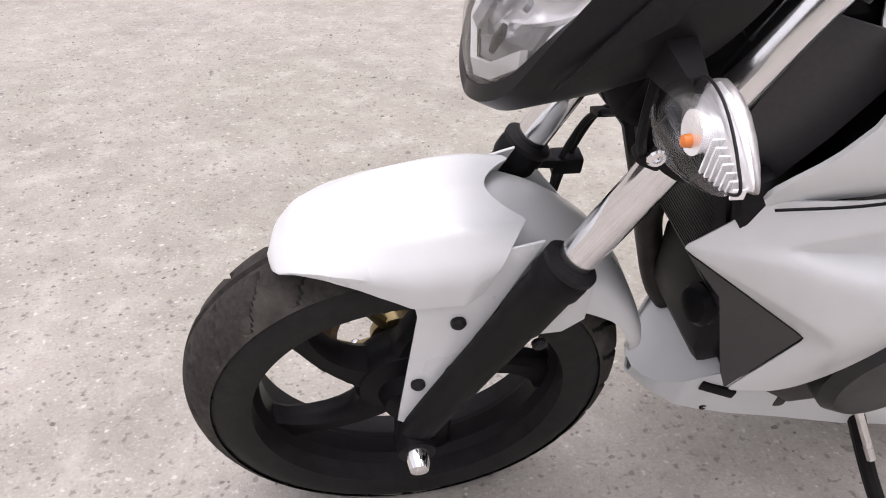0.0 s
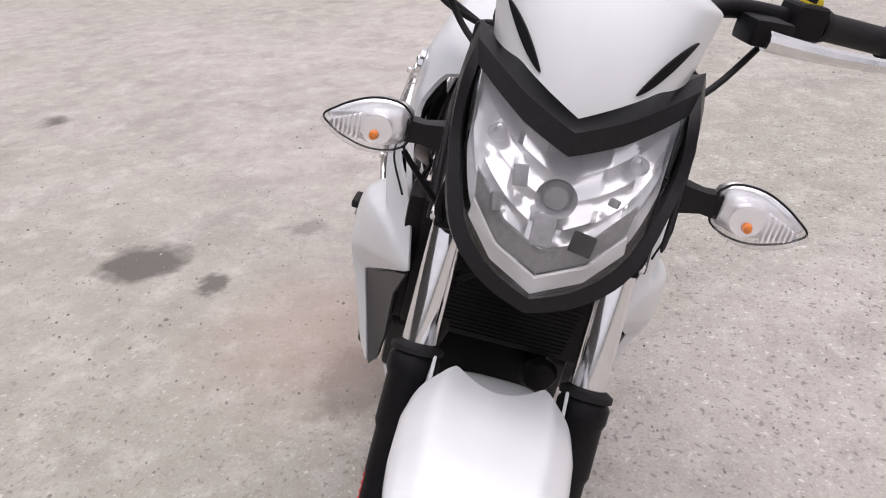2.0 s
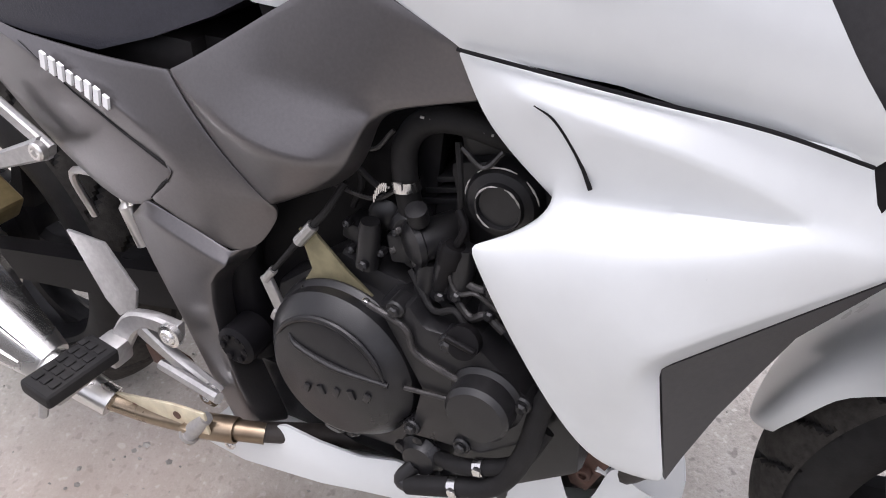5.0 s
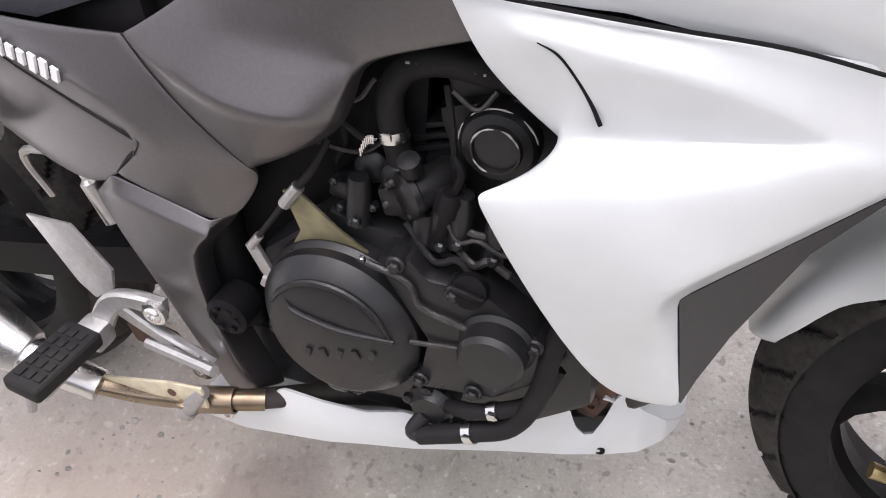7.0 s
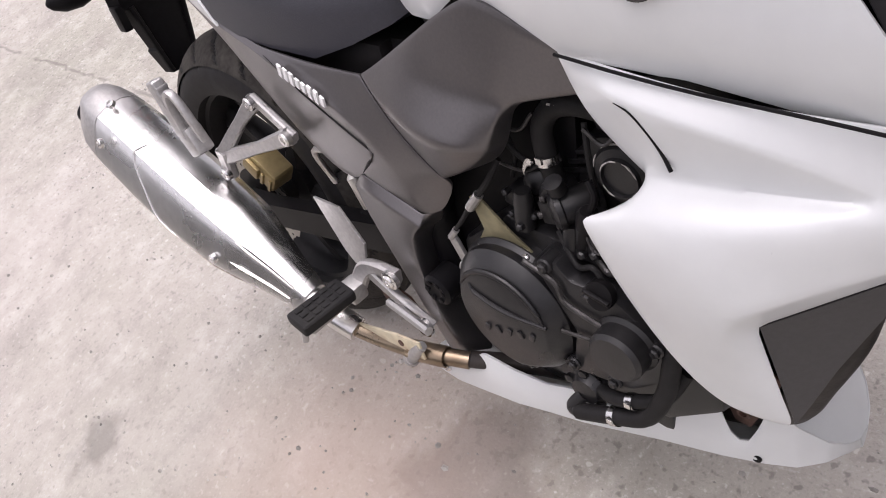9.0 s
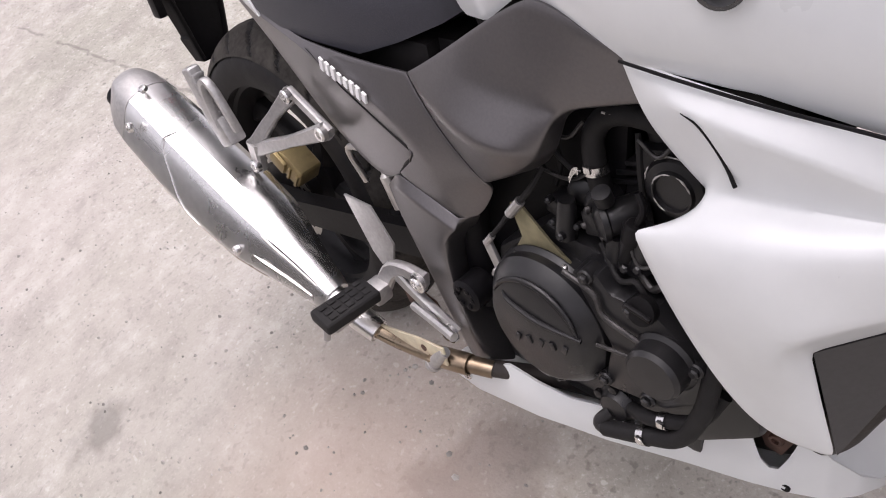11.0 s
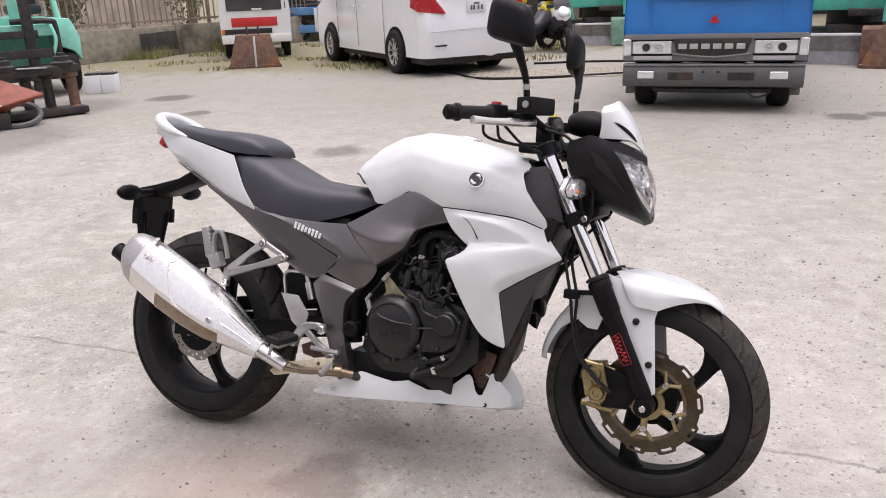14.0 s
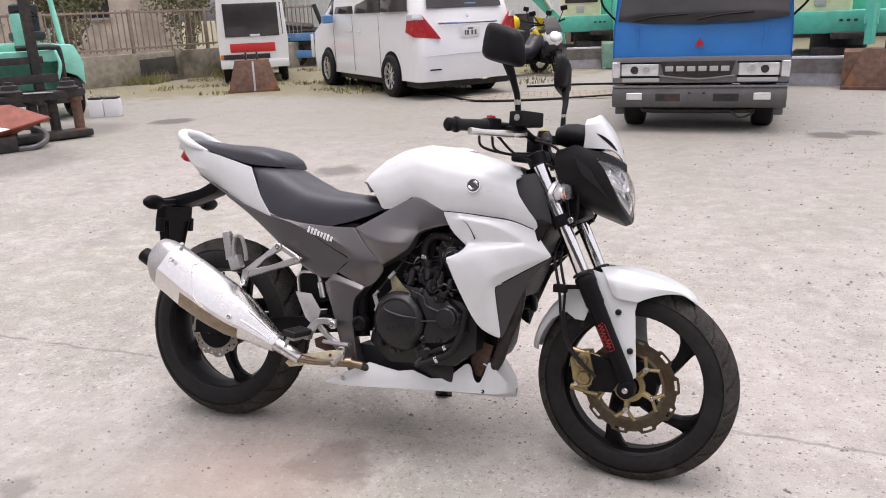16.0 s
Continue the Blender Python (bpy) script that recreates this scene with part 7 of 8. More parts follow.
part("front_axle", box((0, 0.6, 0.30), (1.2, 0.9, 0.20), (0, 0, 0), 0.03), IRON, truck)
part("loose_hose", tube([(0.35, 0.0, 0.24), (0.45, -0.05, 0.17), (0.58, 0.05, 0.20), (0.60, 0.1, 0.28)], 0.012, 8), IRON, truck)
part("load_bed", box((0, 3.3, 1.0), (1.70, 3.2, 0.45), (0, 0, 0), 0.02), BLUEBED, truck)
part("chassis", box((0, 3.0, 0.55), (0.8, 4.6, 0.2), (0, 0, 0), 0.02), IRON, truck)
for s in (-1, 1):
    road_wheel("wheel", truck, (0.66 * s, 3.6, 0.35), 0.35, 0.3, (s, 0, 0), IRON, 6)

# white van, seen from behind
van = thing("van", pose(-4.0, 10.2, 0, 0, 0, 139.7), "parked white passenger van with red tail lamps", "van")
side = [(-1.02, 0.28), (-1.04, 0.60), (-0.97, 0.95), (-0.90, 1.25), (-0.72, 1.80), (-0.55, 1.90), (2.2, 1.88), (2.9, 1.60), (3.45, 1.16), (3.85, 1.00), (3.92, 0.60), (3.88, 0.28)]
body = rings([[(x, y, z) for x, z in side] for y in [0.90 * k for k in (-1, -0.995, -0.98, -0.955, -0.92, -0.88, -0.84, -0.5, 0, 0.5, 0.84, 0.88, 0.92, 0.955, 0.98, 0.995, 1)]])
for v in body.verts:
    f = max(0.0, (abs(v.co.y) - 0.756) / 0.144)
    inset = 0.15 * (1 - math.sqrt(max(0.0, 1 - f * f)))
    v.co.x += inset if v.co.x < 0 else (-inset * 1.6 if v.co.x > 2.6 else 0.0)
    v.co.z -= inset * 0.6 if v.co.z > 1.5 else 0.0
    v.co.x += 0.05 * (v.co.y / 0.9) ** 2 if v.co.x < 0 else 0.0
    v.co.y *= 1 - 0.18 * max(0.0, v.co.z - 1.15)
body = part("body", bevel(body, 0.03, 3, 34), CARWHITE, van, "glossy white body", sharp=50)
part("rear_window", shell([(-0.868, -0.66, 1.36), (-0.868, 0.66, 1.36), (-0.70, 0.60, 1.80), (-0.70, -0.60, 1.80)], [(0, 1, 2, 3)], 0.02, 0, 0.006), WINDOW, body, "tinted rear window")
for x0, x1 in ((-0.62, 0.35), (0.45, 1.55), (1.65, 2.55)):
    part("side_window", shell([(x0, 0.872, 1.33), (x1, 0.872, 1.33), (x1 - (0.15 if x1 > 2 else 0.02), 0.795, 1.78), (x0 + (0.10 if x0 < 0 else 0.02), 0.795, 1.78)], [(0, 1, 2, 3)], 0.02, 0, 0.006), WINDOW, body, "tinted side window")
part("quarter_window", shell([(2.62, 0.872, 1.30), (3.2, 0.85, 1.22), (2.85, 0.80, 1.55), (2.62, 0.795, 1.70)], [(0, 1, 2, 3)], 0.02, 0, 0.004), WINDOW, body)
for s in (-1, 1):
    tl = part("tail_lamp", shell([(-0.86, 0.905 * s, 1.28), (-0.70, 0.915 * s, 1.26), (-0.62, 0.918 * s, 1.02), (-0.90, 0.915 * s, 0.95), (-1.008, 0.50 * s, 0.91), (-0.985, 0.56 * s, 1.00), (-0.945, 0.78 * s, 1.27)], [(0, 1, 2, 3), (0, 3, 4, 5, 6)], 0.03, 0, 0.006), REDPL, van, "red and clear tail lamp")
    part("clear_strip", shell([(-0.872, 0.91 * s, 1.285), (-0.70, 0.922 * s, 1.265), (-0.69, 0.922 * s, 1.19), (-0.89, 0.922 * s, 1.20), (-0.975, 0.77 * s, 1.20), (-0.965, 0.80 * s, 1.28)], [(0, 1, 2, 3), (0, 3, 4, 5)], 0.034, 0, 0.003), LAMPGL, tl)
    road_wheel("wheel", van, (0, 0.86 * s, 0.335), 0.335, 0.20, (0, s, 0), STEEL, 10, "silver alloy wheel")
    road_wheel("wheel", van, (2.95, 0.86 * s, 0.335), 0.335, 0.20, (0, s, 0), STEEL, 10, "silver alloy wheel")
    for x in (0, 2.95):
        part("wheel_arch", lathe([(0.375, -0.1), (0.375, 0.110), (0.33, 0.113), (0.002, 0.113)], (x, 0.79 * s, 0.350), (0, s, 0), 40), BLACK, body)
plt = part("number_plate", box((-0.995, -0.02, 1.0), (0.02, 0.33, 0.165), (0, -4, 0), 0.006), DECAL_W, van, "white number plate with unreadable marks")
for y, z, w, h in ((0.0, 1.045, 0.10, 0.025), (0.09, 0.985, 0.025, 0.07), (0.045, 0.985, 0.03, 0.07), (-0.03, 0.985, 0.03, 0.07), (-0.09, 0.985, 0.03, 0.07)):
    part("plate_bar", box((-1.008, y - 0.02, z), (0.004, w, h), (0, -4, 0), 0.001), BUMPER, plt)
part("chrome_strip", box((-0.965, 0.0, 1.135), (0.03, 1.05, 0.035), (0, 0, 0), 0.008), CHROME, van)
part("rear_reflector", join(box((-1.034, 0.62, 0.46), (0.012, 0.2, 0.02), (0, 0, 0), 0.004)), BLACK, van)
part("bumper_line", tube([(-1.034, -0.8, 0.66), (-1.040, 0, 0.68), (-1.034, 0.8, 0.66)], 0.006, 6), TRIM, van)
part("sticker", box((-0.862, -0.10, 1.40), (0.012, 0.20, 0.05), (0, -20, 0), 0.002), BLUEBED, van)
part("badge", lathe([(0.03, 0), (0.03, 0.012), (0.002, 0.014)], (-0.945, 0.0, 1.24), (-1, 0, 0.1), 16), CHROME, van)
part("door_handle", box((1.3, 0.925, 1.02), (0.2, 0.03, 0.035), (0, 0, 0), 0.01), CARWHITE, van)
part("door_handle", box((1.75, 0.925, 1.02), (0.2, 0.03, 0.035), (0, 0, 0), 0.01), CARWHITE, van)
for x in (0.42, 1.58, 2.55):
    part("door_seam", tube([(x, 0.906, 0.35), (x, 0.906, 1.28)], 0.004, 6), BUMPER, body)
part("door_mirror", box((2.55, 1.02, 1.25), (0.16, 0.2, 0.16), (0, 0, 0), 0.05, 3), BLUEBED, van, "bluish door mirror")
part("underbody", join(box((1.4, 0, 0.27), (4.6, 1.62, 0.20), (0, 0, 0), 0.04), tube([(-0.95, -0.35, 0.28), (-0.6, -0.3, 0.28)], 0.04, 10)), IRON, van)
part("tow_hook", tube([(-0.98, -0.10, 0.30), (-1.0, -0.25, 0.27), (-0.96, -0.42, 0.30)], 0.02, 8), STEEL, van)

# small box van with a red stripe, its back to the yard
kei = thing("box_van", pose(-8.85, 11.85, 0, 0, 0, 35), "old white box van with a red painted stripe", "van")
kb = rings([[(x * k, y, z) for x, z in ((-0.70, 0.32), (0.70, 0.32), (0.72, 0.9), (0.66, 1.85), (0.56, 1.93), (-0.56, 1.93), (-0.66, 1.85), (-0.72, 0.9))] for y, k in ((0.0, 0.985), (0.03, 1.0), (3.1, 1.0))])
kbody = part("body", bevel(kb, 0.03, 3, 30), CARWHITE, kei, "chalky white box body")
part("rear_window", box((0.0, -0.006, 1.29), (1.10, 0.03, 0.66), (0, 0, 0), 0.05, 4), WINDOW, kbody, "large dark rear window")
part("window_sticker", box((0.05, -0.024, 0.985), (0.20, 0.006, 0.035), (0, 0, 0), 0.001), DECAL_W, kbody)
part("pillar_window", shell([(0.60, -0.010, 1.62), (0.665, 0.02, 1.60), (0.70, 0.06, 1.0), (0.62, -0.010, 0.98)], [(0, 1, 2, 3)], 0.012, 0, 0.003), WINDOW, kbody)
part("red_stripe", box((-0.02, -0.006, 0.735), (0.92, 0.018, 0.18), (0, 0, 0), 0.02), DECAL_R, kbody, "hand-painted red stripe")
part("lamp_band", box((-0.18, -0.008, 0.555), (1.00, 0.02, 0.10), (0, 0, 0), 0.008), IRON, kbody, "dark lamp band")
part("indicator", box((-0.66, -0.010, 0.555), (0.06, 0.03, 0.09), (0, 0, 0), 0.006), AMBER, kbody)
part("rear_bumper", box((0, -0.01, 0.40), (1.40, 0.06, 0.16), (0, 0, 0), 0.02), CARWHITE, kbody)
for s in (-1, 1):
    for y in (0.55, 2.5):
        road_wheel("wheel", kei, (0.60 * s, y, 0.26), 0.26, 0.15, (s, 0, 0), IRON, 6)
part("side_window", box((0.712, 1.6, 1.35), (0.02, 2.4, 0.5), (0, 4, 0), 0.02), WINDOW, kbody)


# digger buckets
def bucket(name, m, w, h, material, label):
    e = thing(name, m, label, "bucket")
    part("shell", shell([(-w * 0.55, 0, 0), (w * 0.55, 0, 0), (w * 0.36, 0.12, h), (-w * 0.36, 0.12, h), (-w * 0.50, w * 0.6, 0.02), (w * 0.50, w * 0.6, 0.02), (w * 0.36, w * 0.45, h), (-w * 0.36, w * 0.45, h)],
                        [(0, 1, 2, 3), (1, 5, 6, 2), (4, 0, 3, 7), (3, 2, 6, 7)], 0.02, 0, 0.006), material, e)
    part("rib", box((0.02, 0.05, h * 0.5), (0.035, 0.03, h * 0.95), (-14, 0, 0), 0.006), TRIM, e, "worn pale rib")
    part("ear", box((-w * 0.12, 0.28, h + 0.06), (0.03, 0.2, 0.16), (0, 0, 0), 0.02), IRON, e)
    part("ear", box((w * 0.12, 0.28, h + 0.06), (0.03, 0.2, 0.16), (0, 0, 0), 0.02), IRON, e)
    part("cutting_edge", box((0, -0.01, 0.025), (w * 1.12, 0.03, 0.05), (0, 0, 0), 0.004), RUSTY, e)
    return e


bucket("digger_bucket", pose(-7.75, 10.15, 0, 0, 0, 32), 0.85, 0.58, RUSTY, "rusty brown digger bucket standing on the grass")


# excavators
def excavator(m, label, blade_w=0.95, bucket_paint=OLDTEAL):
    """A mini digger: tracks, blade, slewing body with a cab, boom, arm and bucket."""
    e = thing("excavator", m, label, "excavator", "diggers along the yard's far edge")
    for s in (-1, 1):
        loop = [(y, z) for y, z in ((0.05, 0.12), (0.0, 0.26), (0.10, 0.40), (0.30, 0.44), (1.50, 0.44), (1.70, 0.40), (1.80, 0.26), (1.72, 0.10), (1.5, 0.0), (0.3, 0.0))]
        tr = part("track", bevel(rings([[(x, y, z) for y, z in loop] for x in (0.36 * s, 0.66 * s)]), 0.03, 3, 20), IRON, e, "grey rubber crawler track")
        for k in range(5):
            part("roller", lathe([(0.09, 0), (0.09, 0.03), (0.03, 0.04)], (0.66 * s, 0.3 + 0.3 * k, 0.16), (s, 0, 0), 14), WORNSTEEL, tr)
    bl = part("dozer_blade", shell([(-blade_w, -0.34, 0.0), (blade_w, -0.34, 0.0), (blade_w, -0.26, 0.18), (blade_w, -0.34, 0.42), (-blade_w, -0.34, 0.42), (-blade_w, -0.26, 0.18)], [(0, 1, 2, 5), (5, 2, 3, 4)], 0.03, 0, 0.006), WORNSTEEL, e, "worn grey dozer blade")
    part("blade_edge", box((0, -0.34, 0.425), (blade_w * 2, 0.05, 0.04), (0, 0, 0), 0.008), SHEET, bl)
    for s in (-1, 1):
        part("blade_arm", tube([(0.25 * s, -0.26, 0.22), (0.25 * s, 0.5, 0.32)], 0.05, 8), IRON, bl)
    part("undercarriage", box((0, 0.9, 0.36), (0.74, 1.5, 0.36), (0, 0, 0), 0.04), IRON, e, "black oily undercarriage")
    part("slew_ring", lathe([(0.42, 0.44), (0.42, 0.72), (0.36, 0.74)], (0, 0.9, 0), (0, 0, 1), 30), IRON, e)
    body_ = part("upper_body", solid([(-0.75, 0.74), (0.75, 0.74), (0.75, 1.02), (0.68, 1.08), (-0.68, 1.08), (-0.75, 1.02)], 0.20, 1.75, 0.03), TEAL, e, "teal slewing body")
    part("engine_hood", box((0.28, 1.35, 1.28), (0.85, 0.75, 0.5), (0, 0, 0), 0.06, 3), TEAL, body_)
    cab_ = part("cab_shell", box((-0.28, 0.85, 1.65), (0.85, 1.05, 1.22), (0, 0, 0), 0.05, 3), CREAM, e, "cream cab")
    part("cab_glass", box((-0.28, 0.315, 1.75), (0.70, 0.03, 0.80), (0, 0, 0), 0.03), WINDOW, cab_)
    part("cab_mark", box((-0.30, 0.305, 1.22), (0.16, 0.02, 0.14), (0, 0, 0), 0.03), TRIM, cab_)
    for i in range(3):
        part("slot", box((0.02 + 0.10 * i, 0.19, 0.94), (0.05, 0.02, 0.035), (0, 0, 0), 0.006), IRON, body_)
    part("step_plate", box((0.15, 0.05, 0.72), (0.5, 0.35, 0.10), (0, 0, 0), 0.02), IRON, body_)
    boom = part("boom", bevel(rings([[(x + 0.42, y, z) for x, z in ((-0.09, dz - h), (0.09, dz - h), (0.09, dz + h), (-0.09, dz + h))] for y, dz, h in ((0.2, 0.85, 0.14), (-0.10, 1.5, 0.17), (-0.15, 2.2, 0.15))]), 0.02, 2, 30), TEAL, e, "teal boom")
    part("dipper_arm", join(tube([(0.42, -0.18, 2.2), (0.42, -0.55, 1.4), (0.42, -0.62, 0.62)], [0.10, 0.085, 0.07], 6), tube([(0.36, -0.45, 2.1), (0.36, -0.62, 0.9)], 0.035, 8), tube([(0.48, -0.45, 2.1), (0.48, -0.62, 0.9)], 0.03, 8)), TEAL, e, "teal dipper arm")
    bk = part("bucket", shell([(0.12, -0.75, 0.02), (0.72, -0.75, 0.02), (0.72, -0.70, 0.52), (0.12, -0.70, 0.52), (0.12, -0.38, 0.08), (0.72, -0.38, 0.08), (0.72, -0.45, 0.56), (0.12, -0.45, 0.56)], [(0, 1, 2, 3), (1, 5, 6, 2), (4, 0, 3, 7), (3, 2, 6, 7), (4, 5, 6, 7)], 0.02, 0, 0.01), bucket_paint, e, "scraped digging bucket")
    for k in range(4):
        part("tooth", box((0.17 + 0.165 * k, -0.76, 0.03), (0.05, 0.12, 0.04), (0, 0, 0), 0.008), WORNSTEEL, bk)
    return e


excavator(pose(-2.35, 15.1, 0, 0, 0, 14), "teal and cream mini digger with its bucket on the ground", 0.6)
excavator(pose(2.05, 11.35, 0, 0, 0, -6), "teal and cream mini digger behind a worn blade", bucket_paint=RUSTY)
excavator(pose(5.2, 14.0, 0, 0, 0, -20), "teal and cream mini digger at the back of the yard")
bk = bucket("digger_bucket", pose(2.72, 10.42, 0, 0, 0, -10), 1.15, 0.56, RUSTY, "wide brown digger bucket with a scraped edge")
arm = thing("crane_arm", pose(-4.2, 18.0, 0, 0, 0, 10), "blue-green folded machine arm", "machine")
part("arm_beam", bevel(rings([[Vector((x, 0, z)) + Vector((a * 0.10, b * 0.12, a * 0.04)) for a, b in ((-1, -1), (1, -1), (1, 1), (-1, 1))] for x, z in ((-0.9, 2.6), (-0.2, 1.5), (0.35, 0.95), (0.45, 0.3))]), 0.02, 2, 30), TEAL, arm)
part("arm_cylinder", tube([(-0.6, -0.15, 2.5), (0.2, -0.15, 1.2)], 0.05, 8), STEEL, arm)
part("arm_foot", box((0.4, 0, 0.16), (0.7, 0.7, 0.32), (0, 0, 0), 0.04), IRON, arm)


# two-wheelers parked beyond the van
def parked_bike(m, paint, label, screen):
    e = thing("parked_scooter", m, label, "motorcycle", "two-wheelers behind the van")
    for y in (-0.62, 0.62):
        r = part("wheel", lathe([(0.03, -0.05), (0.12, -0.04), (0.16, -0.04), (0.16, 0.04), (0.12, 0.04), (0.03, 0.05)], (0, y, 0.26), (1, 0, 0), 30), STEEL, e)
        part("tyre", lathe([(0.155, -0.05), (0.22, -0.06), (0.25, -0.045), (0.26, 0), (0.25, 0.045), (0.22, 0.06), (0.155, 0.05)], (0, y, 0.26), (1, 0, 0), 32, closed=True), RUBBER, r)
    part("body", rings([[(w * math.cos(a), y, z + h * math.sin(a)) for a in np.arange(14) * math.pi / 7] for y, z, w, h in ((-0.75, 0.62, 0.05, 0.06), (-0.62, 0.66, 0.17, 0.20), (-0.45, 0.62, 0.20, 0.26), (-0.25, 0.42, 0.17, 0.18), (0.1, 0.42, 0.16, 0.14), (0.4, 0.6, 0.17, 0.2), (0.7, 0.72, 0.12, 0.12), (0.85, 0.76, 0.03, 0.03))]), VINYL, e, sharp=60)
    part("front_cowl", rings([[(w * math.cos(a), y, z + h * math.sin(a)) for a in np.arange(14) * math.pi / 7] for y, z, w, h in ((-0.78, 0.64, 0.03, 0.04), (-0.66, 0.70, 0.15, 0.15), (-0.52, 0.74, 0.19, 0.18), (-0.40, 0.76, 0.10, 0.10))]), paint, e, sharp=60)
    part("tail_cowl", rings([[(w * math.cos(a), y, z + h * math.sin(a)) for a in np.arange(14) * math.pi / 7] for y, z, w, h in ((0.30, 0.70, 0.14, 0.07), (0.50, 0.76, 0.18, 0.12), (0.74, 0.82, 0.13, 0.09), (0.92, 0.87, 0.03, 0.03))]), paint, e, sharp=60)
    part("front_lamp", rings([[(w * math.cos(a), y, z + h * math.sin(a)) for a in np.arange(12) * math.pi / 6] for y, z, w, h in ((-0.80, 0.70, 0.02, 0.02), (-0.76, 0.72, 0.10, 0.07), (-0.66, 0.75, 0.12, 0.09))]), LAMPGL, e, sharp=60)
    part("screen", shell([(-0.16, -0.66, 0.82), (0.16, -0.66, 0.82), (0.13, -0.48, 1.12), (-0.13, -0.48, 1.12)], [(0, 1, 2, 3)], 0.008, 0, 0.003), screen, e)
    part("handlebar", tube([(-0.34, -0.30, 1.02), (-0.12, -0.42, 1.0), (0.12, -0.42, 1.0), (0.34, -0.30, 1.02)], 0.018, 8), BLACK, e)
    part("seat", box((0, 0.35, 0.84), (0.28, 0.75, 0.12), (0, 0, 0), 0.05, 3), VINYL, e)
    part("fork", join(tube([(-0.1, -0.48, 0.8), (-0.1, -0.62, 0.28)], 0.022, 8), tube([(0.1, -0.48, 0.8), (0.1, -0.62, 0.28)], 0.022, 8)), BLACK, e)
    part("under_body", box((0, 0.0, 0.34), (0.28, 0.9, 0.22), (0, 0, 0), 0.05), BLACK, e)
    for s in (-1, 1):
        part("mirror", join(tube([(0.2 * s, -0.40, 1.02), (0.30 * s, -0.42, 1.2)], 0.01, 6), box((0.32 * s, -0.42, 1.24), (0.14, 0.03, 0.09), (0, 0, 0), 0.02)), BLACK, e)
    return e


parked_bike(pose(-2.95, 13.6, 0, 0, -8, 30), CARWHITE, "white and black scooter on its stand", WINDOW)
parked_bike(pose(-3.55, 13.2, 0, 0, -8, 150), YELLOW, "yellow and black motorcycle seen from behind", YELLOW)
helm = thing("helmet", pose(-3.72, 13.55, 1.02), "yellow helmet resting on the parked motorcycle", "helmet")
part("helmet_shell", lathe([(0.10, -0.14), (0.135, -0.08), (0.145, 0.0), (0.125, 0.08), (0.07, 0.13), (0.002, 0.145)], (0, 0, 0), (0, 0, 1), 24), YELLOW, helm, sharp=60)

# forklift with the iron rack in front of it
fl = thing("forklift", pose(-8.45, 6.55, 0, 0, 0, 60), "mint-green forklift truck with a dark mast", "forklift")
part("counterweight", solid([(-1.1, 0.35), (0.18, 0.35), (0.30, 0.50), (0.32, 0.85), (0.24, 1.06), (-0.05, 1.10), (-1.1, 1.10)], 0.75, 2.1, 0.05), MINT, fl, "mint-green body")
part("fender", solid([(0.02, 0.72), (0.10, 0.66), (0.24, 0.60), (0.34, 0.46), (0.36, 0.80), (0.26, 1.06), (0.0, 1.08)], 0.30, 0.80, 0.03), MINT, fl)
part("floor_plate", box((-0.5, 0.45, 0.92), (1.1, 0.5, 0.16), (0, 0, 0), 0.02), MINT, fl)
part("dash_panel", box((-0.40, 0.42, 1.25), (0.20, 0.10, 0.55), (0, 0, 0), 0.03), MINT, fl)
for x in (-0.36, -0.95):
    part("mast_rail", box((x, 0.05, 1.25), (0.13, 0.12, 2.3), (0, 0, 0), 0.015), IRON, fl, "dark steel mast rail")
part("mast_crossbar", join(box((-0.65, 0.05, 0.88), (0.8, 0.08, 0.10), (0, 0, 0), 0.01), box((-0.65, 0.0, 0.62), (1.1, 0.08, 0.12), (0, 0, 0), 0.01), box((-0.5, 0.10, 0.35), (1.0, 0.3, 0.2), (0, 0, 0), 0.02)), IRON, fl)
part("guard_post", join(tube([(0.16, 0.55, 1.05), (0.10, 0.75, 2.2)], 0.04, 8), tube([(-0.02, 1.9, 1.05), (-0.02, 1.7, 2.2)], 0.04, 8), tube([(-0.75, 0.5, 1.05), (-0.72, 0.6, 2.2)], 0.045, 8), box((-0.3, 1.2, 2.22), (1.0, 1.4, 0.06), (0, 0, 0), 0.02)), MINT, fl, "mint-green overhead guard")
part("steering_wheel", join(lathe([(0.17, -0.014), (0.184, 0), (0.17, 0.014), (0.156, 0)], (-0.28, 0.55, 1.48), (0, -0.5, 0.86), 32, closed=True), tube([(-0.28, 0.55, 1.48), (-0.28, 0.42, 1.1)], 0.025, 8), tube([(-0.45, 0.55, 1.48), (-0.11, 0.55, 1.48)], 0.012, 6)), BLACK, fl)
part("seat", join(box((-0.20, 1.05, 1.20), (0.45, 0.45, 0.14), (0, 0, 0), 0.05), box((-0.15, 1.28, 1.45), (0.40, 0.12, 0.45), (8, 0, 0), 0.05)), VINYL, fl)
part("lever", tube([(-0.02, 0.45, 1.08), (-0.02, 0.42, 1.30)], [0.012, 0.016], 8), TRIM, fl)
road_wheel("wheel", fl, (0.18, 0.55, 0.33), 0.33, 0.20, (1, 0, 0), IRON, 6)
road_wheel("wheel", fl, (-1.0, 0.55, 0.33), 0.33, 0.20, (-1, 0, 0), IRON, 6)
part("hydraulic_hose", tube([(-0.08, 0.0, 1.0), (-0.05, -0.05, 0.8), (-0.10, 0.0, 0.6)], 0.025, 8), MINT, fl)
part("mast_guard", tube([(0.02, 0.20, 0.40), (0.02, 0.18, 0.95), (-0.06, 0.18, 1.04), (-0.55, 0.18, 1.05)], 0.04, 8), IRON, fl)

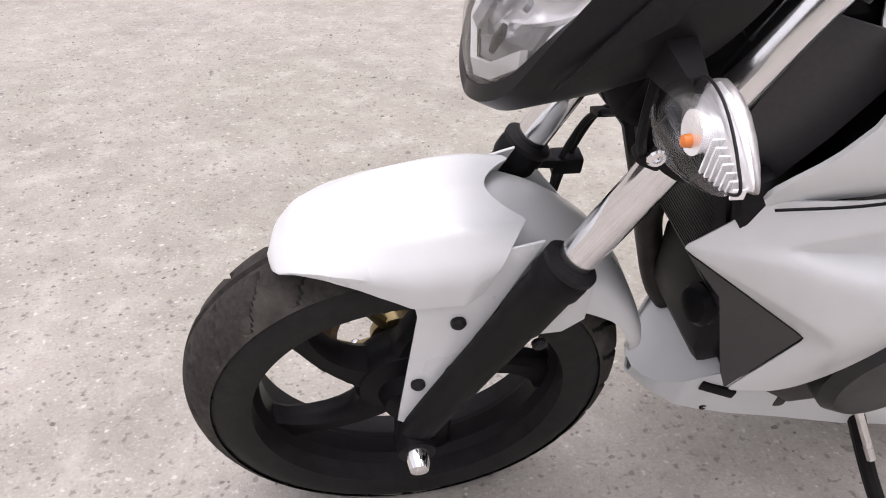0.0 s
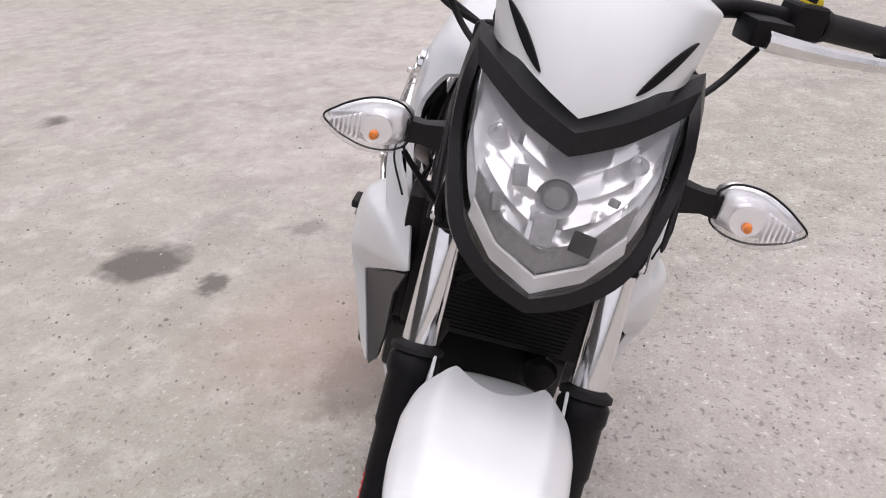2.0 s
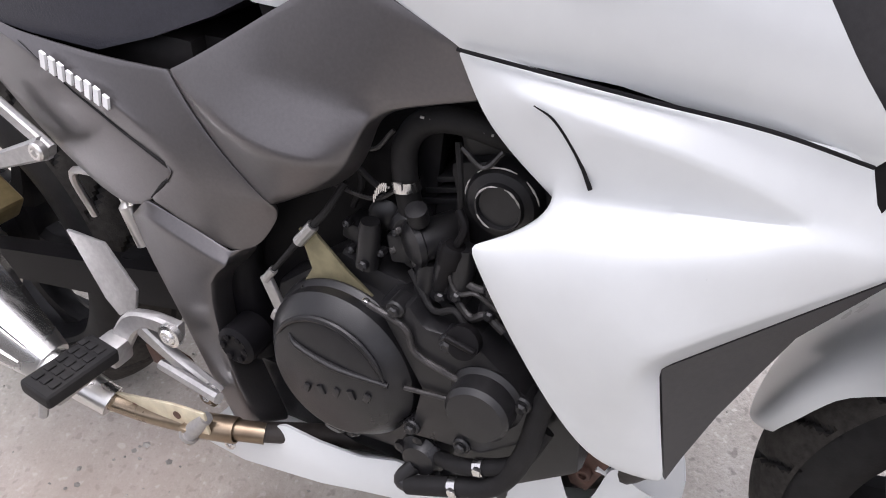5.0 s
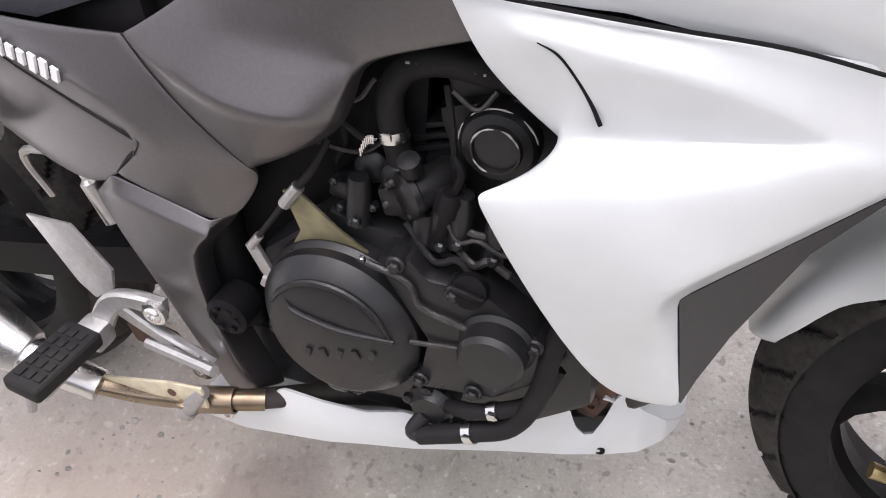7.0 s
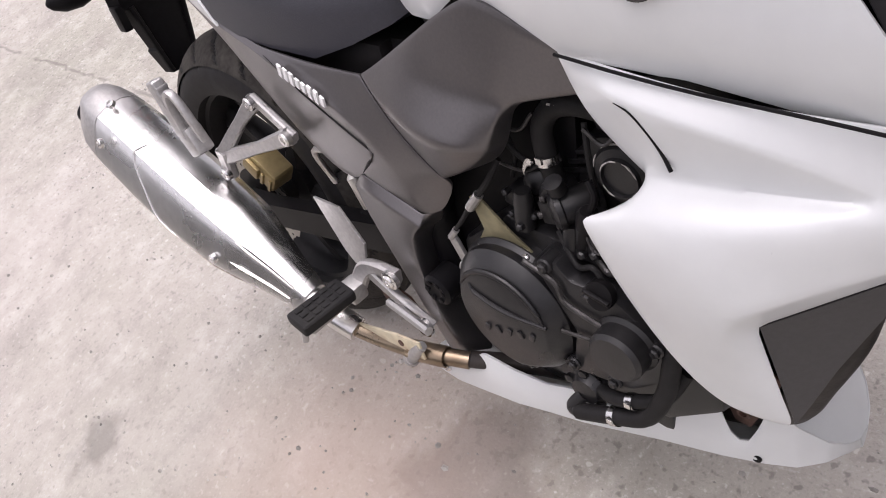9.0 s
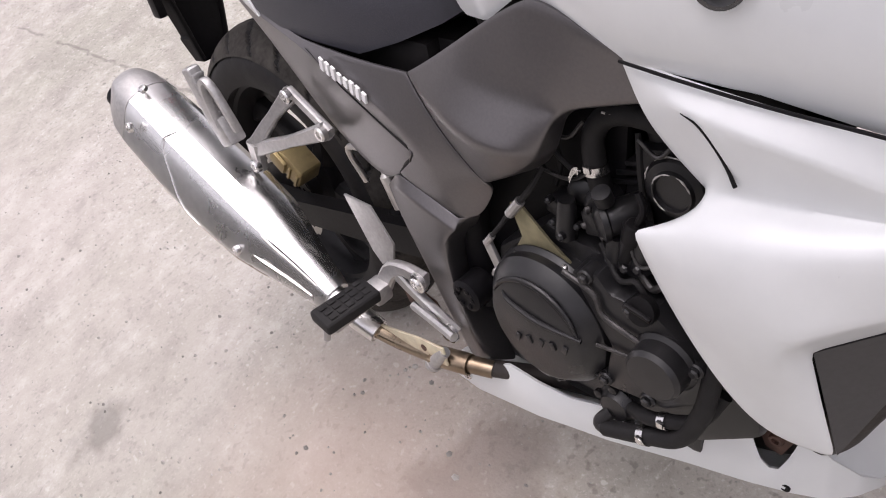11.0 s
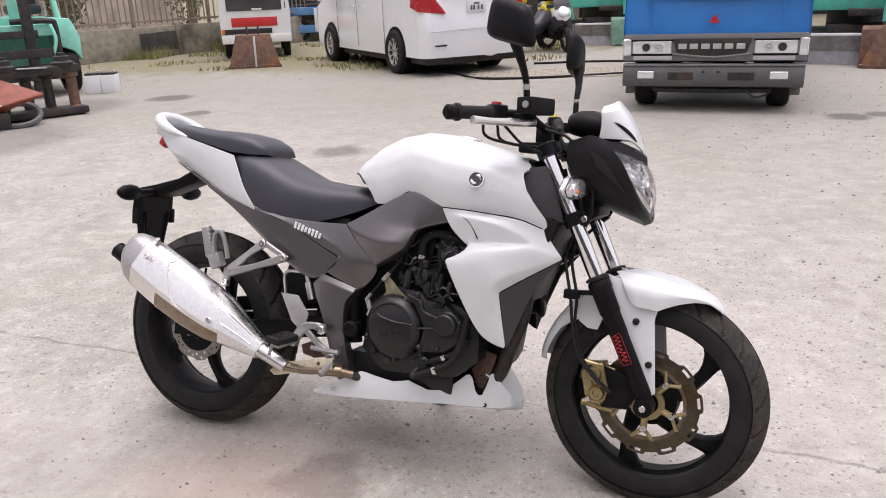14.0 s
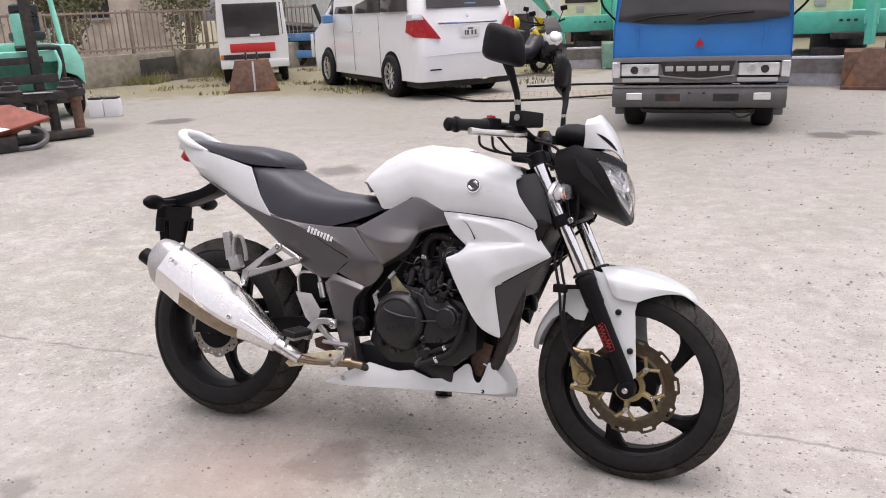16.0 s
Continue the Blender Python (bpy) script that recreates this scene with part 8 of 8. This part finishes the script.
rack = thing("iron_rack", pose(-7.08, 4.75, 0, 0, 0, 64), "heavy rusty iron rack of rollers lying on its frame", "scrap rack")
part("top_beam", solid([(-1.3, 0.46), (0.55, 0.50), (0.60, 0.54), (0.58, 0.60), (-0.1, 0.58), (-1.3, 0.55)], -0.10, 0.10, 0.015), IRON, rack)
part("base_beam", box((-0.35, 0.0, 0.06), (1.9, 0.28, 0.09), (0, 0, 0), 0.03), IRON, rack)
part("worn_patch", box((0.05, -0.08, 0.586), (0.32, 0.12, 0.01), (0, 2, 0), 0.003), WORNSTEEL, rack)
for x, y, mt in ((-0.75, 0.0, IRON), (-0.30, -0.03, IRON), (-0.02, 0.02, IRON), (0.22, 0.05, IRON), (0.48, -0.02, RUSTY)):
    part("roller", lathe([(0.11, 0.04), (0.11, 0.09), (0.06, 0.12), (0.06, 0.44), (0.085, 0.46), (0.085, 0.50)], (x, y, 0), (0, 0, 1), 18), mt, rack, "rusty roller")
for x in (-0.55, -0.22, 0.42):
    part("stacked_hub", lathe([(0.12, 0.57), (0.13, 0.62), (0.09, 0.64), (0.09, 0.69), (0.05, 0.70), (0.05, 0.73), (0.002, 0.735)], (x, 0, 0), (0, 0, 1), 18), IRON, rack)
hop = thing("red_hopper", pose(-6.68, 4.24, 0, 0, 0, 60), "red iron hopper leaning on the scrap", "hopper")
part("tray", shell([(-0.75, -0.10, 0.16), (0.02, 0.0, 0.30), (0.30, 0.10, 0.34), (-0.05, 0.32, 0.50), (-0.80, 0.30, 0.55), (-0.20, 0.10, 0.18)], [(0, 1, 5), (1, 2, 5), (5, 2, 3), (0, 5, 3, 4)], 0.02, 0, 0.004), REDIRON, hop)
part("tray_lining", shell([(-0.72, -0.10, 0.175), (-0.15, -0.03, 0.26), (-0.30, 0.02, 0.30), (-0.75, 0.0, 0.32)], [(0, 1, 2, 3)], 0.01, 0, 0.002), SHEET, hop)
part("support", box((-0.35, 0.12, 0.09), (0.5, 0.3, 0.18), (0, 0, 0), 0.02), IRON, hop)
for (x, y), r in (((-6.86, 4.35), 0.24), ((-7.12, 4.02), 0.26)):
    hoop = tagged(part("hose_ring", lathe([(r - 0.03, 0), (r - 0.018, 0.026), (r, 0.034), (r + 0.018, 0.026), (r + 0.03, 0), (r + 0.018, -0.026), (r, -0.034), (r - 0.018, -0.026)], (0, 0, 0), (0, 0, 1), 40, closed=True), BUMPER), "grey rubber hoop leaning on the scrap", "hoop", "hoops by the rack")
    hoop.matrix_world = pose(x, y, 0.12, 24, 0, 50)
# batteries
for i in range(2):
    c = thing("battery", pose(-8.22 + 0.20 * i, 6.83 + 0.10 * i, 0, 0, 0, 27), "white battery case with dark caps", "battery", "batteries by the rack")
    part("case", box((0, 0, 0.13), (0.215, 0.20, 0.26), (0, 0, 0), 0.01), SHEET, c)
    part("lid", box((0, 0, 0.275), (0.20, 0.18, 0.03), (0, 0, 0), 0.008), IRON, c)
    for x in (-0.07, 0.07):
        part("terminal", lathe([(0.018, 0.29), (0.018, 0.32), (0.002, 0.325)], (x, 0.0, 0), (0, 0, 1), 10), TRIM, c)

# block wall with a fence on it along the yard's edge
WA, WB = Vector((-14.6, 4.2, 0)), Vector((-10.4, 17.0, 0))
wall_dir = (WB - WA).normalized()
wall_yaw = math.degrees(math.atan2(wall_dir.y, wall_dir.x))
wall = part("wall_yard", box(((WA + WB) / 2 + Vector((0, 0, 0.33))), ((WB - WA).length, 0.16, 0.66), (0, 0, wall_yaw), 0.015), BLOCK)
tagged(wall, "low mossy concrete block wall", "wall", kind="structure")
for off, w, h, z in ((8.33, 0.40, 0.38, 0.335), (8.79, 0.50, 0.40, 0.340)):
    p = WA + wall_dir * off + Vector((wall_dir.y, -wall_dir.x, 0)) * 0.075
    part("damp_block", box((p.x, p.y, z), (w, 0.03, h), (0, 0, wall_yaw), 0.01), DARKWALL, wall, "damp blackened block")
p = WA + wall_dir * 9.1 + Vector((wall_dir.y, -wall_dir.x, 0)) * 0.06
part("wall_pier", box((p.x, p.y, 0.36), (0.14, 0.16, 0.72), (0, 0, wall_yaw), 0.015), BLOCK, wall)
fence = thing("fence", Matrix.Identity(4), "rusty iron bar fence on the block wall", "fence")
n_bar = 96
bar_mesh = None
for i in range(n_bar):
    p = WA + wall_dir * ((WB - WA).length * (i + 0.5) / n_bar)
    if bar_mesh is None:
        first = part("fence_bar", box((0, 0, 0.44), (0.022, 0.022, 0.88), (0, 0, wall_yaw), 0.004), FENCE, fence)
        bar_mesh = first.data
        first.location = (p.x, p.y, 0.72)
    else:
        b = new("fence_bar", bar_mesh)
        b.parent = fence
        b.location = (p.x, p.y, 0.72)
for z in (0.78, 1.55):
    part("fence_rail", box(((WA + WB) / 2 + Vector((0, 0, z))), ((WB - WA).length, 0.04, 0.045), (0, 0, wall_yaw), 0.006), FENCE, fence)
for i in range(7):
    p = WA + wall_dir * ((WB - WA).length * (i + 0.2) / 7)
    part("fence_post", box((p.x, p.y, 1.12), (0.07, 0.07, 0.98), (0, 0, wall_yaw), 0.008), FENCE, fence)

# strip of paving setts beyond the cables
paving = new("pavement")
paving.matrix_world = pose(-2.1, 9.75, 0, 0, 0, 14)
tagged(paving, "strip of worn grey paving setts in the yard", "pavement", kind="structure")
sett_mesh = None
for i in range(12):
    for j in range(9):
        if sett_mesh is None:
            sett = part("sett", box((0, 0, 0.004), (0.185, 0.125, 0.016), (0, 0, 0), 0.004, 1), BLOCK, paving)
            sett_mesh = sett.data
        else:
            sett = new("sett", sett_mesh)
            sett.parent = paving
        sett.location = (-1.15 + 0.2 * i + 0.1 * (j % 2), -0.56 + 0.14 * j, 0.0015 * math.sin(i * 2.7 + j * 1.9))

# plain tall wall added unseen, away from the parked vehicles, to darken cover reflections
back = part("unseen_dark_wall", box((0, -10.2, 2.1), (44, 0.3, 4.2), (0, 0, 0), 0.03), DARKWALL)
tagged(back, "plain unseen dark wall added to close the yard and darken reflections", "wall", kind="structure")

# what stands beyond the yard
house = thing("house", pose(-20.5, 11.0, 0, 0, 0, 72), "weathered pinkish house wall with dark openings", "house")
part("wall", box((0, 0, 2.3), (16, 5, 4.6), (0, 0, 0), 0.05), PINK, house)
part("roof", solid([(-8.4, 4.6), (8.4, 4.6), (8.2, 5.0), (-8.2, 5.0)], -2.9, 2.9, 0.05), IRON, house)
for x, z, w, h in ((-6.0, 2.0, 1.3, 1.1), (-3.2, 2.0, 1.2, 1.1), (-0.6, 1.1, 0.9, 1.9), (2.0, 2.0, 1.6, 1.2), (5.0, 2.0, 1.5, 1.1)):
    wn_ = part("window", box((x, -2.52, z), (w, 0.08, h), (0, 0, 0), 0.02), WINDOW, house)
    part("frame", join(box((x, -2.55, z + h / 2), (w + 0.12, 0.08, 0.07), (0, 0, 0), 0.01), box((x, -2.55, z - h / 2), (w + 0.12, 0.08, 0.07), (0, 0, 0), 0.01), box((x, -2.56, z), (0.05, 0.05, h), (0, 0, 0), 0.01)), TRIM, wn_)
pipe = tagged(part("drain_pipe", lathe([(0.16, 0), (0.18, 0.0), (0.18, 1.2), (0.16, 1.2)], (-15.9, 9.6, 1.15), (0.8, -0.6, 0), 24, closed=True), FENCE), "wide brown drain pipe end beyond the fence", "pipe")
shed = thing("shed", pose(-9.2, 21.5, 0, 0, 0, 12), "white corrugated metal shed wall", "shed")
part("back_wall", box((0, 1.5, 2.2), (9, 3, 4.4), (0, 0, 0), 0.03), SHEET, shed)
for i in range(45):
    part("corrugation", box((-4.4 + 0.2 * i, -0.015, 2.5), (0.07, 0.05, 3.7), (0, 0, 0), 0.012), SHEET, shed)
part("opening", box((0.9, -0.03, 0.45), (5.5, 0.08, 1.3), (0, 0, 0), 0.02), IRON, shed)
far = thing("far_building", pose(6, 27, 0, 0, 0, -5), "dark far shed behind the diggers", "building")
part("wall", box((0, 0, 2.6), (34, 3, 5.2), (0, 0, 0), 0.05), IRON, far)
part("roof", box((0, 0, 5.3), (35, 4, 0.25), (0, 0, 0), 0.05), BUMPER, far)
bed = thing("flatbed_trailer", pose(-9.7, 16.6, 0, 0, 0, 22), "faded blue and white flatbed trailer", "trailer")
for z in (0.33, 0.78):
    part("side_rail", box((0, 0, z), (3.4, 0.10, 0.20), (0, 0, 0), 0.02), BLUEBED, bed, "faded blue side rail")
part("deck", box((0, 0.9, 0.62), (3.4, 1.7, 0.12), (0, 0, 0), 0.02), IRON, bed)
for x in (-1.5, -0.5, 0.5, 1.5):
    part("stake", box((x, -0.02, 0.55), (0.08, 0.08, 0.6), (0, 0, 0), 0.01), SHEET, bed)
part("load", join(tube([(-1.2, 0.3, 0.9), (1.3, 0.5, 0.98)], 0.05, 8), tube([(-0.9, 0.6, 1.0), (1.2, 0.3, 0.86)], 0.04, 8), tube([(-0.2, 0.4, 0.85), (-0.45, 0.4, 1.6)], 0.06, 8), box((-1.0, 0.6, 0.98), (0.9, 0.5, 0.3), (10, 6, 0), 0.08)), IRON, bed)
for x in (-1.0, 1.0):
    road_wheel("wheel", bed, (x, 0.12, 0.3), 0.3, 0.18, (0, -1, 0), IRON, 6)

# cables on the ground
for k, pts_ in enumerate((((-4.1, 9.85), (-3.55, 9.45), (-2.9, 8.85), (-1.9, 9.1), (-0.6, 9.9), (0.4, 10.6)), ((-2.7, 10.9), (-1.6, 11.3), (-0.4, 11.3), (0.6, 11.2)))):
    tagged(part("cable", tube([(x, y, 0.018) for x, y in pts_], 0.018, 8), RUBBER), "black cable lying on the ground", "cable", "cables on the ground")


# ---- weeds, trees, grit ----
def scatter(name, spots, material, label, kind="stuff"):
    """Many blades or small leaves in one mesh: rows of (x, y, z, size, lean)."""
    verts, faces = [], []
    for x, y, z, size, wide in spots:
        a, t = random.uniform(0, 2 * math.pi), random.uniform(-0.6, 0.6)
        dx, dy = math.cos(a), math.sin(a)
        k = len(verts)
        verts += [(x - dx * wide, y - dy * wide, z), (x + dx * wide, y + dy * wide, z), (x + dx * wide * 0.7 + t * size * dy, y + dy * wide * 0.7 - t * size * dx, z + size * 0.6), (x + t * size * dy * 1.6, y - t * size * dx * 1.6, z + size)]
        faces += [(k, k + 1, k + 2), (k, k + 2, k + 3)]
    me = bpy.data.meshes.new(name)
    me.from_pydata(verts, [], faces)
    me.materials.append(material)
    ob = new(name, me)
    return tagged(ob, label, "plants" if material is not GRITM else "grit", kind=kind)


grass = []
for i in range(16000):
    s = random.random()
    p = WA + wall_dir * (WB - WA).length * s
    off = abs(random.gauss(0, 0.9)) + 0.12
    if noise.noise((p.x * 0.9, p.y * 0.9 + off, 3.0)) > 0.02 + 0.12 * off:
        grass.append((p.x + wall_dir.y * off, p.y - wall_dir.x * off, 0, random.uniform(0.03, 0.22) / (0.5 + off * 0.9), random.uniform(0.005, 0.012)))
for i in range(14000):
    x, y = random.uniform(-11.5, -2.4), random.uniform(9.6, 18.0)
    if noise.noise((x * 0.8, y * 0.8, 0)) > (0.12 if y > 10.8 else 0.2):
        grass.append((x, y, 0, random.uniform(0.02, 0.09), random.uniform(0.008, 0.016)))
scatter("weeds", grass, LEAF, "yellow-green weeds along the yard's edge")


def tree(x, y, h, w):
    e = thing("tree", pose(x, y, 0), "dark leafy tree beyond the fence", "tree", "trees beyond the fence")
    part("trunk", join(tube([(0, 0, 0), (0.1, 0.05, h * 0.4), (0.0, 0.1, h * 0.8)], [0.16, 0.11, 0.05], 8), *[tube([(0.05, 0.05, h * 0.35), (w * 0.5 * math.cos(a), w * 0.5 * math.sin(a), h * 0.7)], [0.06, 0.02], 6) for a in (0.3, 2.2, 4.4)]), FENCE, e)
    verts, faces = [], []
    for i in range(4200):
        a, b = random.uniform(0, 2 * math.pi), random.gauss(0, 0.5)
        r = w * random.uniform(0.35, 1.0) * (0.7 + 0.4 * noise.noise((a * 1.3, b * 2, x)))
        c = Vector((r * math.cos(a) * math.cos(b), r * math.sin(a) * math.cos(b), h * 0.68 + h * 0.42 * b))
        d = Vector((random.uniform(-1, 1), random.uniform(-1, 1), random.uniform(-1, 1))).normalized() * random.uniform(0.04, 0.08)
        q = d.orthogonal().normalized() * 0.03
        k = len(verts)
        verts += [c - d, c + q, c + d, c - q]
        faces.append((k, k + 1, k + 2, k + 3))
    me = bpy.data.meshes.new("crown")
    me.from_pydata([tuple(v) for v in verts], [], faces)
    me.materials.append(TREELEAF)
    ob = new("crown", me)
    ob.parent = e


for x, y, h, w in ((-14.8, 12.5, 3.4, 1.3), (-13.6, 15.6, 3.8, 1.5), (-16.2, 8.6, 3.2, 1.2), (-13.5, 19.0, 4.2, 1.6), (-5.0, 24.0, 5.0, 2.0)):
    tree(x, y, h, w)

stones = []
for i in range(19000):
    if i < 7000 or i >= 17500:
        x, y = random.uniform(-2.6, 2.6), random.uniform(-2.4, 2.2)
    elif i < 11000:
        x, y = random.uniform(-9, 6), random.uniform(1, 10)
    elif i < 12200:
        x, y = random.uniform(0.5, 6.5), random.uniform(4.5, 12)
    else:
        f, g = random.random(), abs(random.gauss(0, 1.3)) + 0.15
        p = WA + wall_dir * (WB - WA).length * f
        x, y = p.x + wall_dir.y * g, p.y - wall_dir.x * g
    stones.append((x, y, abs(random.gauss(0, 0.0026 if i < 11000 or i >= 17500 else 0.0045)) + 0.0012 + (0.004 if 7000 <= i < 17500 else 0)))
verts, faces = [], []
for x, y, r in stones:
    a = random.uniform(0, 6.28)
    k = len(verts)
    e1, e2 = random.uniform(0.8, 1.5), random.uniform(0.6, 1.0)
    for j in range(5):
        verts.append((x + r * e1 * math.cos(a + j * 1.2566), y + r * e2 * math.sin(a + j * 1.2566), ground_z(x, y) - 0.001))
    verts.append((x, y, ground_z(x, y) + r * 0.9))
    faces += [(k + j, k + (j + 1) % 5, k + 5) for j in range(5)]
me = bpy.data.meshes.new("grit")
me.from_pydata(verts, [], faces)
me.materials.append(GRITM)
tagged(new("grit", me), "small loose stones on the concrete", "grit", kind="stuff")
